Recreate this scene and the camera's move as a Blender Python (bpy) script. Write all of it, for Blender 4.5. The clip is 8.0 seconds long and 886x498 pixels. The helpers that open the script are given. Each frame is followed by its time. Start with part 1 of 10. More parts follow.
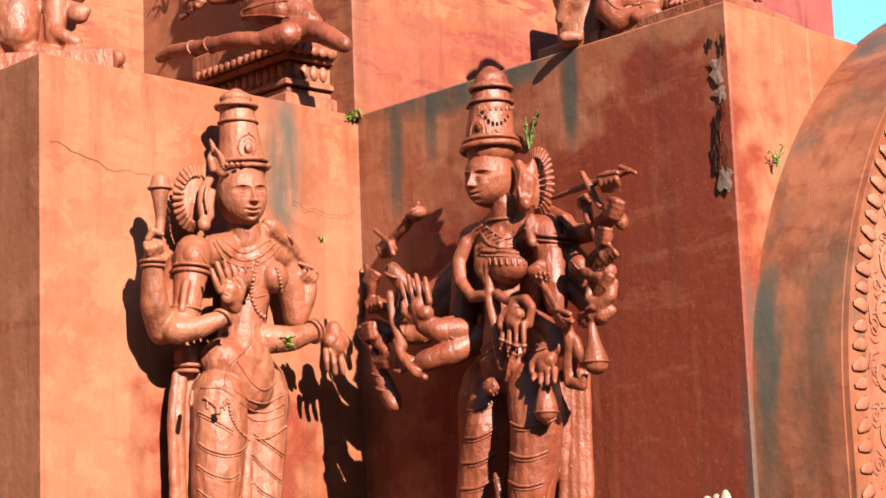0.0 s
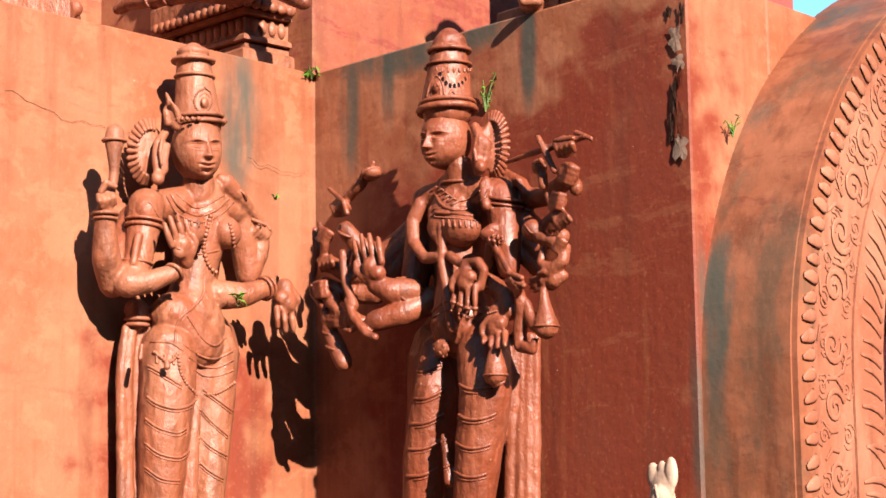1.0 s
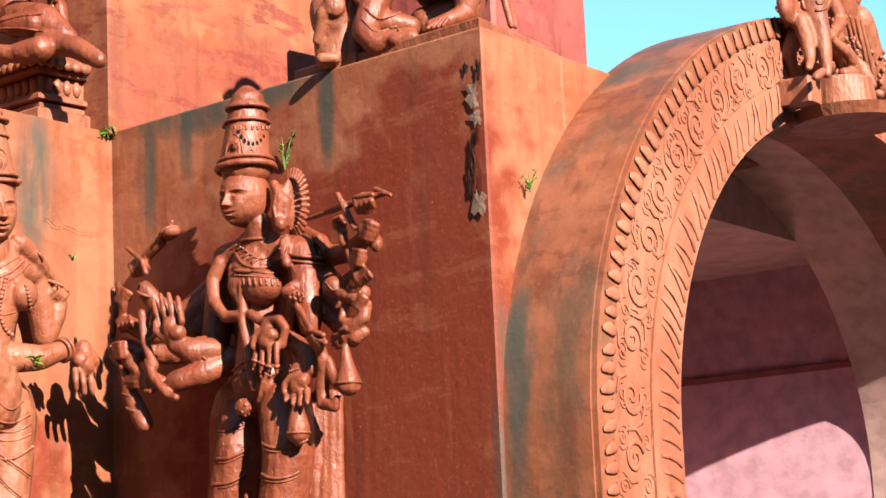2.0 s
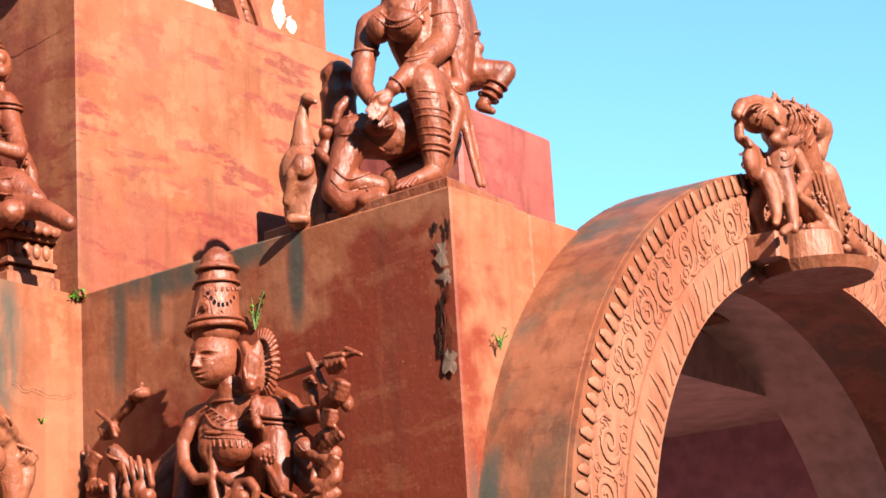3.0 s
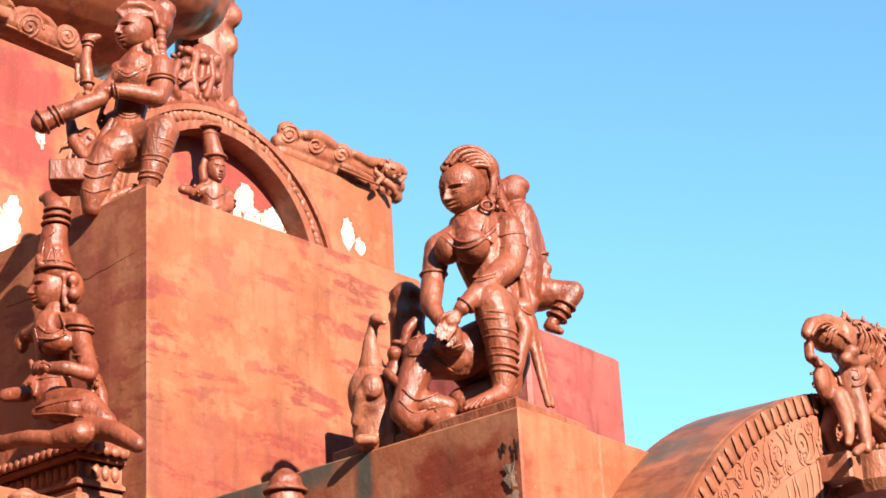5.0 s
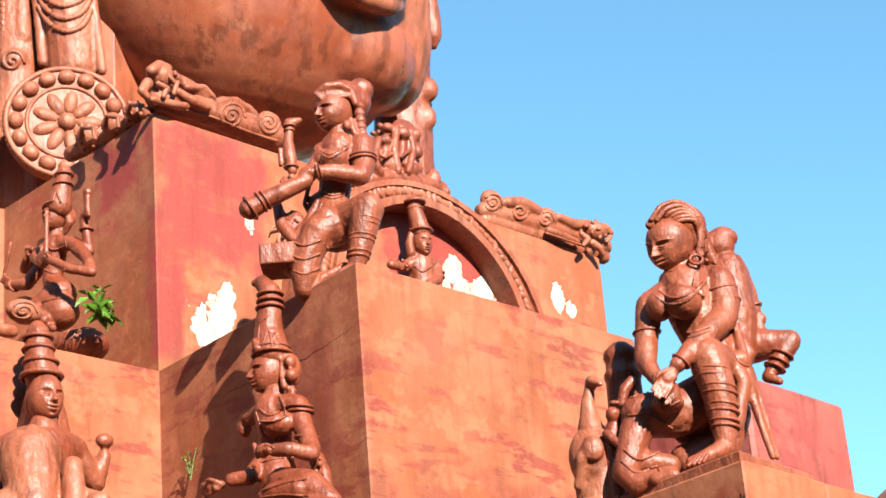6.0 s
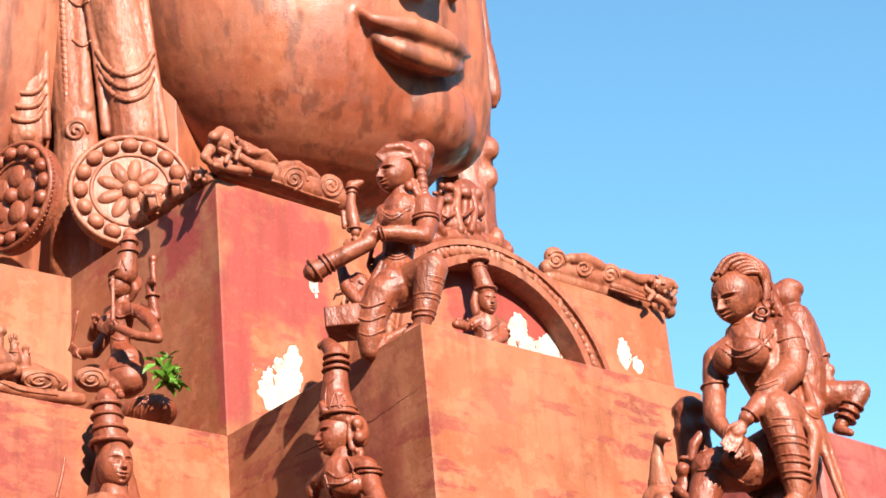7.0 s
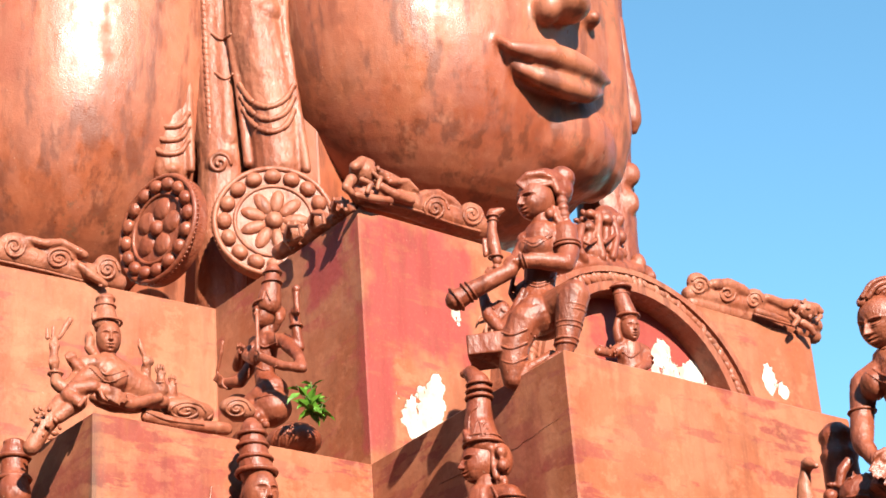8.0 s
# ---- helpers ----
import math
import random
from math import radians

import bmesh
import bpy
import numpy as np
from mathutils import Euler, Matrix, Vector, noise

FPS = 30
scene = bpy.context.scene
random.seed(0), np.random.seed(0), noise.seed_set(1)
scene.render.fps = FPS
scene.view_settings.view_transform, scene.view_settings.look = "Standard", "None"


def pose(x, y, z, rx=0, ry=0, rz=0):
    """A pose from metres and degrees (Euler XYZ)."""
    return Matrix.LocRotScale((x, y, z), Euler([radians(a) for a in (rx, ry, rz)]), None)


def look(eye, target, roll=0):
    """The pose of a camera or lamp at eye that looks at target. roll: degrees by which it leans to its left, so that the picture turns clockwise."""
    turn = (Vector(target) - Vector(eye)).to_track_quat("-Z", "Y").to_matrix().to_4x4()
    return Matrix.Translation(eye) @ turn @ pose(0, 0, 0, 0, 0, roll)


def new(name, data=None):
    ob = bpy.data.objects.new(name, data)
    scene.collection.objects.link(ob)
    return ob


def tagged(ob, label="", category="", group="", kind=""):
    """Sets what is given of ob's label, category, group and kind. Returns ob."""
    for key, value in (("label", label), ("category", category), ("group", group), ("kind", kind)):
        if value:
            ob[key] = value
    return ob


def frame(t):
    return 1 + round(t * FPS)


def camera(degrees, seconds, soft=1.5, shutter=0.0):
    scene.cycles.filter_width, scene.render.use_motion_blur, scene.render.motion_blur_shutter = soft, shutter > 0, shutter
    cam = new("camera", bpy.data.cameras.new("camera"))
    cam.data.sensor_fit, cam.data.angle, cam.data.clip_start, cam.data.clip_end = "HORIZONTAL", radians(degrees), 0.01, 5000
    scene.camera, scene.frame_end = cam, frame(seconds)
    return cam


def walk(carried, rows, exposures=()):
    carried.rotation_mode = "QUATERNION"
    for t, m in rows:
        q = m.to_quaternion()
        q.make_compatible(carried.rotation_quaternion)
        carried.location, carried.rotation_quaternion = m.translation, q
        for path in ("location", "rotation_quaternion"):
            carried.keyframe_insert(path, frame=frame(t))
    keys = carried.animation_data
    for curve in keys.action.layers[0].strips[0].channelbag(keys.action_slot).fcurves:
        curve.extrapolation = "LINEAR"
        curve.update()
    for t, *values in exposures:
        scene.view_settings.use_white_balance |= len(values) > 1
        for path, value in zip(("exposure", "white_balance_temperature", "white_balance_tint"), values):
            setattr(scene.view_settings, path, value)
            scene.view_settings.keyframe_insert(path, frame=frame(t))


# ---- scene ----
cam = camera(24.32, 8.0, soft=1.7)
EYE = (0.0, 0.0, 1.6)
ROWS = [
    (0.0, 100.078, 2.134, 0.379),
    (0.5, 99.755, 1.474, -0.662),
    (1.0, 98.956, 0.782, -1.166),
    (1.5, 99.397, 1.553, -3.005),
    (2.0, 100.382, 2.556, -6.495),
    (2.2, 101.723, 3.005, -6.596),
    (3.5, 106.168, 3.401, -7.318),
    (4.0, 108.243, 3.598, -6.866),
    (4.2, 108.733, 3.553, -6.905),
    (5.3, 111.754, 2.963, -3.612),
    (5.5, 112.139, 3.250, -2.044),
    (6.0, 113.248, 4.433, 1.601),
    (6.5, 114.549, 4.677, 2.845),
    (7.0, 115.074, 4.955, 3.798),
    (7.5, 115.562, 4.538, 5.019),
    (8.0, 116.141, 3.843, 7.647),
]
walk(cam, [(t, pose(*EYE, rx, ry, rz)) for t, rx, ry, rz in ROWS])

# ---- world, sun, exposure ----
SUN_AZ, SUN_EL = radians(-64), radians(28)
to_sun = Vector((math.cos(SUN_EL) * math.cos(SUN_AZ), math.cos(SUN_EL) * math.sin(SUN_AZ), math.sin(SUN_EL)))
world = bpy.data.worlds.new("sky")
scene.world = world
world.use_nodes = True
wn = world.node_tree
sky = wn.nodes.new("ShaderNodeTexSky")
sky.sky_type = "NISHITA"
sky.sun_disc = False
sky.sun_elevation = SUN_EL
sky.sun_rotation = math.pi / 2 - SUN_AZ
sky.air_density, sky.dust_density, sky.ozone_density = 1.0, 0.0, 0.6
clear = wn.nodes.new("ShaderNodeMix")
clear.data_type, clear.blend_type = "RGBA", "MULTIPLY"
clear.inputs[0].default_value = 1.0
clear.inputs[7].default_value = (0.82, 1.29, 1.33, 1.0)
wn.links.new(sky.outputs[0], clear.inputs[6])
wn.links.new(clear.outputs[2], wn.nodes["Background"].inputs[0])
wn.nodes["Background"].inputs[1].default_value = 0.058
sun = new("sun", bpy.data.lights.new("sun", "SUN"))
sun.data.energy, sun.data.angle, sun.data.color = 5.0, radians(0.5), (1.0, 0.93, 0.82)
sun.matrix_world = look(to_sun * 40, (0, 0, 0))
scene.view_settings.exposure = 1.86


# ---- materials ----
class Nodes:
    """A small builder of node materials."""

    def __init__(self, name):
        self.mat = bpy.data.materials.new(name)
        self.mat.use_nodes = True
        self.nt = self.mat.node_tree
        self.bsdf = self.nt.nodes["Principled BSDF"]
        self.pos = self.nt.nodes.new("ShaderNodeNewGeometry").outputs["Position"]

    def node(self, kind, **sockets):
        n = self.nt.nodes.new(kind)
        for key, value in sockets.items():
            self.put(n.inputs[key.replace("_", " ")], value)
        return n

    def put(self, socket, value):
        if isinstance(value, bpy.types.NodeSocket):
            self.nt.links.new(value, socket)
        else:
            socket.default_value = value

    def math(self, op, a, b=0.0, clamp=False):
        n = self.nt.nodes.new("ShaderNodeMath")
        n.operation, n.use_clamp = op, clamp
        self.put(n.inputs[0], a)
        self.put(n.inputs[1], b)
        return n.outputs[0]

    def vec(self, op, a, b):
        n = self.nt.nodes.new("ShaderNodeVectorMath")
        n.operation = op
        self.put(n.inputs[0], a)
        self.put(n.inputs[1], b)
        return n.outputs["Value"] if op in ("LENGTH", "DISTANCE", "DOT_PRODUCT") else n.outputs["Vector"]

    def noise(self, scale, detail=4.0, stretch=(1, 1, 1), shift=(0, 0, 0), rough=0.55):
        v = self.vec("ADD", self.vec("MULTIPLY", self.pos, stretch), shift)
        n = self.node("ShaderNodeTexNoise", Vector=v, Scale=scale, Detail=detail, Roughness=rough)
        return n.outputs["Fac"]

    def ramp(self, fac, lo, hi):
        n = self.nt.nodes.new("ShaderNodeMapRange")
        n.interpolation_type = "SMOOTHSTEP"
        self.put(n.inputs[0], fac)
        n.inputs[1].default_value, n.inputs[2].default_value = lo, hi
        return n.outputs[0]

    def mix(self, fac, a, b):
        n = self.nt.nodes.new("ShaderNodeMix")
        n.data_type = "RGBA"
        self.put(n.inputs[0], fac)
        for socket, value in ((n.inputs[6], a), (n.inputs[7], b)):
            self.put(socket, (*value, 1.0) if isinstance(value, tuple) and len(value) == 3 else value)
        return n.outputs[2]

    def blotch(self, centre, size, edge=0.35, wobble=0.5, scale=6.0, boxy=False):
        """A patch with a ragged outline round a place, 0 to 1."""
        n = self.node("ShaderNodeTexNoise", Vector=self.pos, Scale=scale, Detail=4.0)
        off = self.vec("MULTIPLY", self.vec("SUBTRACT", n.outputs["Color"], (0.5, 0.5, 0.5)), tuple(2 * wobble * s for s in size))
        d = self.vec("SUBTRACT", self.vec("ADD", self.pos, off), centre)
        q = self.vec("DIVIDE", d, size)
        if boxy:
            s = self.node("ShaderNodeSeparateXYZ", Vector=q)
            r = self.math("ABSOLUTE", s.outputs[0])
            for o in (1, 2):
                r = self.math("MAXIMUM", r, self.math("ABSOLUTE", s.outputs[o]))
        else:
            r = self.vec("LENGTH", q, (0, 0, 0))
        return self.math("SUBTRACT", 1.0, self.ramp(r, 1.0 - edge / 2, 1.0 + edge / 2))

    def finish(self, colour, rough, bump_from=(), spec=0.2):
        self.put(self.bsdf.inputs["Base Color"], colour)
        self.put(self.bsdf.inputs["Roughness"], rough)
        self.bsdf.inputs["Specular IOR Level"].default_value = spec
        normal = None
        for height, distance, strength in bump_from:
            b = self.node("ShaderNodeBump", Height=height, Strength=strength, Distance=distance)
            if normal:
                self.put(b.inputs["Normal"], normal)
            normal = b.outputs[0]
        if normal:
            self.put(self.bsdf.inputs["Normal"], normal)
        return self.mat


def wall_paint(name, base, pale, crimson, amount, whites=(), stains=(), reds=(), rough=0.5, run=0.16, grime=0.0, red=0.85, dash=0.62, soft=0.035, drip=0.72):
    """Weathered terracotta paint on cement, with brush streaks, crimson overpaint, bare white plaster and algae runs."""
    k = Nodes(name)
    c = k.mix(k.ramp(k.noise(1.6, 7, (1, 1, 0.7), (0, 0, 0), 0.65), 0.36, 0.64), base, pale)
    streak = k.noise(7.0, 6, (1.0, 1.0, run), (0, 0, 0), 0.62)
    brush = k.noise(3.2, 5, (0.55, 0.55, 2.6), (4, 1, 2), 0.65)
    c = k.mix(k.math("MULTIPLY", k.ramp(brush, 0.60 - 0.08 * amount, 0.60 + soft - 0.08 * amount), dash), c, crimson)
    dab = k.noise(6.0, 7, (0.8, 0.8, 1.5), (8, 3, 6), 0.7)
    c = k.mix(k.math("MULTIPLY", k.ramp(dab, 0.56, 0.70), 0.8 * dash), c, tuple(0.55 * v for v in base))
    fade = k.noise(0.9, 6, (1, 1, 1.4), (3, 9, 4), 0.6)
    c = k.mix(k.math("MULTIPLY", k.ramp(fade, 0.46, 0.62), 0.55), c, pale)
    rub = k.noise(4.5, 6, (0.9, 0.9, 1.2), (7, 2, 9), 0.68)
    c = k.mix(k.math("MULTIPLY", k.ramp(rub, 0.51, 0.6), 0.55), c, tuple(min(1.0, 1.18 * v) for v in pale))
    for centre, size in reds:
        c = k.mix(k.math("MULTIPLY", k.blotch(centre, size, 0.45, 0.8, 5.0, True), red), c, crimson)
    smear = k.noise(3.4, 7, (0.5, 0.5, 1.9), (2, 8, 5), 0.7)
    c = k.mix(k.math("MULTIPLY", k.ramp(smear, 0.545, 0.61), 0.35), c, k.mix(0.5, base, pale))
    c = k.mix(k.math("MULTIPLY", k.ramp(streak, 0.49, 0.64), drip), c, k.mix(0.6, c, (0.05, 0.012, 0.006)))
    lightrun = k.noise(11.0, 5, (1.0, 1.0, run), (2, 6, 3), 0.6)
    c = k.mix(k.math("MULTIPLY", k.ramp(lightrun, 0.55, 0.72), 0.45), c, base)
    if grime:
        dirt = k.noise(2.3, 7, (1, 1, 0.45), (5, 5, 5), 0.66)
        c = k.mix(k.math("MULTIPLY", k.ramp(dirt, 0.47, 0.64), grime), c, (0.07, 0.045, 0.028))
    fine = k.noise(60, 4)
    c = k.mix(k.math("MULTIPLY", k.ramp(fine, 0.55, 0.8), 0.3), c, tuple(min(1, 1.5 * v) for v in pale))
    speck = k.noise(38, 2, (1, 1, 1), (9, 3, 5))
    c = k.mix(k.math("MULTIPLY", k.ramp(speck, 0.79, 0.82), 0.4), c, (0.75, 0.6, 0.5))
    for centre, size, strength in stains:
        edge = k.math("MULTIPLY", k.blotch(centre, size, 0.7, 0.3, 5.0), strength)
        c = k.mix(k.math("MULTIPLY", edge, k.ramp(k.noise(9, 4, (1, 1, 0.2)), 0.25, 0.6)), c, (0.045, 0.05, 0.04))
    white_mask = None
    for centre, size in whites:
        m = k.math("MULTIPLY", k.blotch(centre, size, 0.05, 1.1, 9.0), k.ramp(k.noise(16, 5, (1, 1, 0.35), centre, 0.7), 0.36, 0.40))
        white_mask = m if white_mask is None else k.math("MAXIMUM", white_mask, m)
    relief = k.noise(22, 6)
    r = k.math("ADD", k.math("MULTIPLY", k.noise(5, 4), 0.3), rough - 0.15)
    bumps = [(relief, 0.006, 0.5), (streak, 0.006, 0.35)]
    if white_mask is not None:
        c = k.mix(white_mask, c, k.mix(k.ramp(k.noise(7, 6), 0.4, 0.65), (0.50, 0.45, 0.38), (0.30, 0.24, 0.18)))
        bumps.append((k.math("SUBTRACT", 1.0, white_mask), 0.012, 0.8))
    return k.finish(c, r, bumps)


def statue_paint(name, base, pale, rough=0.32, s=1.0, wear=1.0, relief=1.0):
    """Glossy brown-red enamel over cast cement, brushed on thick, chipped pale on the ridges."""
    k = Nodes(name)
    c = k.mix(k.ramp(k.noise(3.0 * s, 7, (1, 1, 0.6), (0, 0, 0), 0.65), 0.38, 0.62), base, pale)
    run = k.noise(13 * s, 6, (1, 1, 0.22), (3, 7, 1), 0.6)
    c = k.mix(k.math("MULTIPLY", k.ramp(run, 0.5, 0.68), 0.75 * wear), c, tuple(0.42 * v for v in base))
    c = k.mix(k.math("MULTIPLY", k.ramp(k.noise(30 * s, 5, (1, 1, 0.5), (1, 2, 8)), 0.58, 0.7), 0.5 * wear), c, tuple(min(1.0, 1.5 * v) for v in pale))
    c = k.mix(k.math("MULTIPLY", k.ramp(k.noise(75, 3), 0.68, 0.74), 0.6), c, (0.42, 0.27, 0.18))
    if s < 1.0:
        c = k.mix(k.math("MULTIPLY", k.ramp(k.noise(1.5, 8, (1, 1, 0.7), (6, 2, 4), 0.7), 0.5, 0.63), 0.55), c, (0.15, 0.035, 0.014))
    r = k.math("ADD", k.math("MULTIPLY", k.noise(11, 5), 0.55), rough - 0.2)
    if s < 1.0:
        stain = k.noise(0.9, 6, (1, 1, 0.8), (1, 5, 2), 0.6)
        c = k.mix(k.math("MULTIPLY", k.ramp(stain, 0.5, 0.62), 0.4), c, (0.19, 0.034, 0.015))
        flow = k.noise(5.5, 7, (1, 1, 0.16), (2, 2, 7), 0.65)
        c = k.mix(k.math("MULTIPLY", k.ramp(flow, 0.5, 0.62), 0.75), c, (0.10, 0.026, 0.012))
        chip = k.math("MULTIPLY", k.ramp(k.noise(6.5, 8, (1, 1, 0.55), (8, 1, 3), 0.72), 0.585, 0.61), k.ramp(k.noise(0.8, 3, (1, 1, 1), (3, 3, 9)), 0.48, 0.6))
        c = k.mix(k.math("MULTIPLY", chip, 0.8), c, (0.13, 0.05, 0.025))
        pale_run = k.noise(8.0, 5, (1, 1, 0.1), (5, 9, 1), 0.6)
        c = k.mix(k.math("MULTIPLY", k.ramp(pale_run, 0.58, 0.72), 0.5), c, (0.30, 0.11, 0.06))
        r = k.math("ADD", r, k.math("MULTIPLY", k.ramp(k.noise(3.0, 6, (1, 1, 0.3), (4, 4, 1), 0.65), 0.42, 0.62), 0.28))
    return k.finish(c, r, [(k.noise(18, 6, (1, 1, 0.6)), 0.014 * relief, 0.6), (run, 0.008 * relief, 0.5), (k.noise(80, 4), 0.004, 0.45)], 0.36 if s == 1.0 else 0.4)


def plain(name, colour, rough=0.6, scale=8.0, vary=0.3, bump=0.004):
    k = Nodes(name)
    c = k.mix(k.ramp(k.noise(scale, 5), 0.3, 0.7), colour, tuple(v * (1 - vary) for v in colour))
    return k.finish(c, rough, [(k.noise(scale * 4, 4), bump, 0.4)])


ORANGE, PALE, CRIMSON = (0.208, 0.0575, 0.0245), (0.26, 0.095, 0.0495), (0.165, 0.0294, 0.0235)
STATUE = statue_paint("brown_red_enamel", (0.1386, 0.0286, 0.0113), (0.1848, 0.0487, 0.0227), 0.38, 1.0, 0.8, 1.5)
STATUE_PALE = statue_paint("worn_terracotta_enamel", (0.1848, 0.047, 0.0202), (0.2268, 0.0756, 0.0386), 0.43, 1.0, 0.8, 1.5)
FACE = statue_paint("orange_face_enamel", (0.226, 0.058, 0.024), (0.262, 0.082, 0.040), 0.29, 0.35, 0.55, 0.2)
WALL_1 = wall_paint("tier_one_paint", ORANGE, PALE, (0.15, 0.023, 0.011), 0.3, run=0.07, grime=0.12, drip=0.4, rough=0.6, dash=0.35, soft=0.10, red=0.95,
                    stains=[((-0.79, 9.75, 3.78), (0.12, 0.14, 0.40), 0.85), ((-0.21, 9.90, 3.85), (0.07, 0.08, 0.30), 0.8), ((-0.02, 9.70, 3.92), (0.05, 0.06, 0.22), 0.8),
                            ((0.59, 8.98, 3.92), (0.05, 0.06, 0.24), 0.9), ((0.15, 9.46, 4.09), (0.55, 0.62, 0.13), 0.85), ((1.24, 8.35, 2.2), (0.05, 0.06, 0.7), 0.7)],
                    reds=[((0.85, 8.75, 2.6), (0.5, 0.58, 1.15)), ((0.98, 8.6, 3.78), (0.16, 0.2, 0.2)), ((0.75, 8.85, 3.5), (0.22, 0.26, 0.16)), ((0.3, 9.3, 2.6), (0.4, 0.5, 0.9)), ((-1.0, 9.45, 2.1), (0.35, 0.4, 0.5))])
WALL_2 = wall_paint("tier_two_paint", ORANGE, PALE, CRIMSON, 1.1, grime=0.18, red=0.5, drip=0.35, soft=0.05, dash=0.75, reds=[((-0.12, 10.31, 4.35), (0.32, 0.32, 0.28)), ((0.45, 10.86, 4.6), (0.3, 0.3, 0.2)), ((-2.6, 10.5, 5.3), (0.25, 0.25, 0.35)), ((-0.75, 10.4, 5.0), (0.18, 0.2, 0.7)), ((-3.3, 10.4, 5.2), (0.25, 0.2, 0.5))],
                    stains=[((-2.98, 10.15, 5.2), (0.06, 0.05, 0.7), 0.6)])
WALL_3 = wall_paint("tier_three_paint", ORANGE, PALE, (0.215, 0.036, 0.030), 0.5, grime=0.15, red=0.95, drip=0.35, soft=0.06,
                    whites=[((-1.38, 11.70, 6.22), (0.17, 0.17, 0.17)), ((-1.30, 11.78, 6.38), (0.08, 0.08, 0.16)), ((-1.14, 11.93, 7.0), (0.04, 0.04, 0.10)), ((0.13, 13.02, 6.98), (0.12, 0.12, 0.17)),
                            ((0.32, 13.21, 6.9), (0.18, 0.18, 0.12)), ((0.88, 13.99, 7.14), (0.08, 0.08, 0.12)), ((0.98, 14.08, 7.06), (0.06, 0.06, 0.06))],
                    reds=[((-1.36, 11.72, 7.10), (0.34, 0.34, 0.44)), ((-1.62, 11.46, 6.3), (0.1, 0.1, 0.35)), ((-1.95, 11.69, 7.35), (0.16, 0.16, 0.22)), ((0.0, 12.92, 7.0), (0.4, 0.4, 0.4))])
ARCH = wall_paint("arch_paint", (0.1646, 0.047, 0.0212), (0.2117, 0.0706, 0.0365), (0.1176, 0.0294, 0.0176), 0.2, grime=0.75,
                  stains=[((1.30, 8.30, 2.9), (0.08, 0.08, 0.8), 0.9), ((1.52, 8.56, 3.75), (0.11, 0.11, 0.3), 0.9), ((1.85, 8.9, 4.12), (0.3, 0.3, 0.12), 0.9), ((2.3, 9.1, 4.32), (0.3, 0.2, 0.1), 0.7)])
PINK = plain("pink_lime_wash", (0.42, 0.2604, 0.2268), 0.8)
MAUVE = plain("mauve_wash", (0.5208, 0.2772, 0.3192), 0.8)
BAND = statue_paint("arch_band_enamel", (0.215, 0.063, 0.031), (0.262, 0.098, 0.055), 0.6, 1.0, 0.45, 0.8)
# Unseen ground, kept dark so that less light bounces up.
GROUND = plain("dark_ground", (0.07, 0.055, 0.04), 0.9, 0.8)


# ---- builders ----
def part(name, bm, material, parent=None, label="", smooth=False):
    me = bpy.data.meshes.new(name)
    bmesh.ops.recalc_face_normals(bm, faces=bm.faces[:])
    bm.to_mesh(me)
    bm.free()
    me.materials.append(material)
    if smooth:
        me.polygons.foreach_set("use_smooth", [True] * len(me.polygons))
    ob = new(name, me)
    if parent is not None:
        ob.parent = parent
    if label:
        ob["label"] = label
    return ob


def prism(points, z0, z1, bevel=0.009):
    """An upright solid on an outline, with worn edges."""
    bm = bmesh.new()
    low = [bm.verts.new((x, y, z0)) for x, y in points]
    face = bm.faces.new(low)
    up = bmesh.ops.extrude_face_region(bm, geom=[face])["geom"]
    bmesh.ops.translate(bm, vec=(0, 0, z1 - z0), verts=[v for v in up if isinstance(v, bmesh.types.BMVert)])
    bmesh.ops.recalc_face_normals(bm, faces=bm.faces[:])
    if bevel:
        edges = [e for e in bm.edges if all(v.co.z > z1 - 1e-4 for v in e.verts) or abs(e.verts[0].co.z - e.verts[1].co.z) > 0.1]
        bmesh.ops.bevel(bm, geom=edges, offset=bevel, segments=1, affect="EDGES")
    return bm


def box(x0, y0, z0, x1, y1, z1, bevel=0.0):
    return prism([(x0, y0), (x1, y0), (x1, y1), (x0, y1)], z0, z1, bevel)


def along(p, angle, u, out=0.0):
    """A plan point u metres along a wall that starts at p and runs at angle, out metres in front of it."""
    a = radians(angle)
    return (p[0] + u * math.cos(a) + out * math.sin(a), p[1] + u * math.sin(a) - out * math.cos(a))


# ---- the stepped tower ----
Z1, Z2, Z3 = 4.09, 5.86, 7.57
CORNER_A, NOOK_1, CORNER_B = (-1.73, 8.70), (-0.41, 10.08), (1.22, 8.31)
CORNER_L, NOOK_2, CORNER_2 = (-3.00, 10.14), (-1.68, 11.42), (-0.41, 10.02)
NOOK_3, CORNER_3, END_3 = (-2.88, 12.63), (-1.67, 11.41), (1.25, 14.36)
ANG_A, ANG_B, ANG_R = 48.5, -49.2, 47.5
porch = lambda u, out=0.0: along(CORNER_B, ANG_R, u, out)

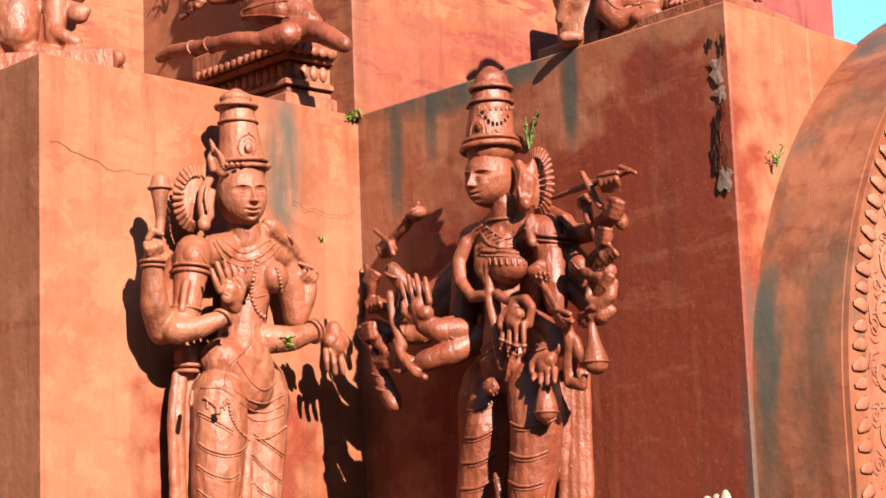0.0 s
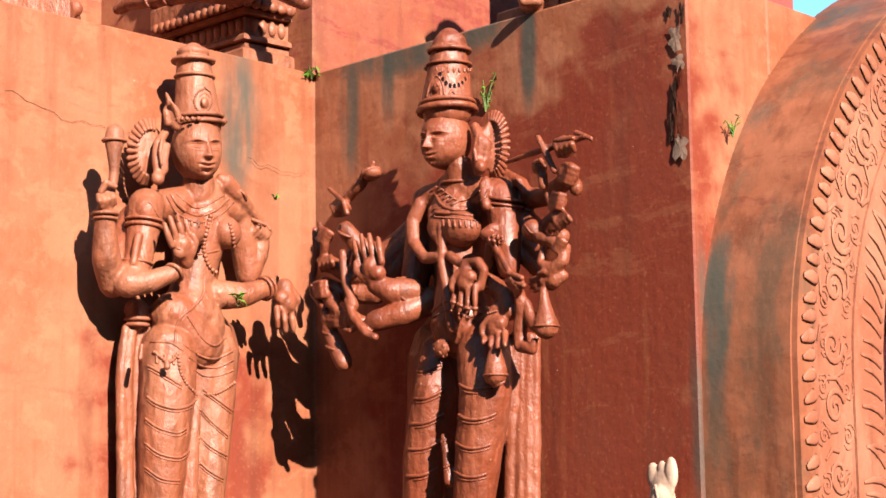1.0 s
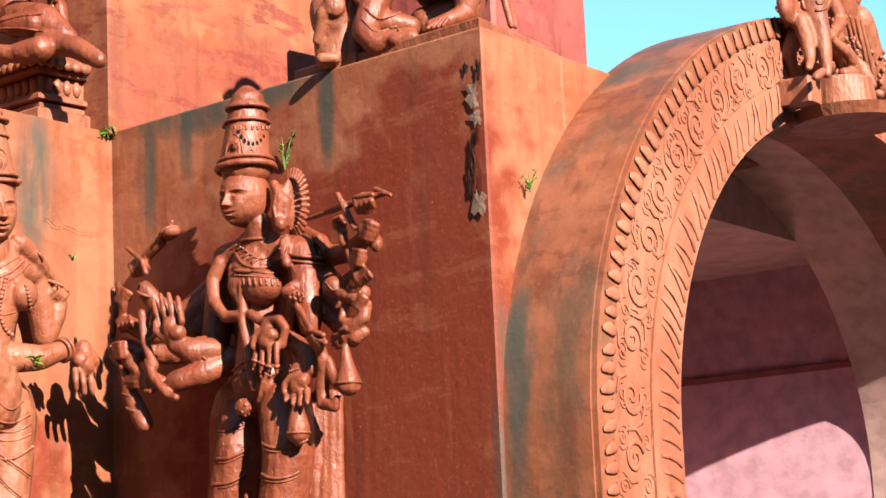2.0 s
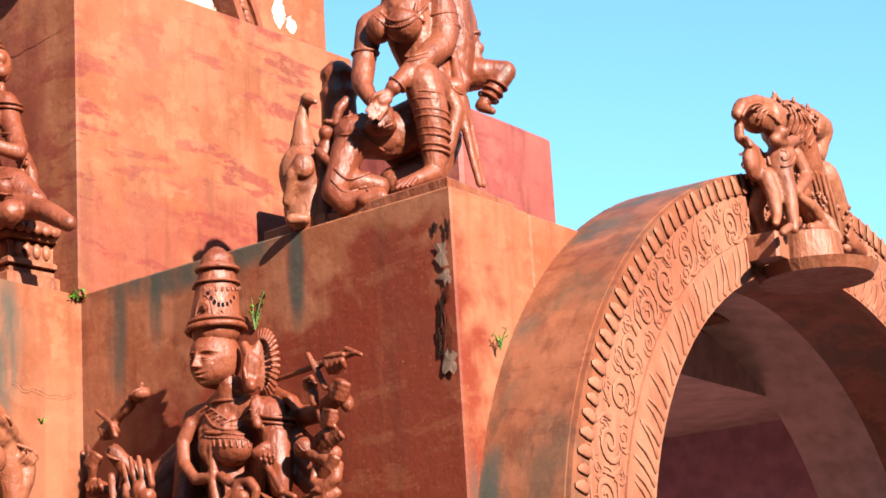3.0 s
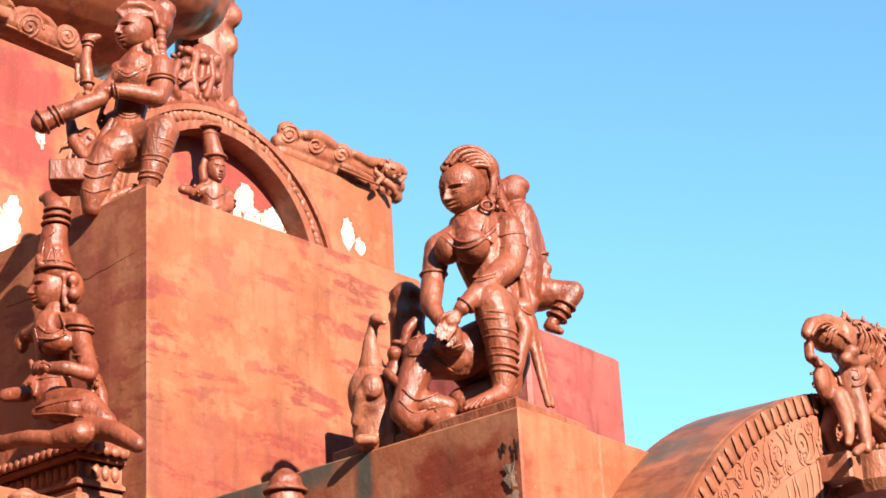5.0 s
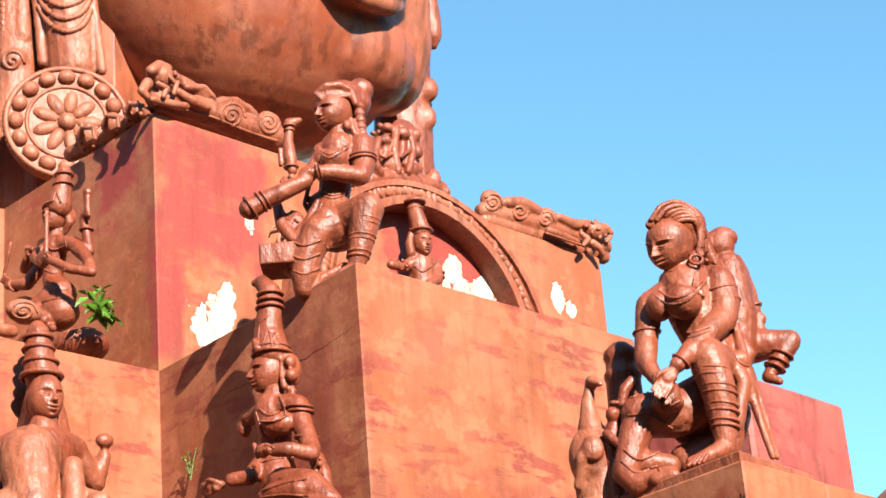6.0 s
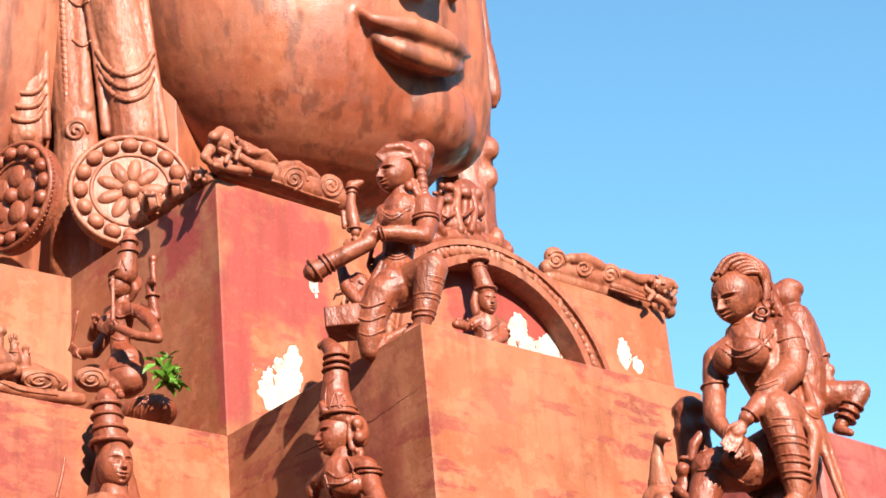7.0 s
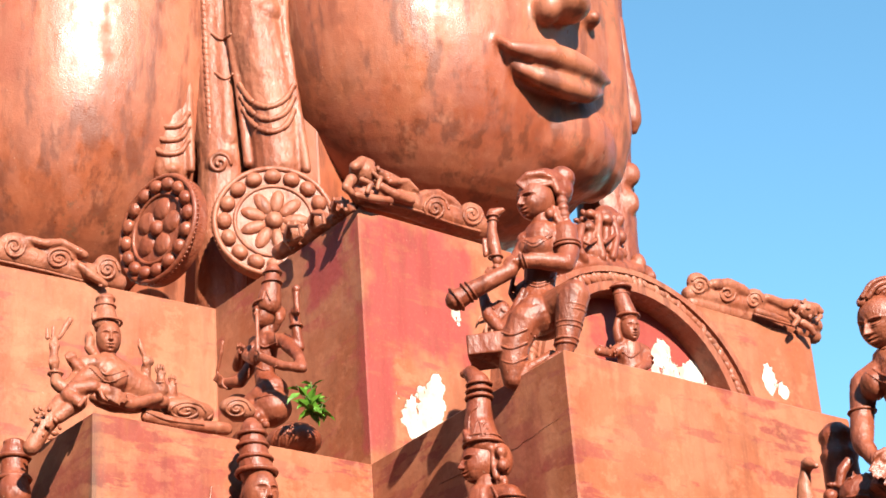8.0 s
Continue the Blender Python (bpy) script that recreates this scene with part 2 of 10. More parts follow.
ground = part("ground", box(-400, -400, -0.4, 400, 400, 0.0), GROUND)
tagged(ground, "dark plain ground round the tower, out of view", "ground", kind="structure")
# Wall out of view, added to block low sky and deepen the shade.
sky_block = part("sky_block_wall", prism([(-11.0, 18.0), (-11.0, -15.0), (17.0, -15.0), (17.0, 26.0), (17.6, 26.0), (17.6, -15.6), (-11.6, -15.6), (-11.6, 18.0)], 0, 11.0), GROUND)
tagged(sky_block, "added unseen wall that blocks low sky light", "wall", kind="structure")
t1 = part("wall_tier_one", prism([(-6.6, 13.6), (-3.5, 10.6), CORNER_A, NOOK_1, CORNER_B, porch(0.62), porch(0.62, -2.6), porch(4.7, -2.6), (2.5, 17), (-4, 17)], 0, Z1), WALL_1)
tagged(t1, "lowest zigzag tier of weathered terracotta-painted cement", "wall", kind="structure")
t2 = part("wall_tier_two", prism([(-5.6, 12.6), CORNER_L, NOOK_2, CORNER_2, (1.15, 11.55), (0.3, 16.5), (-4, 16.5)], Z1 - 0.02, Z2), WALL_2)
tagged(t2, "middle zigzag tier of brushed orange and crimson paint", "wall", kind="structure")
t3 = part("wall_tier_three", prism([(-4.6, 11.12), NOOK_3, CORNER_3, END_3, (0.0, 16.2), (-4, 16.2), (-5.4, 12)], Z2 - 0.02, Z3), WALL_3)
tagged(t3, "top tier with peeling crimson paint below the giant heads", "wall", kind="structure")


# ---- cast statues ----
class Clay:
    """Soft forms that are pressed together into one cast statue."""

    def __init__(self):
        self.soft, self.fine = bmesh.new(), bmesh.new()
        self.draped, self.heads = [], []
        # front: set per figure to the camera's line of sight; drapes follow it.
        self.front, self.crisp = Vector((0, 1, 0)), 0.02

    def ball(self, x, y, z, rx, ry=None, rz=None):
        m = Matrix.Translation((x, y, z)) @ Matrix.Diagonal((rx, ry or rx, rz or rx, 1))
        bmesh.ops.create_icosphere(self.soft, subdivisions=3 if max(rx, rz or 0) > 0.05 else 2, radius=1.0, matrix=m)

    def line(self, *points):
        """A crisp ridge or small knob, left as it is pressed on."""
        for x, y, z, r in points:
            bmesh.ops.create_icosphere(self.fine, subdivisions=2, radius=r, matrix=Matrix.Translation((x, y, z)))
        for a, b in zip(points, points[1:]):
            p, q = Vector(a[:3]), Vector(b[:3])
            if (q - p).length > 1e-4:
                m = Matrix.Translation((p + q) / 2) @ (q - p).to_track_quat("Z", "Y").to_matrix().to_4x4()
                bmesh.ops.create_cone(self.fine, cap_ends=False, segments=10, radius1=a[3], radius2=b[3], depth=(q - p).length, matrix=m)

    def limb(self, *points):
        if max(p[3] for p in points) < self.crisp:
            return self.line(*points)
        for x, y, z, r in points:
            bmesh.ops.create_icosphere(self.soft, subdivisions=2, radius=r, matrix=Matrix.Translation((x, y, z)))
        for a, b in zip(points, points[1:]):
            p, q = Vector(a[:3]), Vector(b[:3])
            if (q - p).length < 1e-4:
                continue
            m = Matrix.Translation((p + q) / 2) @ (q - p).to_track_quat("Z", "Y").to_matrix().to_4x4()
            bmesh.ops.create_cone(self.soft, cap_ends=True, segments=16, radius1=a[3], radius2=b[3], depth=(q - p).length, matrix=m)

    def slab(self, x, y, z, rx, ry, rz):
        m = Matrix.Translation((x, y, z)) @ Matrix.Diagonal((2 * rx, 2 * ry, 2 * rz, 1))
        bmesh.ops.create_cube(self.soft, size=1.0, matrix=m)

    def ring(self, x, y, z, r, tube, tilt=0.0, tip=0.0):
        """A band round a limb, level or tilted."""
        add_torus(self.fine, pose(x, y, z, tip, tilt, 0), r, tube, 28, 6)

    def beads(self, r, *points):
        for a, b in zip(points, points[1:]):
            p, q = Vector(a), Vector(b)
            n = max(1, round((q - p).length / (1.75 * r)))
            for i in range(n):
                bmesh.ops.create_icosphere(self.fine, subdivisions=1, radius=r, matrix=Matrix.Translation(p.lerp(q, i / n)))

    def face(self, x, y, z, rx, ry, rz, yaw=0.0, pitch=0.0, roll=0.0):
        """A modelled head: oval skull, lidded eyes, brows, nose, lips and chin."""
        n, k = 84, 110
        zz = np.linspace(-0.995, 0.995, k)[:, None]
        s = np.linspace(-1, 1, n, endpoint=False)[None, :]
        a = math.pi * (0.45 * s + 0.55 * s ** 3)
        low, q = zz < 0, np.abs(zz)
        wide = np.where(low, (1 - q ** 2.7) ** 0.6 * (1 - 0.1 * q), (1 - q ** 2.2) ** 0.5)
        deep = np.where(low, (1 - q ** 4.5) ** 0.5, (1 - q ** 2.2) ** 0.5)
        front = np.clip(np.cos(a) * 1.4, 0, 1)
        px = wide * np.sin(a)
        py = -np.where(np.cos(a) > 0, deep, wide) * np.cos(a)
        ax = np.abs(px)
        bump = lambda u, v, su, sv: np.exp(-(u / su) ** 2 - (v / sv) ** 2)
        f = -0.19 * bump(ax - 0.37, zz - 0.07, 0.25, 0.14) + 0.17 * bump(ax - 0.38, zz - 0.0, 0.19, 0.085)
        f -= 0.09 * bump(ax - 0.38, zz + 0.035 - 0.03 * ((ax - 0.38) / 0.2) ** 2, 0.19, 0.016)
        f -= 0.05 * bump(ax - 0.38, zz - 0.085, 0.2, 0.02)
        f += 0.075 * bump(ax - 0.42, zz - 0.24 + 0.5 * (ax - 0.42) ** 2, 0.3, 0.035)
        ridge = np.clip((0.22 - zz) / 0.48, 0, 1)
        tip = 1 / (1 + np.exp(-(zz + 0.31) / 0.014))
        f += (0.04 + 0.27 * ridge ** 1.2) * np.exp(-(px / (0.075 + 0.06 * ridge)) ** 2) * (zz < 0.3) * tip * np.clip((0.32 - zz) / 0.12, 0, 1)
        f += 0.12 * bump(ax - 0.13, zz + 0.25, 0.055, 0.05) * tip
        f += 0.13 * bump(px, zz + 0.475 - 0.12 * ax, 0.23, 0.05) + 0.14 * bump(px, zz + 0.61 - 0.2 * ax ** 2, 0.19, 0.055)
        f -= 0.09 * bump(px, zz + 0.54 - 0.12 * ax, 0.27, 0.02) + 0.05 * bump(px, zz + 0.72, 0.2, 0.05)
        f += 0.10 * bump(px, zz + 0.86, 0.22, 0.12) + 0.05 * bump(ax - 0.5, zz + 0.22, 0.22, 0.25)
        py = py - f * front
        m = pose(x, y, z, 0, 0, yaw) @ pose(0, 0, 0, pitch, 0, 0) @ pose(0, 0, 0, 0, roll, 0) @ Matrix.Diagonal((rx, ry, rz, 1))
        co = np.stack([px, py, np.broadcast_to(zz, px.shape)], -1).reshape(-1, 3)
        co = co @ np.array(m.to_3x3()).T + np.array(m.translation)
        faces = [(j * n + i, j * n + (i + 1) % n, (j + 1) * n + (i + 1) % n, (j + 1) * n + i) for j in range(k - 1) for i in range(n)]
        faces += [tuple(range(n))[::-1], tuple(range((k - 1) * n, k * n))]
        me = bpy.data.meshes.new("head")
        me.from_pydata(co.tolist(), [], faces)
        self.heads.append(me)

    def drape(self, r, beads, *points):
        """A cord, fold or beads laid on the finished body along the sight line."""
        self.draped.append((r, beads, [Vector(p) for p in points]))

    def lay(self, body):
        for r, beads, pts in self.draped:
            ends = [2 * pts[0] - pts[1], *pts, 2 * pts[-1] - pts[-2]]
            path = []
            for a, b, c, d in zip(ends, ends[1:], ends[2:], ends[3:]):
                steps = max(2, math.ceil((c - b).length / (1.8 * r if beads else max(0.012, 1.5 * r))))
                for i in range(steps):
                    t = i / steps
                    path.append(0.5 * ((2 * b) + (c - a) * t + (2 * a - 5 * b + 4 * c - d) * t * t + (3 * b - a - 3 * c + d) * t ** 3))
            path.append(pts[-1])
            laid = []
            for p in path:
                hit, place, normal, _ = body.ray_cast(p - self.front, self.front)
                laid.append(place + (0.3 if beads else 0.05) * r * normal if hit and (place - p).length < 0.14 else None)
            for p, q in zip(laid, laid[1:] + [None]):
                if p is None:
                    continue
                bmesh.ops.create_icosphere(self.fine, subdivisions=1 if r < 0.008 else 2, radius=r, matrix=Matrix.Translation(p))
                if q is not None and not beads and 1e-4 < (q - p).length < 0.05:
                    m = Matrix.Translation((p + q) / 2) @ (q - p).to_track_quat("Z", "Y").to_matrix().to_4x4()
                    bmesh.ops.create_cone(self.fine, cap_ends=False, segments=8, radius1=r, radius2=r, depth=(q - p).length, matrix=m)

    def curls(self, x, y, z, rx, ry, rz, n, r):
        """Knobs of hair or carving spread over a rounded form."""
        for i in range(n):
            h = 1 - 2 * (i + 0.5) / n
            a, w = 2.39996 * i, math.sqrt(1 - h * h)
            q = r * (0.75 + 0.5 * ((i * 7919) % 13) / 13)
            m = Matrix.Translation((x + rx * w * math.cos(a), y + ry * w * math.sin(a), z + rz * h)) @ pose(0, 0, 0, 40 * (i % 5), 50 * (i % 3), 0) @ Matrix.Diagonal((1.5 * q, q, 0.8 * q, 1))
            bmesh.ops.create_icosphere(self.fine, subdivisions=1, radius=1.0, matrix=m)

    def cast(self, name, material, m, voxel, smooth=3, lumps=1.0):
        me = bpy.data.meshes.new(name)
        self.soft.to_mesh(me)
        self.soft.free()
        raw = new(name, me)
        press = raw.modifiers.new("press", "REMESH")
        press.mode, press.voxel_size, press.use_smooth_shade = "VOXEL", voxel, True
        soften = raw.modifiers.new("soften", "SMOOTH")
        soften.factor, soften.iterations = 0.5, smooth
        bpy.context.view_layer.update()
        body = bpy.data.meshes.new_from_object(raw.evaluated_get(bpy.context.evaluated_depsgraph_get()))
        self.lay(raw.evaluated_get(bpy.context.evaluated_depsgraph_get()))
        bpy.data.objects.remove(raw)
        n = len(body.vertices)
        co, no = np.empty(3 * n), np.empty(3 * n)
        body.vertices.foreach_get("co", co)
        body.vertices.foreach_get("normal", no)
        co, no = co.reshape(-1, 3), no.reshape(-1, 3)
        lump = np.zeros(n)
        for k, (freq, depth) in enumerate(((9.0, 0.6), (23.0, 0.3), (41.0, 0.2))):
            turn = np.array(Euler((0.7 + k, 1.1 * k, 0.4)).to_matrix())
            q = co @ turn * freq
            lump += depth * np.sin(q[:, 0] + 1.7 * np.sin(q[:, 1])) * np.sin(q[:, 1] + 1.3 * np.sin(q[:, 2])) * np.sin(q[:, 2] + 1.5 * np.sin(q[:, 0]))
        co += no * (lump * lumps * min(0.008, 0.9 * voxel))[:, None]
        body.vertices.foreach_set("co", co.ravel())
        for me in self.heads:
            self.fine.from_mesh(me)
            bpy.data.meshes.remove(me)
        bmesh.ops.recalc_face_normals(self.fine, faces=self.fine.faces[:])
        self.fine.from_mesh(body)
        whole = bpy.data.meshes.new(name)
        self.fine.to_mesh(whole)
        self.fine.free()
        whole.materials.clear()
        whole.materials.append(material)
        whole.polygons.foreach_set("use_smooth", [True] * len(whole.polygons))
        ob = new(name, whole)
        ob.matrix_world = m
        return ob


def add_torus(bm, m, r, tube, n=32, k=8, rz=None):
    rows = []
    for i in range(n):
        a = 2 * math.pi * i / n
        rows.append([bm.verts.new(m @ Vector(((r + tube * math.cos(2 * math.pi * j / k)) * math.cos(a), (r + tube * math.cos(2 * math.pi * j / k)) * math.sin(a), tube * math.sin(2 * math.pi * j / k)))) for j in range(k)])
    for i in range(n):
        for j in range(k):
            bm.faces.new((rows[i][j], rows[(i + 1) % n][j], rows[(i + 1) % n][(j + 1) % k], rows[i][(j + 1) % k]))



def devi(c):
    c.front, c.crisp = Vector((0.671, 0.724, 0.162)), 0.008
    c.limb((0.943, -0.26, 3.647, 0.117), (0.932, -0.26, 3.758, 0.099), (0.925, -0.26, 3.863, 0.086))
    c.limb((0.925, -0.26, 3.869, 0.086), (0.919, -0.26, 3.921, 0.078))
    c.ball(0.916, -0.26, 3.94, 0.094, 0.094, 0.021)
    c.ball(0.914, -0.26, 3.974, 0.076, 0.076, 0.036)
    c.ball(0.914, -0.26, 4.001, 0.042, 0.042, 0.021)
    c.ring(0.925, -0.26, 3.863, 0.089, 0.008, 0, 0)
    c.ring(0.916, -0.26, 3.937, 0.094, 0.01, 0, 0)
    c.ring(0.938, -0.27, 3.645, 0.119, 0.01, -4, 0)
    c.ring(0.935, -0.27, 3.676, 0.114, 0.01, -4, 0)
    c.line((0.796, -0.25, 3.645, 0.012), (0.792, -0.255, 3.643, 0.008))
    c.line((0.776, -0.277, 3.639, 0.012), (0.772, -0.282, 3.637, 0.008))
    c.line((0.765, -0.302, 3.635, 0.011), (0.761, -0.307, 3.633, 0.008))
    c.line((0.764, -0.325, 3.632, 0.011), (0.759, -0.33, 3.63, 0.008))
    c.line((0.772, -0.344, 3.631, 0.011), (0.767, -0.349, 3.629, 0.008))
    c.line((0.789, -0.358, 3.632, 0.011), (0.785, -0.363, 3.63, 0.008))
    c.line((0.816, -0.367, 3.634, 0.011), (0.811, -0.372, 3.633, 0.008))
    c.line((0.849, -0.37, 3.639, 0.012), (0.844, -0.375, 3.637, 0.008))
    c.line((0.888, -0.367, 3.645, 0.012), (0.884, -0.372, 3.643, 0.008))
    c.line((0.931, -0.358, 3.652, 0.012), (0.927, -0.363, 3.65, 0.008))
    c.line((0.976, -0.344, 3.659, 0.012), (0.972, -0.349, 3.658, 0.008))
    c.line((1.021, -0.325, 3.668, 0.012), (1.016, -0.33, 3.666, 0.008))
    c.line((1.062, -0.302, 3.676, 0.012), (1.058, -0.307, 3.674, 0.008))
    c.line((1.099, -0.277, 3.684, 0.012), (1.094, -0.282, 3.682, 0.008))
    c.line((1.129, -0.25, 3.691, 0.012), (1.124, -0.255, 3.689, 0.008))
    c.drape(0.006, True, (0.897, -0.36, 3.792), (0.851, -0.36, 3.764), (0.833, -0.36, 3.714), (0.859, -0.36, 3.681), (0.908, -0.36, 3.688), (0.938, -0.36, 3.73), (0.932, -0.36, 3.776), (0.897, -0.36, 3.792))
    c.ball(0.891, -0.365, 3.722, 0.021, 0.013, 0.026)
    c.drape(0.005, False, (0.868, -0.36, 3.751), (0.897, -0.36, 3.771), (0.924, -0.36, 3.754))
    c.limb((0.781, -0.3, 3.605, 0.023), (0.755, -0.3, 3.667, 0.02), (0.733, -0.3, 3.716, 0.013), (0.716, -0.3, 3.745, 0.006))
    c.limb((0.775, -0.33, 3.622, 0.013), (0.749, -0.33, 3.671, 0.013), (0.716, -0.33, 3.703, 0.008))
    c.limb((0.745, -0.28, 3.616, 0.015), (0.732, -0.28, 3.662, 0.015), (0.74, -0.28, 3.699, 0.008))
    c.face(0.922, -0.28, 3.522, 0.114, 0.124, 0.15, -18.5, 6, -4)
    c.limb((0.954, -0.26, 3.397, 0.07), (0.967, -0.24, 3.304, 0.08))
    c.ball(0.711, -0.17, 3.495, 0.061, 0.023, 0.133)
    c.ball(0.749, -0.18, 3.503, 0.062, 0.026, 0.113)
    c.line((0.756, -0.17, 3.643, 0.013), (0.735, -0.2, 3.599, 0.01))
    c.line((0.731, -0.17, 3.644, 0.013), (0.716, -0.2, 3.6, 0.01))
    c.line((0.706, -0.17, 3.638, 0.013), (0.698, -0.2, 3.596, 0.01))
    c.line((0.681, -0.17, 3.625, 0.013), (0.68, -0.2, 3.586, 0.01))
    c.line((0.659, -0.17, 3.605, 0.013), (0.664, -0.2, 3.571, 0.01))
    c.line((0.641, -0.17, 3.579, 0.013), (0.651, -0.2, 3.552, 0.01))
    c.line((0.626, -0.17, 3.55, 0.013), (0.64, -0.2, 3.53, 0.01))
    c.line((0.617, -0.17, 3.518, 0.013), (0.633, -0.2, 3.506, 0.01))
    c.line((0.613, -0.17, 3.485, 0.013), (0.63, -0.2, 3.482, 0.01))
    c.line((0.615, -0.17, 3.452, 0.013), (0.632, -0.2, 3.457, 0.01))
    c.line((0.622, -0.17, 3.422, 0.013), (0.637, -0.2, 3.434, 0.01))
    c.line((0.635, -0.17, 3.396, 0.013), (0.646, -0.2, 3.415, 0.01))
    c.line((0.652, -0.17, 3.374, 0.013), (0.659, -0.2, 3.399, 0.01))
    c.line((0.673, -0.17, 3.359, 0.013), (0.674, -0.2, 3.387, 0.01))
    c.line((0.696, -0.17, 3.351, 0.013), (0.691, -0.2, 3.381, 0.01))
    c.line((0.721, -0.17, 3.35, 0.013), (0.709, -0.2, 3.38, 0.01))
    c.line((0.746, -0.17, 3.357, 0.013), (0.727, -0.2, 3.385, 0.01))
    c.limb((0.766, -0.24, 3.584, 0.018), (0.715, -0.25, 3.524, 0.023), (0.698, -0.26, 3.442, 0.023), (0.716, -0.26, 3.377, 0.028))
    c.limb((0.751, -0.27, 3.515, 0.015), (0.727, -0.28, 3.453, 0.015), (0.733, -0.28, 3.397, 0.015))
    c.ball(0.697, -0.27, 3.358, 0.035, 0.03, 0.035)
    c.line((0.7, -0.29, 3.531, 0.008), (0.683, -0.3, 3.475, 0.009), (0.692, -0.3, 3.419, 0.008))
    c.limb((1.018, -0.2, 3.321, 0.115), (1.011, -0.22, 3.212, 0.13), (0.989, -0.22, 3.052, 0.109), (0.953, -0.22, 2.906, 0.093), (0.929, -0.22, 2.762, 0.143))
    c.limb((0.753, -0.2, 3.245, 0.077), (1.003, -0.2, 3.293, 0.089), (1.25, -0.19, 3.289, 0.074))
    c.ball(0.826, -0.35, 3.133, 0.084, 0.076, 0.081)
    c.ball(1.057, -0.335, 3.148, 0.07, 0.067, 0.075)
    c.limb((1.09, -0.12, 3.26, 0.137), (1.077, -0.1, 2.89, 0.099))
    c.ball(0.933, -0.22, 2.68, 0.189, 0.133, 0.153)
    c.ball(0.978, -0.27, 2.721, 0.107, 0.087, 0.123)
    c.limb((0.824, -0.24, 2.753, 0.111), (0.957, -0.26, 2.631, 0.117))
    c.limb((0.79, -0.24, 2.598, 0.126), (0.775, -0.26, 2.42, 0.125), (0.756, -0.26, 2.22, 0.115), (0.755, -0.24, 1.949, 0.099), (0.74, -0.24, 1.607, 0.084))
    c.limb((1.076, -0.23, 2.615, 0.114), (1.074, -0.24, 2.407, 0.098), (1.061, -0.24, 2.202, 0.087), (1.032, -0.24, 1.949, 0.081), (1.008, -0.24, 1.6, 0.07))
    c.limb((1.051, -0.12, 2.624, 0.218), (1.04, -0.1, 2.16, 0.185), (1.006, -0.1, 1.554, 0.152))
    c.limb((0.913, -0.3, 2.371, 0.025), (0.88, -0.31, 2.244, 0.033), (0.867, -0.3, 1.946, 0.04), (0.869, -0.28, 1.603, 0.045))
    c.drape(0.006, False, (0.523, -0.36, 2.504), (0.643, -0.36, 2.475), (0.765, -0.36, 2.431))
    c.drape(0.004, False, (0.523, -0.36, 2.489), (0.643, -0.36, 2.46), (0.764, -0.36, 2.416))
    c.drape(0.007, False, (0.533, -0.36, 2.372), (0.617, -0.36, 2.339), (0.729, -0.36, 2.328), (0.816, -0.36, 2.348), (0.858, -0.36, 2.384))
    c.drape(0.004, False, (0.533, -0.36, 2.358), (0.617, -0.36, 2.324), (0.728, -0.36, 2.313), (0.816, -0.36, 2.333), (0.857, -0.36, 2.369))
    c.drape(0.006, False, (0.544, -0.36, 2.266), (0.628, -0.36, 2.234), (0.736, -0.36, 2.222), (0.793, -0.36, 2.243))
    c.drape(0.004, False, (0.544, -0.36, 2.251), (0.627, -0.36, 2.219), (0.735, -0.36, 2.207), (0.793, -0.36, 2.228))
    c.drape(0.006, False, (0.555, -0.36, 2.155), (0.635, -0.36, 2.122), (0.75, -0.36, 2.114), (0.81, -0.36, 2.14))
    c.drape(0.004, False, (0.554, -0.36, 2.14), (0.634, -0.36, 2.107), (0.749, -0.36, 2.099), (0.81, -0.36, 2.125))
    c.drape(0.006, False, (0.559, -0.36, 2.048), (0.649, -0.36, 2.015), (0.754, -0.36, 2.011))
    c.drape(0.004, False, (0.558, -0.36, 2.034), (0.648, -0.36, 2.001), (0.753, -0.36, 1.997))
    c.drape(0.007, False, (0.899, -0.36, 2.411), (0.988, -0.36, 2.374), (1.074, -0.36, 2.331))
    c.drape(0.004, False, (0.899, -0.36, 2.396), (0.987, -0.36, 2.359), (1.073, -0.36, 2.316))
    c.drape(0.007, False, (0.876, -0.36, 2.325), (0.943, -0.36, 2.277), (1.045, -0.36, 2.219))
    c.drape(0.004, False, (0.876, -0.36, 2.31), (0.943, -0.36, 2.262), (1.045, -0.36, 2.204))
    c.drape(0.007, False, (0.873, -0.36, 2.2), (0.94, -0.36, 2.162), (1.036, -0.36, 2.128))
    c.drape(0.004, False, (0.872, -0.36, 2.185), (0.939, -0.36, 2.147), (1.035, -0.36, 2.113))
    c.drape(0.007, False, (0.87, -0.36, 2.086), (0.937, -0.36, 2.052), (1.018, -0.36, 2.023))
    c.drape(0.004, False, (0.869, -0.36, 2.071), (0.936, -0.36, 2.037), (1.018, -0.36, 2.008))
    c.drape(0.006, False, (0.548, -0.36, 2.598), (0.696, -0.36, 2.611), (0.769, -0.36, 2.585))
    c.drape(0.006, False, (0.8, -0.36, 2.738), (0.882, -0.36, 2.652), (0.961, -0.36, 2.621), (1.032, -0.36, 2.661))
    c.drape(0.006, False, (0.776, -0.36, 2.611), (0.863, -0.36, 2.57), (0.966, -0.36, 2.56), (1.072, -0.36, 2.602))
    c.drape(0.006, False, (0.808, -0.36, 2.557), (0.882, -0.36, 2.521), (0.978, -0.36, 2.52), (1.078, -0.36, 2.561))
    c.drape(0.006, False, (0.834, -0.36, 2.503), (0.901, -0.36, 2.476), (0.991, -0.36, 2.485), (1.076, -0.36, 2.515))
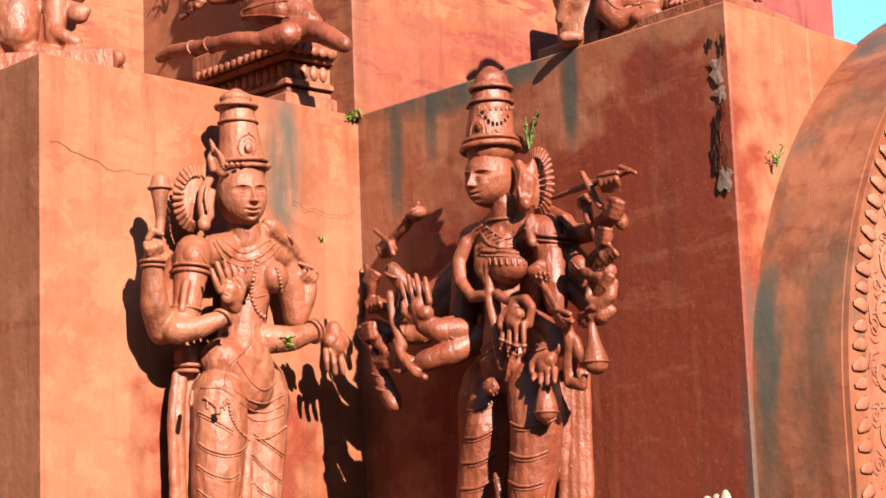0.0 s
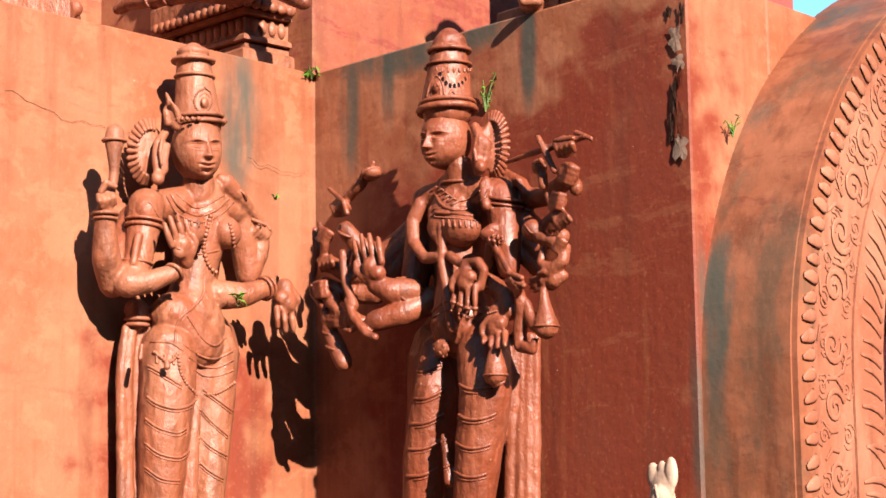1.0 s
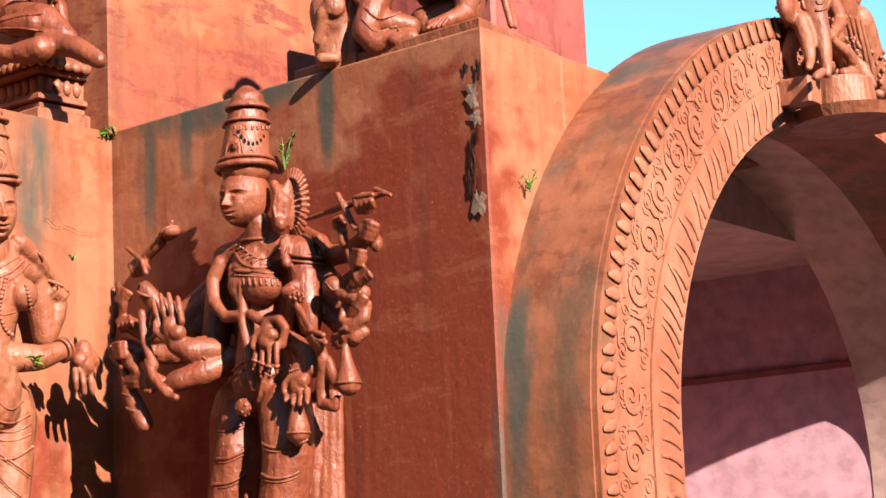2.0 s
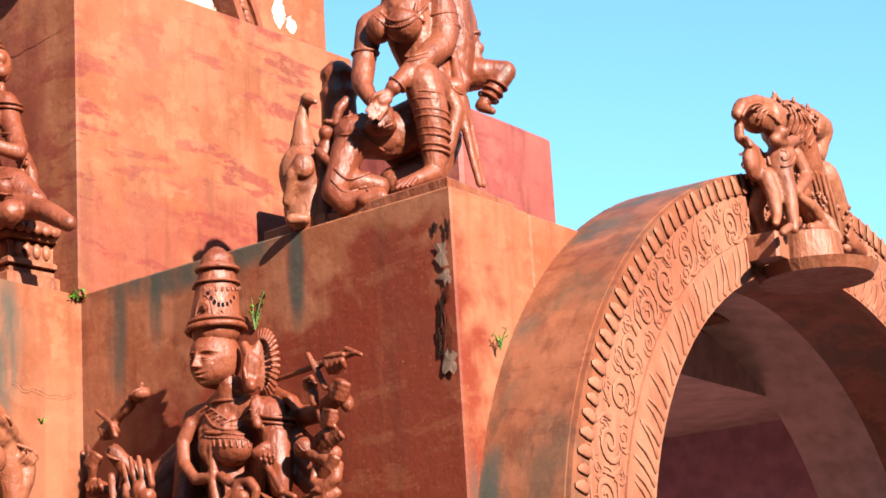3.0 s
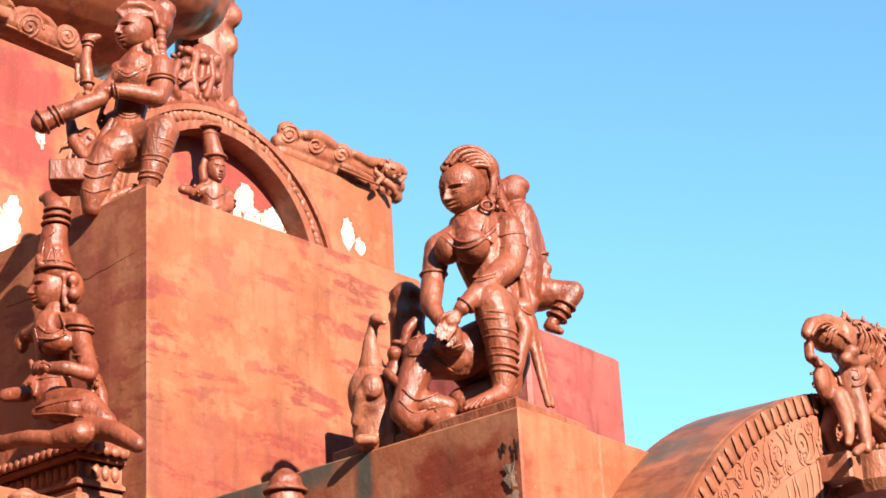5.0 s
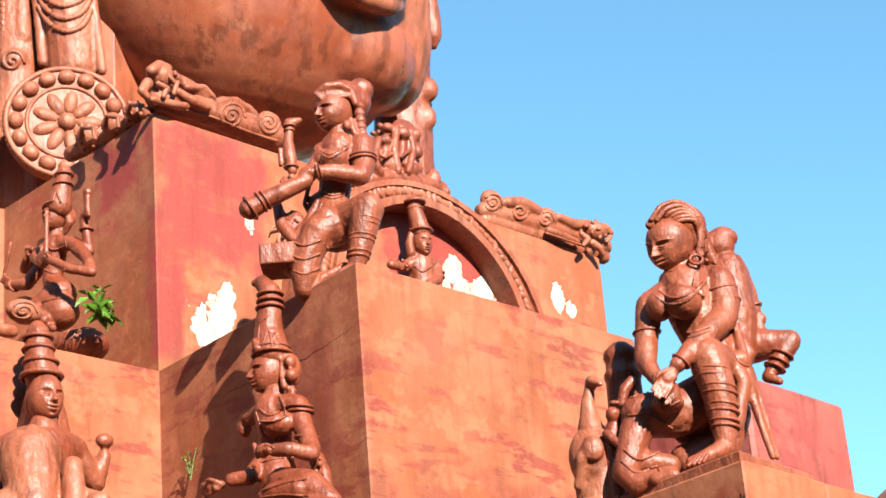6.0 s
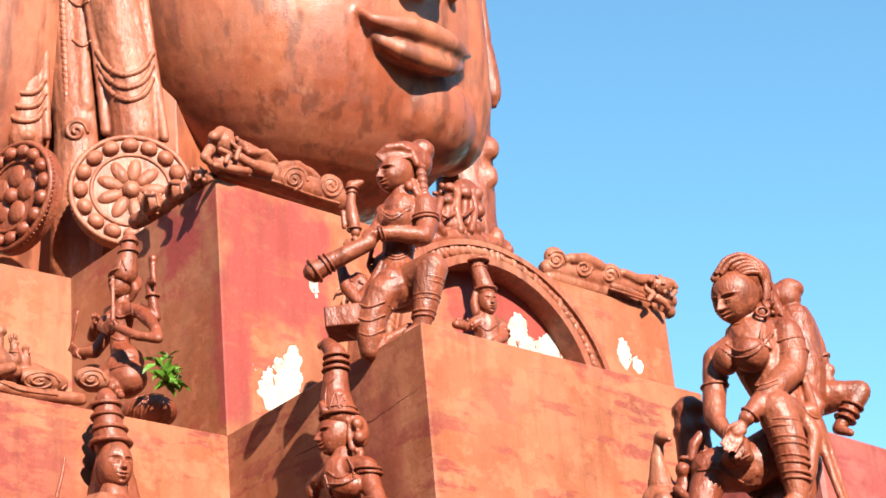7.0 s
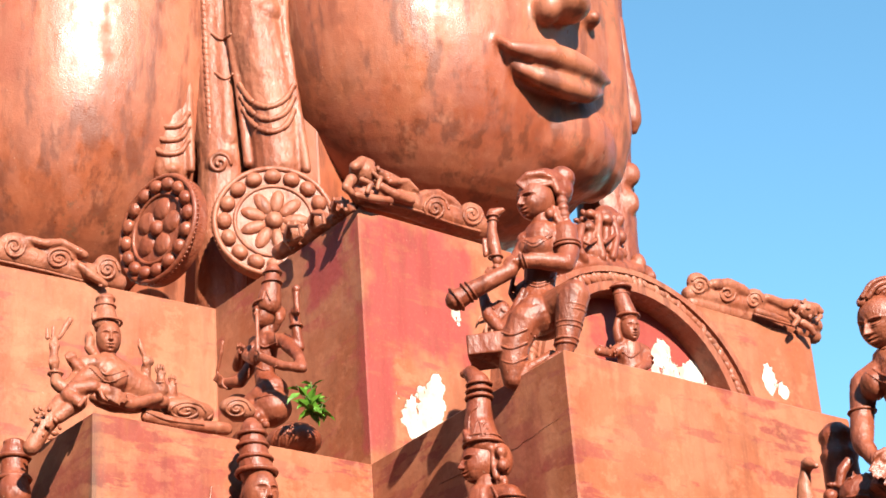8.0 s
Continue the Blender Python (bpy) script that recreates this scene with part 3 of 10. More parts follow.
    c.drape(0.009, True, (0.508, -0.38, 2.584), (0.545, -0.38, 2.532), (0.585, -0.38, 2.554), (0.617, -0.38, 2.541), (0.656, -0.38, 2.523), (0.689, -0.38, 2.53), (0.723, -0.38, 2.561))
    c.drape(0.009, True, (0.705, -0.4, 2.558), (0.723, -0.4, 2.48), (0.768, -0.4, 2.422), (0.841, -0.4, 2.385), (0.937, -0.4, 2.394), (1.046, -0.4, 2.449))
    c.drape(0.007, False, (0.925, -0.33, 2.916), (0.919, -0.33, 2.851), (0.863, -0.33, 2.791), (0.772, -0.33, 2.719), (0.75, -0.33, 2.612))
    c.line((0.558, -0.33, 2.592, 0.01), (0.542, -0.34, 2.536, 0.012))
    c.line((0.659, -0.38, 2.523, 0.012), (0.662, -0.38, 2.504, 0.015))
    c.drape(0.006, False, (0.545, -0.38, 2.542), (0.548, -0.38, 2.508))
    c.drape(0.006, False, (0.597, -0.38, 2.545), (0.6, -0.38, 2.51))
    c.drape(0.006, False, (0.647, -0.38, 2.547), (0.649, -0.38, 2.513))
    c.drape(0.006, False, (0.696, -0.38, 2.55), (0.699, -0.38, 2.515))
    c.drape(0.008, False, (0.713, -0.34, 3.277), (0.763, -0.34, 3.231), (0.865, -0.34, 3.201), (0.977, -0.34, 3.238), (1.064, -0.34, 3.305))
    c.drape(0.006, True, (0.689, -0.34, 3.264), (0.749, -0.34, 3.199), (0.871, -0.34, 3.17), (0.997, -0.34, 3.214), (1.096, -0.34, 3.293))
    c.drape(0.005, False, (0.737, -0.34, 3.29), (0.873, -0.34, 3.238), (1.036, -0.34, 3.318))
    c.drape(0.006, False, (0.737, -0.36, 3.184), (0.74, -0.36, 3.159))
    c.drape(0.006, False, (0.777, -0.36, 3.177), (0.78, -0.36, 3.152))
    c.drape(0.006, False, (0.818, -0.36, 3.173), (0.821, -0.36, 3.148))
    c.drape(0.006, False, (0.859, -0.36, 3.174), (0.862, -0.36, 3.148))
    c.drape(0.006, False, (0.901, -0.36, 3.181), (0.904, -0.36, 3.155))
    c.drape(0.006, False, (0.943, -0.36, 3.194), (0.946, -0.36, 3.168))
    c.drape(0.006, False, (0.985, -0.36, 3.21), (0.988, -0.36, 3.184))
    c.drape(0.011, True, (0.917, -0.38, 3.2), (0.884, -0.38, 3.112), (0.878, -0.38, 3.034), (0.911, -0.38, 2.968), (0.966, -0.38, 2.947), (1.023, -0.38, 2.977), (1.053, -0.38, 3.047), (1.055, -0.38, 3.115), (1.036, -0.38, 3.176))
    c.drape(0.006, False, (0.758, -0.34, 3.041), (0.86, -0.34, 3.025), (1, -0.34, 3.058))
    c.limb((0.694, -0.12, 3.188, 0.076), (0.583, -0.16, 2.998, 0.07), (0.504, -0.2, 2.871, 0.067), (0.43, -0.24, 2.975, 0.062), (0.402, -0.26, 3.089, 0.049), (0.392, -0.27, 3.162, 0.044))
    c.ring(0.395, -0.27, 3.16, 0.052, 0.01, 0, 0)
    c.ring(0.395, -0.27, 3.137, 0.049, 0.007, 0, 0)
    c.ball(0.394, -0.28, 3.221, 0.047, 0.04, 0.047)
    c.limb((0.344, -0.303, 3.179, 0.012), (0.322, -0.32, 3.199, 0.013), (0.33, -0.299, 3.23, 0.011))
    c.limb((0.37, -0.303, 3.187, 0.012), (0.347, -0.32, 3.207, 0.013), (0.356, -0.299, 3.238, 0.011))
    c.limb((0.396, -0.303, 3.195, 0.012), (0.373, -0.32, 3.215, 0.013), (0.382, -0.299, 3.247, 0.011))
    c.limb((0.422, -0.303, 3.203, 0.012), (0.399, -0.32, 3.223, 0.013), (0.408, -0.299, 3.255, 0.011))
    c.line((0.346, -0.3, 3.247, 0.015), (0.355, -0.32, 3.285, 0.015), (0.397, -0.33, 3.273, 0.012))
    c.limb((0.412, -0.29, 3.266, 0.022), (0.426, -0.29, 3.338, 0.025), (0.425, -0.29, 3.444, 0.037), (0.425, -0.29, 3.485, 0.047), (0.429, -0.29, 3.521, 0.042), (0.429, -0.29, 3.541, 0.02))
    c.ring(0.425, -0.29, 3.485, 0.05, 0.007, 0, 0)
    c.limb((0.675, -0.22, 3.239, 0.084), (0.641, -0.24, 3.12, 0.073), (0.594, -0.26, 2.971, 0.062), (0.516, -0.28, 2.862, 0.062), (0.588, -0.34, 2.876, 0.052), (0.687, -0.4, 2.921, 0.037))
    c.ring(0.642, -0.24, 3.136, 0.078, 0.01, 6, 0)
    c.ring(0.646, -0.24, 3.162, 0.081, 0.008, 6, 0)
    c.ball(0.637, -0.27, 3.205, 0.055, 0.045, 0.065)
    c.drape(0.006, False, (0.498, -0.36, 3.14), (0.558, -0.36, 3.221), (0.623, -0.36, 3.163))
    c.limb((0.562, -0.3, 3.079, 0.017), (0.524, -0.31, 2.954, 0.017))
    c.ring(0.588, -0.26, 2.966, 0.067, 0.007, 6, 0)
    c.ring(0.681, -0.4, 2.918, 0.042, 0.009, 50, 0)
    c.limb((0.754, -0.4, 2.975, 0.036), (0.707, -0.42, 3.04, 0.042))
    c.limb((0.744, -0.42, 3.021, 0.032), (0.693, -0.42, 3.004, 0.032))
    c.limb((0.644, -0.425, 3.03, 0.015), (0.611, -0.432, 3.079, 0.014), (0.597, -0.425, 3.122, 0.011))
    c.limb((0.68, -0.425, 3.042, 0.015), (0.646, -0.432, 3.102, 0.014), (0.63, -0.425, 3.154, 0.011))
    c.limb((0.716, -0.425, 3.054, 0.015), (0.686, -0.432, 3.112, 0.014), (0.673, -0.425, 3.163, 0.011))
    c.limb((0.752, -0.425, 3.066, 0.016), (0.73, -0.432, 3.114, 0.014), (0.722, -0.425, 3.156, 0.011))
    c.limb((0.756, -0.43, 3.004, 0.019), (0.761, -0.45, 3.055, 0.016), (0.745, -0.45, 3.087, 0.012))
    c.limb((1.266, -0.18, 3.281, 0.074), (1.327, -0.18, 3.114, 0.064), (1.345, -0.18, 2.992, 0.059), (1.381, -0.2, 3.089, 0.053), (1.394, -0.22, 3.158, 0.043))
    c.ball(1.389, -0.23, 3.2, 0.045, 0.039, 0.045)
    c.limb((1.314, -0.25, 3.19, 0.011), (1.322, -0.266, 3.208, 0.012), (1.366, -0.247, 3.236, 0.011))
    c.limb((1.335, -0.25, 3.179, 0.011), (1.343, -0.266, 3.197, 0.012), (1.387, -0.247, 3.225, 0.011))
    c.limb((1.356, -0.25, 3.168, 0.011), (1.364, -0.266, 3.186, 0.012), (1.408, -0.247, 3.214, 0.011))
    c.limb((1.377, -0.25, 3.157, 0.011), (1.385, -0.266, 3.175, 0.012), (1.429, -0.247, 3.203, 0.011))
    c.limb((1.388, -0.24, 3.225, 0.019), (1.295, -0.25, 3.29, 0.027), (1.185, -0.26, 3.357, 0.042), (1.121, -0.26, 3.398, 0.045), (1.093, -0.26, 3.411, 0.026))
    c.ring(1.199, -0.26, 3.348, 0.045, 0.007, 40, 0)
    c.line((1.346, -0.25, 3.268, 0.011), (1.409, -0.26, 3.214, 0.011))
    c.line((1.308, -0.25, 3.248, 0.009), (1.369, -0.27, 3.23, 0.009))
    c.limb((1.05, -0.28, 2.867, 0.07), (1.163, -0.33, 2.87, 0.06), (1.284, -0.36, 2.912, 0.044))
    c.ring(1.273, -0.36, 2.908, 0.052, 0.009, 70, 0)
    c.ring(1.299, -0.36, 2.916, 0.05, 0.008, 70, 0)
    c.limb((1.418, -0.35, 2.931, 0.04), (1.411, -0.37, 2.845, 0.046))
    c.limb((1.375, -0.37, 2.872, 0.035), (1.437, -0.37, 2.883, 0.035))
    c.limb((1.474, -0.375, 2.844, 0.017), (1.481, -0.382, 2.792, 0.016), (1.498, -0.375, 2.752, 0.012))
    c.limb((1.43, -0.375, 2.837, 0.017), (1.434, -0.382, 2.774, 0.016), (1.451, -0.375, 2.725, 0.012))
    c.limb((1.386, -0.375, 2.829, 0.017), (1.386, -0.382, 2.769, 0.016), (1.4, -0.375, 2.721, 0.012))
    c.limb((1.342, -0.375, 2.822, 0.017), (1.337, -0.382, 2.772, 0.016), (1.347, -0.375, 2.733, 0.012))
    c.limb((1.439, -0.38, 2.906, 0.021), (1.477, -0.4, 2.861, 0.018), (1.48, -0.4, 2.822, 0.013))
    c.limb((0.695, -0.14, 2.775, 0.056), (0.677, -0.16, 2.721, 0.043))
    c.ring(0.68, -0.16, 2.732, 0.05, 0.01, 0, 0)
    c.ring(0.68, -0.16, 2.706, 0.048, 0.01, 0, 0)
    c.limb((0.634, -0.14, 2.69, 0.023), (0.607, -0.14, 2.498, 0.024), (0.613, -0.14, 2.274, 0.025), (0.62, -0.14, 1.954, 0.026), (0.619, -0.14, 1.589, 0.027))
    c.limb((0.662, -0.15, 2.691, 0.023), (0.631, -0.154, 2.498, 0.024), (0.649, -0.14, 2.275, 0.025), (0.645, -0.152, 1.953, 0.026), (0.655, -0.14, 1.588, 0.027))
    c.limb((0.707, -0.14, 2.695, 0.023), (0.68, -0.14, 2.501, 0.024), (0.685, -0.14, 2.276, 0.025), (0.692, -0.14, 1.954, 0.026), (0.691, -0.14, 1.587, 0.027))
    c.limb((0.735, -0.15, 2.696, 0.023), (0.704, -0.154, 2.501, 0.024), (0.721, -0.14, 2.277, 0.025), (0.717, -0.152, 1.953, 0.026), (0.727, -0.14, 1.586, 0.027))
    c.slab(0.962, -0.2, 1.4, 0.326, 0.176, 0.045)

def deity(c):
    c.front, c.crisp = Vector((-0.727, 0.669, 0.158)), 0.008
    c.limb((1.394, -0.36, 3.645, 0.118), (1.401, -0.36, 3.755, 0.103), (1.412, -0.36, 3.874, 0.086))
    c.ball(1.414, -0.36, 3.905, 0.093, 0.093, 0.018)
    c.limb((1.415, -0.36, 3.915, 0.083), (1.413, -0.36, 3.952, 0.056), (1.408, -0.36, 3.992, 0.01))
    c.ring(1.41, -0.36, 3.833, 0.098, 0.007, 0, 0)
    c.ring(1.414, -0.36, 3.897, 0.093, 0.009, 0, 0)
    c.ring(1.393, -0.36, 3.63, 0.126, 0.015, -3, 0)
    c.ring(1.395, -0.36, 3.66, 0.121, 0.01, -3, 0)
    c.drape(0.006, False, (1.396, -0.48, 3.676), (1.422, -0.48, 3.737), (1.461, -0.48, 3.76), (1.496, -0.48, 3.722), (1.514, -0.48, 3.652))
    c.drape(0.006, False, (1.426, -0.48, 3.68), (1.459, -0.48, 3.724), (1.486, -0.48, 3.668))
    c.drape(0.006, False, (1.529, -0.48, 3.654), (1.56, -0.48, 3.678), (1.595, -0.48, 3.641))
    c.drape(0.006, False, (1.63, -0.48, 3.618), (1.654, -0.48, 3.659), (1.674, -0.48, 3.629))
    c.ball(1.447, -0.47, 3.713, 0.017, 0.012, 0.025)
    c.line((1.253, -0.36, 3.846, 0.008), (1.253, -0.36, 3.851, 0.008))
    c.line((1.287, -0.386, 3.834, 0.008), (1.288, -0.386, 3.84, 0.008))
    c.line((1.33, -0.41, 3.82, 0.008), (1.33, -0.41, 3.828, 0.008))
    c.line((1.377, -0.431, 3.806, 0.008), (1.377, -0.431, 3.815, 0.008))
    c.line((1.425, -0.447, 3.793, 0.008), (1.426, -0.447, 3.802, 0.008))
    c.line((1.472, -0.457, 3.781, 0.007), (1.473, -0.457, 3.791, 0.007))
    c.line((1.514, -0.46, 3.771, 0.007), (1.515, -0.46, 3.782, 0.007))
    c.line((1.548, -0.457, 3.765, 0.007), (1.549, -0.457, 3.775, 0.007))
    c.line((1.573, -0.447, 3.761, 0.007), (1.573, -0.447, 3.771, 0.007))
    c.line((1.586, -0.431, 3.762, 0.007), (1.586, -0.431, 3.77, 0.007))
    c.line((1.587, -0.41, 3.765, 0.007), (1.587, -0.41, 3.773, 0.007))
    c.line((1.575, -0.386, 3.772, 0.007), (1.576, -0.386, 3.778, 0.007))
    c.line((1.552, -0.36, 3.782, 0.007), (1.553, -0.36, 3.787, 0.007))
    c.face(1.385, -0.36, 3.497, 0.108, 0.12, 0.133, 4.2, 6, 3)
    c.limb((1.423, -0.32, 3.377, 0.063), (1.4, -0.3, 3.296, 0.075))
    c.ring(1.4, -0.3, 3.306, 0.078, 0.008, 0, 0)
    c.ball(1.584, -0.25, 3.449, 0.022, 0.075, 0.134)
    c.ball(1.58, -0.27, 3.448, 0.022, 0.06, 0.109)
    c.line((1.559, -0.25, 3.305, 0.011), (1.585, -0.28, 3.333, 0.008))
    c.line((1.577, -0.25, 3.302, 0.011), (1.597, -0.28, 3.331, 0.008))
    c.line((1.595, -0.25, 3.305, 0.011), (1.609, -0.28, 3.334, 0.008))
    c.line((1.612, -0.25, 3.315, 0.011), (1.621, -0.28, 3.341, 0.008))
    c.line((1.628, -0.25, 3.329, 0.011), (1.632, -0.28, 3.352, 0.008))
    c.line((1.642, -0.25, 3.349, 0.011), (1.641, -0.28, 3.368, 0.008))
    c.line((1.653, -0.25, 3.373, 0.011), (1.649, -0.28, 3.386, 0.008))
    c.line((1.661, -0.25, 3.4, 0.011), (1.654, -0.28, 3.407, 0.008))
    c.line((1.666, -0.25, 3.429, 0.011), (1.658, -0.28, 3.429, 0.008))
    c.line((1.667, -0.25, 3.459, 0.011), (1.659, -0.28, 3.452, 0.008))
    c.line((1.664, -0.25, 3.489, 0.011), (1.657, -0.28, 3.475, 0.008))
    c.line((1.658, -0.25, 3.518, 0.011), (1.653, -0.28, 3.497, 0.008))
    c.line((1.649, -0.25, 3.544, 0.011), (1.647, -0.28, 3.516, 0.008))
    c.line((1.637, -0.25, 3.566, 0.011), (1.639, -0.28, 3.533, 0.008))
    c.line((1.623, -0.25, 3.584, 0.011), (1.629, -0.28, 3.547, 0.008))
    c.line((1.606, -0.25, 3.597, 0.011), (1.618, -0.28, 3.556, 0.008))
    c.line((1.588, -0.25, 3.604, 0.011), (1.606, -0.28, 3.561, 0.008))
    c.line((1.57, -0.25, 3.605, 0.011), (1.594, -0.28, 3.562, 0.008))
    c.line((1.552, -0.25, 3.6, 0.011), (1.582, -0.28, 3.558, 0.008))
    c.limb((1.53, -0.32, 3.541, 0.02), (1.573, -0.33, 3.476, 0.025), (1.554, -0.33, 3.396, 0.025), (1.565, -0.33, 3.341, 0.03))
    c.limb((1.566, -0.3, 3.521, 0.015), (1.594, -0.31, 3.454, 0.017), (1.582, -0.31, 3.38, 0.017))
    c.ball(1.583, -0.34, 3.347, 0.03, 0.027, 0.032)
    c.line((1.595, -0.37, 3.482, 0.007), (1.577, -0.37, 3.425, 0.009), (1.588, -0.37, 3.373, 0.007))
    c.limb((1.363, -0.26, 3.296, 0.101), (1.377, -0.28, 3.164, 0.141), (1.385, -0.28, 3.01, 0.105), (1.385, -0.28, 2.884, 0.11), (1.401, -0.28, 2.681, 0.154))
    c.limb((1.188, -0.3, 3.257, 0.071), (1.376, -0.28, 3.266, 0.085), (1.595, -0.24, 3.228, 0.079))
    c.limb((1.246, -0.14, 3.249, 0.169), (1.222, -0.12, 2.916, 0.138), (1.243, -0.12, 2.657, 0.188))
    c.ball(1.478, -0.36, 3.086, 0.099, 0.074, 0.079)
    c.ball(1.354, -0.36, 3.11, 0.07, 0.065, 0.075)
    c.drape(0.008, False, (1.372, -0.42, 3.168), (1.511, -0.42, 3.141), (1.697, -0.42, 3.102))
    c.drape(0.005, True, (1.371, -0.42, 3.148), (1.51, -0.42, 3.121), (1.688, -0.42, 3.083))
    c.drape(0.007, False, (1.37, -0.42, 3.254), (1.426, -0.42, 3.189), (1.549, -0.42, 3.155), (1.677, -0.42, 3.179), (1.711, -0.42, 3.217))
    c.drape(0.006, True, (1.401, -0.42, 3.274), (1.533, -0.42, 3.197), (1.662, -0.42, 3.221))
    c.drape(0.007, False, (1.444, -0.44, 3.12), (1.45, -0.44, 3.094))
    c.drape(0.007, False, (1.481, -0.44, 3.114), (1.486, -0.44, 3.088))
    c.drape(0.007, False, (1.517, -0.44, 3.108), (1.523, -0.44, 3.083))
    c.drape(0.007, False, (1.553, -0.44, 3.103), (1.559, -0.44, 3.077))
    c.drape(0.007, False, (1.589, -0.44, 3.097), (1.595, -0.44, 3.071))
    c.drape(0.007, False, (1.625, -0.44, 3.091), (1.63, -0.44, 3.066))
    c.drape(0.007, False, (1.66, -0.44, 3.086), (1.666, -0.44, 3.061))
    c.drape(0.007, False, (1.695, -0.44, 3.08), (1.701, -0.44, 3.055))
    c.drape(0.007, False, (1.356, -0.42, 3.272), (1.379, -0.42, 3.283))
    c.drape(0.007, False, (1.381, -0.42, 3.255), (1.408, -0.42, 3.266))
    c.drape(0.007, False, (1.406, -0.42, 3.238), (1.437, -0.42, 3.248))
    c.drape(0.007, False, (1.432, -0.42, 3.221), (1.466, -0.42, 3.231))
    c.drape(0.007, False, (1.456, -0.42, 3.205), (1.494, -0.42, 3.214))
    c.drape(0.007, False, (1.481, -0.42, 3.188), (1.522, -0.42, 3.196))
    c.ball(1.371, -0.26, 2.661, 0.159, 0.129, 0.134)
    c.limb((1.238, -0.3, 2.573, 0.075), (1.253, -0.33, 2.395, 0.095), (1.213, -0.33, 2.225, 0.105), (1.18, -0.33, 2.054, 0.099), (1.138, -0.32, 1.809, 0.085), (1.106, -0.32, 1.516, 0.074))
    c.limb((1.521, -0.28, 2.568, 0.123), (1.58, -0.33, 2.365, 0.114), (1.537, -0.33, 2.151, 0.106), (1.488, -0.32, 1.89, 0.092), (1.442, -0.32, 1.51, 0.08))
    c.limb((1.18, -0.12, 2.561, 0.229), (1.092, -0.1, 2.111, 0.204), (1.014, -0.1, 1.485, 0.167))
    c.drape(0.007, False, (1.527, -0.45, 2.4), (1.61, -0.45, 2.369), (1.726, -0.45, 2.363), (1.868, -0.45, 2.387))
    c.drape(0.004, False, (1.526, -0.45, 2.381), (1.609, -0.45, 2.352), (1.724, -0.45, 2.346), (1.86, -0.45, 2.371))
    c.drape(0.007, False, (1.519, -0.45, 2.271), (1.602, -0.45, 2.24), (1.717, -0.45, 2.236), (1.859, -0.45, 2.261))
    c.drape(0.004, False, (1.517, -0.45, 2.252), (1.601, -0.45, 2.224), (1.716, -0.45, 2.219), (1.851, -0.45, 2.246))
    c.drape(0.007, False, (1.511, -0.45, 2.147), (1.594, -0.45, 2.117), (1.709, -0.45, 2.114), (1.851, -0.45, 2.141))
    c.drape(0.004, False, (1.509, -0.45, 2.128), (1.593, -0.45, 2.101), (1.708, -0.45, 2.097), (1.843, -0.45, 2.125))
    c.drape(0.007, False, (1.503, -0.45, 2.023), (1.586, -0.45, 1.994), (1.701, -0.45, 1.992), (1.843, -0.45, 2.021))
    c.drape(0.004, False, (1.502, -0.45, 2.004), (1.585, -0.45, 1.978), (1.7, -0.45, 1.976), (1.835, -0.45, 2.005))
    c.drape(0.007, False, (1.495, -0.45, 1.9), (1.578, -0.45, 1.872), (1.693, -0.45, 1.871), (1.834, -0.45, 1.901))
    c.drape(0.004, False, (1.494, -0.45, 1.881), (1.577, -0.45, 1.856), (1.692, -0.45, 1.855), (1.827, -0.45, 1.885))
    c.drape(0.008, False, (1.262, -0.44, 2.47), (1.337, -0.44, 2.468), (1.486, -0.44, 2.497))
    c.drape(0.004, False, (1.261, -0.44, 2.453), (1.336, -0.44, 2.451), (1.485, -0.44, 2.48))
    c.drape(0.008, False, (1.243, -0.44, 2.353), (1.33, -0.44, 2.351), (1.478, -0.44, 2.381))
    c.drape(0.004, False, (1.254, -0.44, 2.335), (1.329, -0.44, 2.334), (1.477, -0.44, 2.364))
    c.drape(0.008, False, (1.225, -0.44, 2.246), (1.323, -0.44, 2.244), (1.472, -0.44, 2.275))
    c.drape(0.004, False, (1.248, -0.44, 2.227), (1.322, -0.44, 2.227), (1.471, -0.44, 2.258))
    c.drape(0.008, False, (1.206, -0.44, 2.135), (1.317, -0.44, 2.132), (1.465, -0.44, 2.165))
    c.drape(0.004, False, (1.241, -0.44, 2.115), (1.316, -0.44, 2.115), (1.464, -0.44, 2.148))
    c.drape(0.008, False, (1.187, -0.44, 2.018), (1.31, -0.44, 2.016), (1.457, -0.44, 2.05))
    c.drape(0.004, False, (1.234, -0.44, 1.998), (1.308, -0.44, 1.999), (1.456, -0.44, 2.033))
    c.drape(0.008, False, (1.315, -0.4, 2.73), (1.429, -0.4, 2.771), (1.572, -0.4, 2.724), (1.732, -0.4, 2.733))
    c.drape(0.007, True, (1.298, -0.4, 2.697), (1.427, -0.4, 2.731), (1.569, -0.4, 2.685), (1.729, -0.4, 2.695))
    c.ball(1.398, -0.42, 2.563, 0.044, 0.029, 0.042)
    c.curls(1.398, -0.42, 2.563, 0.039, 0.025, 0.037, 14, 0.01)
    c.limb((1.385, -0.4, 2.186, 0.015), (1.402, -0.4, 2.107, 0.019), (1.417, -0.4, 1.99, 0.022))
    c.limb((1.571, -0.42, 2.904, 0.035), (1.585, -0.44, 2.827, 0.041))
    c.limb((1.559, -0.44, 2.861, 0.031), (1.616, -0.44, 2.852, 0.031))
    c.limb((1.648, -0.445, 2.807, 0.015), (1.654, -0.452, 2.738, 0.014), (1.643, -0.445, 2.684, 0.011))
    c.limb((1.609, -0.445, 2.813, 0.015), (1.609, -0.452, 2.73, 0.014), (1.595, -0.445, 2.665, 0.011))
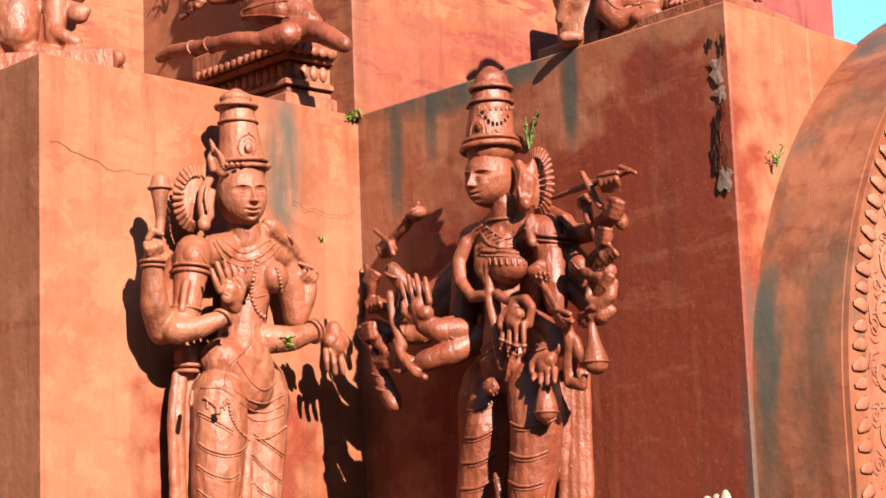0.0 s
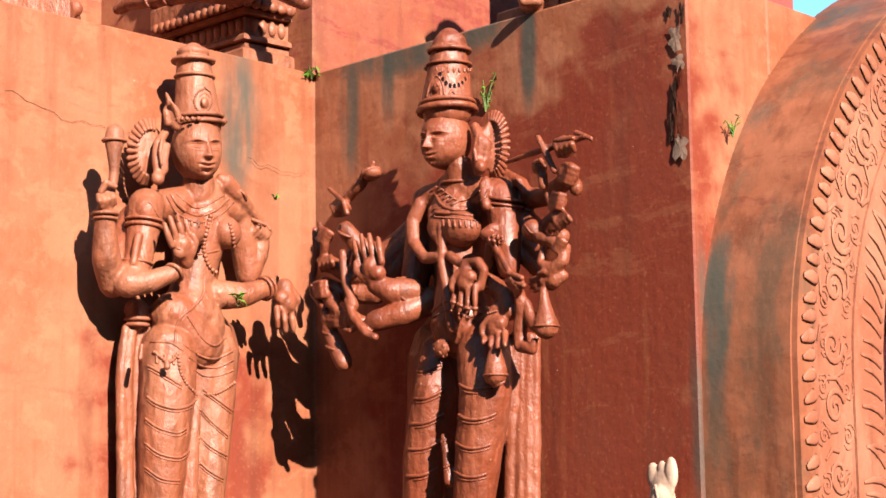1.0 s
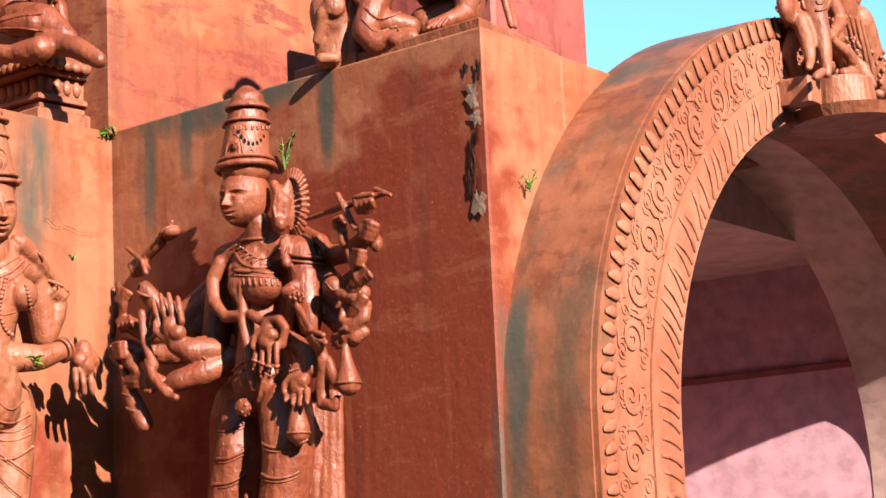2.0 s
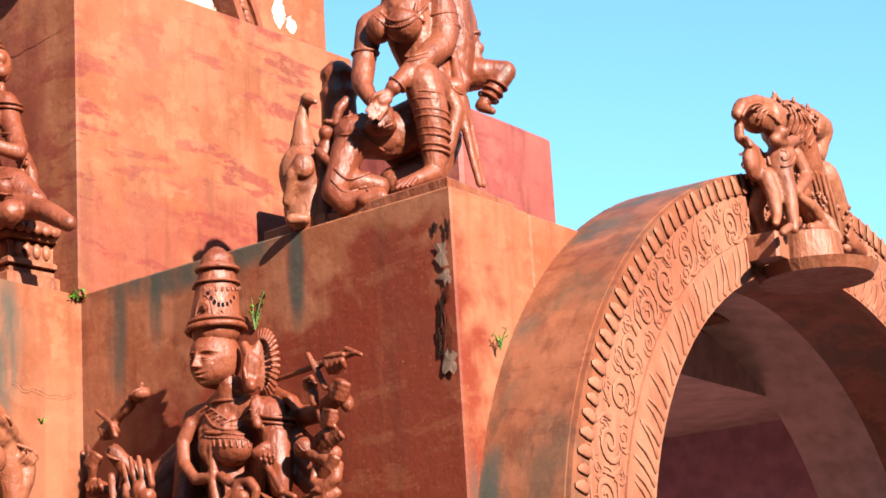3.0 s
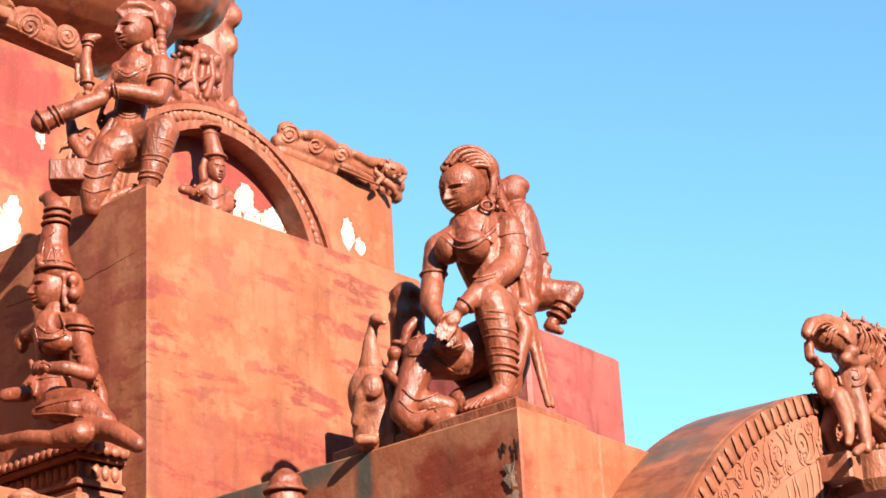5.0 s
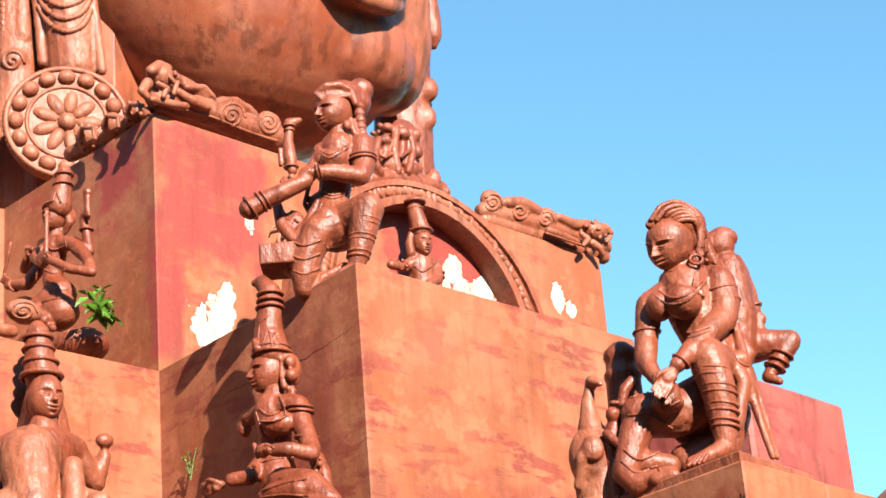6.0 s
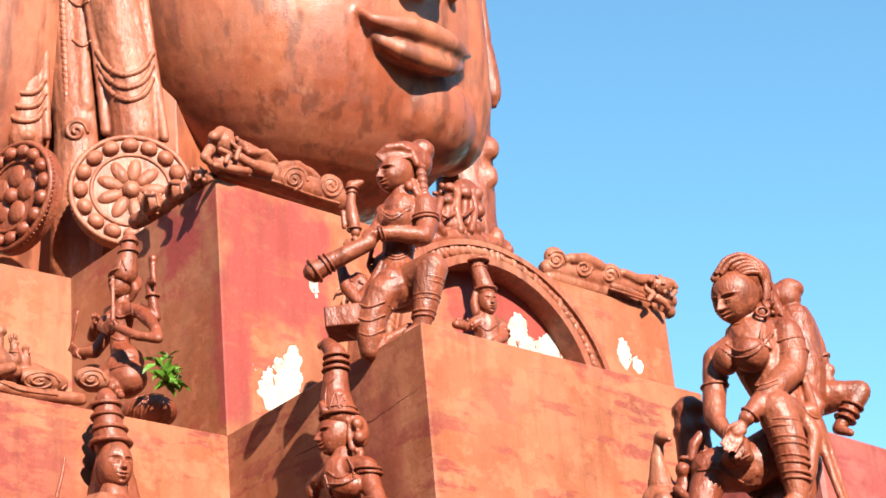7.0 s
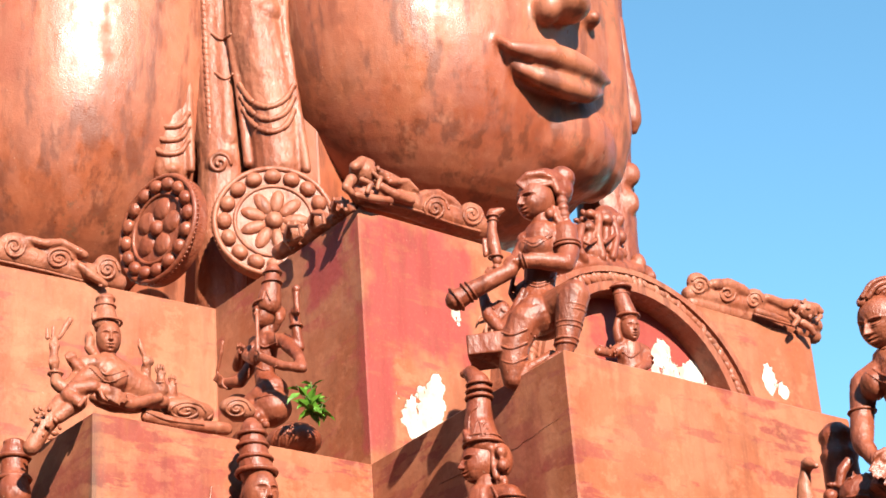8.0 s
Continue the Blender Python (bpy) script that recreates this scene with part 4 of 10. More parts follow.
    c.limb((1.569, -0.445, 2.82, 0.015), (1.565, -0.452, 2.739, 0.014), (1.549, -0.445, 2.676, 0.011))
    c.limb((1.529, -0.445, 2.826, 0.015), (1.523, -0.452, 2.76, 0.014), (1.506, -0.445, 2.708, 0.011))
    c.limb((1.558, -0.45, 2.88, 0.018), (1.529, -0.47, 2.84, 0.016), (1.528, -0.47, 2.805, 0.012))
    c.limb((1.398, -0.4, 3.1, 0.025), (1.4, -0.41, 2.948, 0.022), (1.451, -0.42, 2.767, 0.022), (1.473, -0.42, 2.641, 0.02))
    c.limb((1.442, -0.4, 2.968, 0.022), (1.527, -0.42, 2.92, 0.022), (1.642, -0.42, 2.914, 0.022), (1.681, -0.42, 2.872, 0.019), (1.656, -0.42, 2.802, 0.019))
    c.limb((1.209, -0.36, 3.235, 0.035), (1.177, -0.38, 3.156, 0.033), (1.206, -0.4, 3.053, 0.03), (1.289, -0.41, 2.974, 0.027), (1.386, -0.41, 2.97, 0.025))
    c.limb((1.313, -0.38, 3.191, 0.023), (1.338, -0.4, 3.109, 0.022), (1.39, -0.41, 3.025, 0.02))
    c.limb((1.135, -0.24, 3.258, 0.077), (1.093, -0.26, 3.08, 0.072), (1.111, -0.32, 2.879, 0.066))
    c.limb((1.178, -0.38, 2.844, 0.055), (1.116, -0.46, 2.842, 0.06), (1.064, -0.5, 2.872, 0.045))
    c.ring(1.162, -0.4, 2.845, 0.06, 0.011, 70, 0)
    c.ring(1.143, -0.41, 2.847, 0.06, 0.008, 70, 0)
    c.limb((1.059, -0.5, 2.874, 0.04), (1.056, -0.52, 2.955, 0.047))
    c.limb((1.1, -0.52, 2.922, 0.035), (1.033, -0.52, 2.92, 0.036))
    c.limb((0.987, -0.525, 2.964, 0.017), (0.968, -0.532, 3.028, 0.016), (0.939, -0.525, 3.083, 0.012))
    c.limb((1.035, -0.525, 2.965, 0.017), (1.016, -0.532, 3.041, 0.016), (0.987, -0.525, 3.107, 0.012))
    c.limb((1.082, -0.525, 2.966, 0.017), (1.069, -0.532, 3.039, 0.016), (1.043, -0.525, 3.102, 0.012))
    c.limb((1.129, -0.525, 2.967, 0.017), (1.125, -0.532, 3.025, 0.016), (1.105, -0.525, 3.077, 0.012))
    c.limb((1.035, -0.53, 2.895, 0.021), (0.989, -0.55, 2.94, 0.018), (0.979, -0.55, 2.98, 0.013))
    c.limb((1.207, -0.3, 2.804, 0.066), (1.149, -0.42, 2.744, 0.058), (1.055, -0.5, 2.711, 0.05))
    c.limb((0.966, -0.5, 2.718, 0.027), (0.901, -0.52, 2.729, 0.032))
    c.limb((0.94, -0.52, 2.738, 0.024), (0.935, -0.52, 2.708, 0.024))
    c.limb((0.89, -0.525, 2.698, 0.012), (0.823, -0.532, 2.709, 0.011), (0.752, -0.525, 2.72, 0.008))
    c.limb((0.894, -0.525, 2.72, 0.012), (0.811, -0.532, 2.733, 0.011), (0.727, -0.525, 2.746, 0.009))
    c.limb((0.897, -0.525, 2.741, 0.012), (0.818, -0.532, 2.753, 0.011), (0.737, -0.525, 2.767, 0.009))
    c.limb((0.901, -0.525, 2.762, 0.012), (0.837, -0.532, 2.772, 0.011), (0.769, -0.525, 2.783, 0.008))
    c.limb((0.969, -0.53, 2.695, 0.014), (0.936, -0.55, 2.676, 0.012), (0.895, -0.55, 2.684, 0.009))
    c.limb((0.902, -0.54, 2.819, 0.015), (0.958, -0.55, 2.735, 0.018), (1.045, -0.55, 2.654, 0.02), (1.086, -0.53, 2.635, 0.02))
    c.limb((1.037, -0.2, 3.172, 0.067), (0.866, -0.3, 3.031, 0.062), (0.835, -0.42, 3.093, 0.047), (0.798, -0.46, 3.166, 0.039))
    c.limb((1.043, -0.22, 3.143, 0.062), (0.869, -0.34, 2.949, 0.057), (0.799, -0.45, 2.962, 0.047), (0.707, -0.48, 3.014, 0.039))
    c.limb((1.04, -0.22, 3.091, 0.062), (0.864, -0.34, 2.871, 0.057), (0.741, -0.44, 2.881, 0.044), (0.669, -0.48, 2.927, 0.034))
    c.ball(0.786, -0.48, 3.266, 0.049, 0.042, 0.049)
    c.limb((0.789, -0.503, 3.224, 0.012), (0.79, -0.52, 3.246, 0.013), (0.742, -0.499, 3.281, 0.012))
    c.limb((0.819, -0.503, 3.23, 0.012), (0.82, -0.52, 3.252, 0.013), (0.772, -0.499, 3.287, 0.012))
    c.limb((0.849, -0.503, 3.236, 0.012), (0.85, -0.52, 3.258, 0.013), (0.803, -0.499, 3.294, 0.012))
    c.limb((0.879, -0.503, 3.242, 0.012), (0.88, -0.52, 3.264, 0.013), (0.833, -0.499, 3.3, 0.012))
    c.limb((0.776, -0.5, 3.235, 0.021), (0.879, -0.5, 3.307, 0.023), (0.971, -0.5, 3.355, 0.026))
    c.ball(1.033, -0.5, 3.386, 0.054, 0.046, 0.033)
    c.ring(1.028, -0.5, 3.382, 0.046, 0.008, -30, 0)
    c.line((1.038, -0.5, 3.416, 0.013), (1.047, -0.5, 3.43, 0.01))
    c.line((0.732, -0.5, 3.358, 0.01), (0.873, -0.53, 3.274, 0.013), (0.895, -0.53, 3.219, 0.013))
    c.ring(0.809, -0.46, 3.143, 0.044, 0.008, 30, 0)
    c.ball(0.696, -0.5, 3.141, 0.042, 0.035, 0.042)
    c.limb((0.728, -0.519, 3.099, 0.01), (0.715, -0.534, 3.112, 0.011), (0.659, -0.516, 3.134, 0.01))
    c.limb((0.744, -0.519, 3.113, 0.01), (0.731, -0.534, 3.125, 0.011), (0.675, -0.516, 3.148, 0.01))
    c.limb((0.759, -0.519, 3.127, 0.01), (0.746, -0.534, 3.139, 0.011), (0.69, -0.516, 3.162, 0.01))
    c.limb((0.774, -0.519, 3.14, 0.01), (0.761, -0.534, 3.153, 0.011), (0.706, -0.516, 3.175, 0.01))
    c.limb((0.67, -0.51, 3.203, 0.016), (0.728, -0.52, 3.101, 0.018), (0.691, -0.51, 3.041, 0.018))
    c.ball(0.707, -0.5, 3.013, 0.044, 0.038, 0.044)
    c.limb((0.7, -0.52, 2.979, 0.011), (0.707, -0.536, 3, 0.012), (0.67, -0.517, 3.032, 0.011))
    c.limb((0.729, -0.52, 2.982, 0.011), (0.736, -0.536, 3.003, 0.012), (0.7, -0.517, 3.035, 0.011))
    c.limb((0.759, -0.52, 2.985, 0.011), (0.766, -0.536, 3.006, 0.012), (0.729, -0.517, 3.037, 0.011))
    c.limb((0.788, -0.52, 2.987, 0.011), (0.795, -0.536, 3.008, 0.012), (0.759, -0.517, 3.04, 0.011))
    c.limb((0.849, -0.52, 3.044, 0.018), (0.879, -0.53, 2.91, 0.023), (0.937, -0.53, 2.794, 0.023), (0.874, -0.52, 2.741, 0.018))
    c.limb((0.825, -0.48, 2.914, 0.026), (0.867, -0.5, 2.96, 0.03))
    c.limb((0.882, -0.5, 2.934, 0.023), (0.837, -0.5, 2.945, 0.023))
    c.limb((0.828, -0.505, 2.978, 0.011), (0.845, -0.512, 3.014, 0.01), (0.845, -0.505, 3.047, 0.008))
    c.limb((0.859, -0.505, 2.97, 0.011), (0.882, -0.512, 3.014, 0.01), (0.885, -0.505, 3.053, 0.008))
    c.limb((0.89, -0.505, 2.962, 0.011), (0.915, -0.512, 3.004, 0.01), (0.92, -0.505, 3.041, 0.008))
    c.limb((0.921, -0.505, 2.955, 0.011), (0.946, -0.512, 2.988, 0.01), (0.95, -0.505, 3.019, 0.008))
    c.limb((0.9, -0.51, 2.916, 0.014), (0.97, -0.53, 2.933, 0.011), (0.976, -0.53, 2.957, 0.009))
    c.ball(0.672, -0.5, 2.897, 0.047, 0.04, 0.047)
    c.limb((0.746, -0.522, 2.86, 0.012), (0.726, -0.538, 2.857, 0.013), (0.657, -0.518, 2.862, 0.011))
    c.limb((0.741, -0.522, 2.881, 0.012), (0.721, -0.538, 2.878, 0.013), (0.652, -0.518, 2.883, 0.011))
    c.limb((0.737, -0.522, 2.902, 0.012), (0.717, -0.538, 2.899, 0.013), (0.647, -0.518, 2.904, 0.011))
    c.limb((0.732, -0.522, 2.923, 0.012), (0.712, -0.538, 2.92, 0.013), (0.642, -0.518, 2.925, 0.011))
    c.ball(0.756, -0.5, 2.839, 0.039, 0.031, 0.039)
    c.limb((0.764, -0.52, 2.821, 0.026), (0.834, -0.52, 2.766, 0.023), (0.873, -0.52, 2.731, 0.02))
    c.limb((0.704, -0.5, 2.788, 0.026), (0.732, -0.5, 2.696, 0.036), (0.793, -0.5, 2.597, 0.044), (0.827, -0.5, 2.547, 0.043))
    c.ring(0.74, -0.5, 2.685, 0.039, 0.006, 20, 0)
    c.ring(0.777, -0.5, 2.614, 0.046, 0.008, 20, 0)
    c.curls(0.763, -0.5, 2.646, 0.031, 0.026, 0.051, 14, 0.009)
    c.line((0.595, -0.5, 2.975, 0.013), (0.608, -0.5, 2.881, 0.016), (0.713, -0.52, 2.802, 0.013))
    c.limb((0.597, -0.48, 3.189, 0.016), (0.609, -0.48, 3.081, 0.018), (0.587, -0.48, 2.978, 0.016))
    c.limb((1.616, -0.26, 3.223, 0.084), (1.669, -0.28, 3.118, 0.073), (1.696, -0.3, 2.988, 0.058), (1.707, -0.3, 2.888, 0.048))
    c.ring(1.65, -0.27, 3.202, 0.088, 0.009, 12, 0)
    c.ring(1.652, -0.27, 3.176, 0.086, 0.007, 12, 0)
    c.ball(1.613, -0.34, 3.246, 0.034, 0.029, 0.059)
    c.limb((1.614, -0.36, 3.259, 0.02), (1.647, -0.37, 3.163, 0.022))
    c.limb((1.676, -0.36, 3.061, 0.024), (1.642, -0.38, 3.039, 0.022), (1.729, -0.39, 3.001, 0.024))
    c.limb((1.601, -0.18, 3.188, 0.06), (1.805, -0.2, 3.029, 0.049), (1.918, -0.22, 3.084, 0.038))
    c.limb((1.615, -0.18, 3.135, 0.059), (1.832, -0.2, 2.927, 0.048), (1.953, -0.22, 3.005, 0.036))
    c.limb((1.582, -0.16, 3.218, 0.055), (1.851, -0.2, 3.195, 0.044), (2.011, -0.24, 3.237, 0.036))
    c.limb((1.61, -0.18, 3.06, 0.059), (1.879, -0.22, 2.822, 0.043))
    c.limb((1.63, -0.2, 3.307, 0.03), (1.72, -0.22, 3.27, 0.027), (1.749, -0.22, 3.23, 0.02))
    c.limb((1.616, -0.22, 3.328, 0.022), (1.716, -0.24, 3.278, 0.025), (1.755, -0.24, 3.222, 0.017))
    c.limb((1.706, -0.3, 3.354, 0.011), (1.951, -0.32, 3.367, 0.012), (2.21, -0.33, 3.38, 0.015))
    c.line((2.159, -0.33, 3.404, 0.012), (2.241, -0.33, 3.365, 0.01))
    c.ball(2.089, -0.33, 3.355, 0.05, 0.042, 0.05)
    c.limb((2.081, -0.355, 3.316, 0.012), (2.089, -0.374, 3.339, 0.013), (2.053, -0.351, 3.376, 0.012))
    c.limb((2.11, -0.355, 3.318, 0.012), (2.118, -0.374, 3.341, 0.013), (2.083, -0.351, 3.378, 0.012))
    c.limb((2.139, -0.355, 3.32, 0.012), (2.147, -0.374, 3.343, 0.013), (2.112, -0.351, 3.381, 0.012))
    c.limb((2.168, -0.355, 3.323, 0.012), (2.175, -0.374, 3.345, 0.013), (2.141, -0.351, 3.383, 0.012))
    c.line((2.067, -0.36, 3.38, 0.012), (2.176, -0.37, 3.372, 0.012))
    c.ball(2.097, -0.32, 3.239, 0.052, 0.044, 0.052)
    c.limb((2.141, -0.346, 3.186, 0.013), (2.124, -0.366, 3.197, 0.014), (2.06, -0.342, 3.221, 0.012))
    c.limb((2.153, -0.346, 3.205, 0.013), (2.136, -0.366, 3.216, 0.014), (2.072, -0.342, 3.241, 0.012))
    c.limb((2.165, -0.346, 3.225, 0.013), (2.148, -0.366, 3.236, 0.014), (2.085, -0.342, 3.26, 0.012))
    c.limb((2.178, -0.346, 3.245, 0.013), (2.161, -0.366, 3.255, 0.014), (2.097, -0.342, 3.28, 0.012))
    c.limb((1.941, -0.34, 3.42, 0.011), (1.99, -0.34, 3.338, 0.012), (2.038, -0.34, 3.257, 0.012))
    c.ball(2.1, -0.28, 3.189, 0.035, 0.031, 0.043)
    c.ball(1.926, -0.32, 3.293, 0.034, 0.029, 0.031)
    c.limb((1.943, -0.32, 3.256, 0.022), (1.947, -0.32, 3.211, 0.019))
    c.line((1.923, -0.35, 3.31, 0.01), (1.975, -0.36, 3.314, 0.01), (2, -0.36, 3.285, 0.009))
    c.ball(2.036, -0.32, 3.133, 0.045, 0.038, 0.045)
    c.limb((2.083, -0.343, 3.09, 0.011), (2.066, -0.36, 3.095, 0.012), (2.009, -0.339, 3.111, 0.011))
    c.limb((2.089, -0.343, 3.109, 0.011), (2.072, -0.36, 3.114, 0.012), (2.015, -0.339, 3.13, 0.011))
    c.limb((2.095, -0.343, 3.127, 0.011), (2.079, -0.36, 3.133, 0.012), (2.021, -0.339, 3.149, 0.011))
    c.limb((2.101, -0.343, 3.146, 0.011), (2.085, -0.36, 3.151, 0.012), (2.027, -0.339, 3.168, 0.011))
    c.ball(2.057, -0.32, 3.049, 0.042, 0.036, 0.042)
    c.limb((2.066, -0.342, 3.009, 0.011), (2.063, -0.358, 3.026, 0.011), (2.022, -0.338, 3.054, 0.01))
    c.limb((2.087, -0.342, 3.018, 0.011), (2.083, -0.358, 3.035, 0.011), (2.042, -0.338, 3.063, 0.01))
    c.limb((2.108, -0.342, 3.027, 0.011), (2.104, -0.358, 3.044, 0.011), (2.063, -0.338, 3.072, 0.01))
    c.limb((2.128, -0.342, 3.036, 0.011), (2.125, -0.358, 3.053, 0.011), (2.084, -0.338, 3.081, 0.01))
    c.limb((1.981, -0.33, 3.166, 0.014), (2.026, -0.34, 3.08, 0.017), (2.047, -0.34, 3.005, 0.016))
    c.ball(1.876, -0.32, 3.033, 0.048, 0.048, 0.048)
    c.drape(0.004, False, (1.915, -0.4, 3.04), (1.96, -0.4, 2.999), (2.014, -0.4, 3.005))
    c.limb((1.925, -0.32, 2.989, 0.029), (2.014, -0.33, 2.963, 0.026))
    c.ball(2.019, -0.31, 2.95, 0.04, 0.034, 0.04)
    c.limb((2.045, -0.33, 2.91, 0.01), (2.035, -0.346, 2.922, 0.011), (1.988, -0.327, 2.942, 0.01))
    c.limb((2.059, -0.33, 2.923, 0.01), (2.048, -0.346, 2.935, 0.011), (2.001, -0.327, 2.956, 0.01))
    c.limb((2.072, -0.33, 2.937, 0.01), (2.061, -0.346, 2.948, 0.011), (2.015, -0.327, 2.969, 0.01))
    c.limb((2.085, -0.33, 2.95, 0.01), (2.075, -0.346, 2.962, 0.011), (2.028, -0.327, 2.982, 0.01))
    c.limb((1.939, -0.32, 2.951, 0.017), (1.934, -0.33, 2.879, 0.024), (1.999, -0.33, 2.846, 0.028), (2.051, -0.32, 2.875, 0.026), (2.055, -0.3, 2.936, 0.021))
    c.limb((2.002, -0.31, 2.814, 0.024), (1.956, -0.33, 2.802, 0.028))
    c.limb((1.977, -0.33, 2.819, 0.021), (1.988, -0.33, 2.792, 0.021))
    c.limb((1.963, -0.335, 2.772, 0.01), (1.933, -0.342, 2.766, 0.01), (1.896, -0.335, 2.763, 0.007))
    c.limb((1.956, -0.335, 2.791, 0.01), (1.917, -0.342, 2.784, 0.01), (1.872, -0.335, 2.78, 0.007))
    c.limb((1.948, -0.335, 2.809, 0.01), (1.91, -0.342, 2.803, 0.01), (1.866, -0.335, 2.799, 0.007))
    c.limb((1.94, -0.335, 2.828, 0.01), (1.909, -0.342, 2.822, 0.01), (1.871, -0.335, 2.82, 0.007))
    c.limb((2.002, -0.34, 2.825, 0.013), (1.973, -0.36, 2.838, 0.011), (1.942, -0.36, 2.833, 0.008))
    c.limb((2.033, -0.3, 2.819, 0.024), (1.999, -0.32, 2.799, 0.033))
    c.limb((1.955, -0.34, 2.756, 0.021), (1.959, -0.34, 2.708, 0.028), (1.966, -0.34, 2.621, 0.052), (1.965, -0.34, 2.607, 0.054))
    c.ring(1.965, -0.34, 2.61, 0.054, 0.006, 0, 0)
    c.limb((1.704, -0.4, 3.009, 0.014), (1.779, -0.41, 2.919, 0.017), (1.836, -0.41, 2.834, 0.019), (1.879, -0.41, 2.761, 0.017))
    c.ball(1.735, -0.41, 2.994, 0.029, 0.024, 0.024)
    c.curls(1.743, -0.41, 2.997, 0.036, 0.026, 0.022, 16, 0.01)
    c.ball(1.851, -0.4, 2.799, 0.043, 0.036, 0.043)
    c.limb((1.821, -0.422, 2.808, 0.011), (1.865, -0.438, 2.817, 0.011), (1.874, -0.418, 2.833, 0.01))
    c.limb((1.838, -0.422, 2.792, 0.011), (1.881, -0.438, 2.8, 0.011), (1.89, -0.418, 2.817, 0.01))
    c.limb((1.854, -0.422, 2.775, 0.011), (1.898, -0.438, 2.783, 0.011), (1.906, -0.418, 2.8, 0.01))
    c.limb((1.87, -0.422, 2.758, 0.011), (1.914, -0.438, 2.767, 0.011), (1.922, -0.418, 2.783, 0.01))
    c.line((1.84, -0.43, 2.842, 0.012), (1.927, -0.44, 2.81, 0.012))
    c.line((1.855, -0.43, 2.811, 0.012), (1.938, -0.44, 2.776, 0.012))
    c.limb((1.851, -0.38, 2.762, 0.024), (1.848, -0.36, 2.673, 0.031), (1.83, -0.36, 2.603, 0.033))
    c.limb((1.872, -0.36, 2.718, 0.019), (1.895, -0.36, 2.655, 0.028), (1.919, -0.36, 2.617, 0.028))
    c.limb((1.83, -0.36, 2.603, 0.029), (1.832, -0.36, 2.541, 0.031), (1.899, -0.36, 2.519, 0.024), (1.914, -0.36, 2.551, 0.016))
    c.limb((1.717, -0.38, 2.692, 0.035), (1.724, -0.4, 2.618, 0.04))
    c.limb((1.702, -0.4, 2.651, 0.031), (1.757, -0.4, 2.641, 0.031))
    c.limb((1.785, -0.405, 2.598, 0.015), (1.804, -0.424, 2.564, 0.014), (1.824, -0.445, 2.537, 0.01))
    c.limb((1.746, -0.405, 2.605, 0.015), (1.761, -0.424, 2.565, 0.014), (1.779, -0.445, 2.533, 0.01))
    c.limb((1.708, -0.405, 2.611, 0.015), (1.719, -0.424, 2.573, 0.014), (1.735, -0.445, 2.542, 0.01))
    c.limb((1.669, -0.405, 2.618, 0.015), (1.678, -0.424, 2.587, 0.014), (1.693, -0.445, 2.561, 0.01))
    c.limb((1.702, -0.41, 2.671, 0.018), (1.671, -0.43, 2.633, 0.015), (1.667, -0.43, 2.599, 0.012))
    c.limb((1.74, -0.36, 2.705, 0.048), (1.711, -0.38, 2.688, 0.043))
    c.limb((1.734, -0.41, 2.559, 0.019), (1.728, -0.41, 2.516, 0.031), (1.73, -0.41, 2.44, 0.048), (1.728, -0.41, 2.421, 0.05))
    c.ring(1.728, -0.41, 2.421, 0.05, 0.006, 0, 0)
    c.limb((1.587, -0.34, 2.853, 0.039), (1.75, -0.35, 2.758, 0.048), (1.774, -0.36, 2.694, 0.043))
    c.limb((1.635, -0.2, 2.609, 0.024), (1.624, -0.2, 2.389, 0.027), (1.599, -0.2, 2.124, 0.029), (1.575, -0.2, 1.837, 0.031), (1.553, -0.2, 1.504, 0.034))
    c.limb((1.66, -0.18, 2.607, 0.02), (1.649, -0.18, 2.388, 0.022), (1.637, -0.18, 2.122, 0.024), (1.628, -0.18, 1.834, 0.027), (1.611, -0.18, 1.503, 0.029))
    c.limb((1.685, -0.16, 2.605, 0.022), (1.673, -0.16, 2.386, 0.024), (1.662, -0.16, 2.12, 0.027), (1.652, -0.16, 1.833, 0.029), (1.635, -0.16, 1.501, 0.031))
    c.limb((1.706, -0.14, 2.603, 0.02), (1.694, -0.14, 2.385, 0.022), (1.683, -0.14, 2.119, 0.024), (1.673, -0.14, 1.832, 0.027), (1.656, -0.14, 1.5, 0.029))
    c.slab(1.298, -0.3, 1.4, 0.317, 0.171, 0.044)

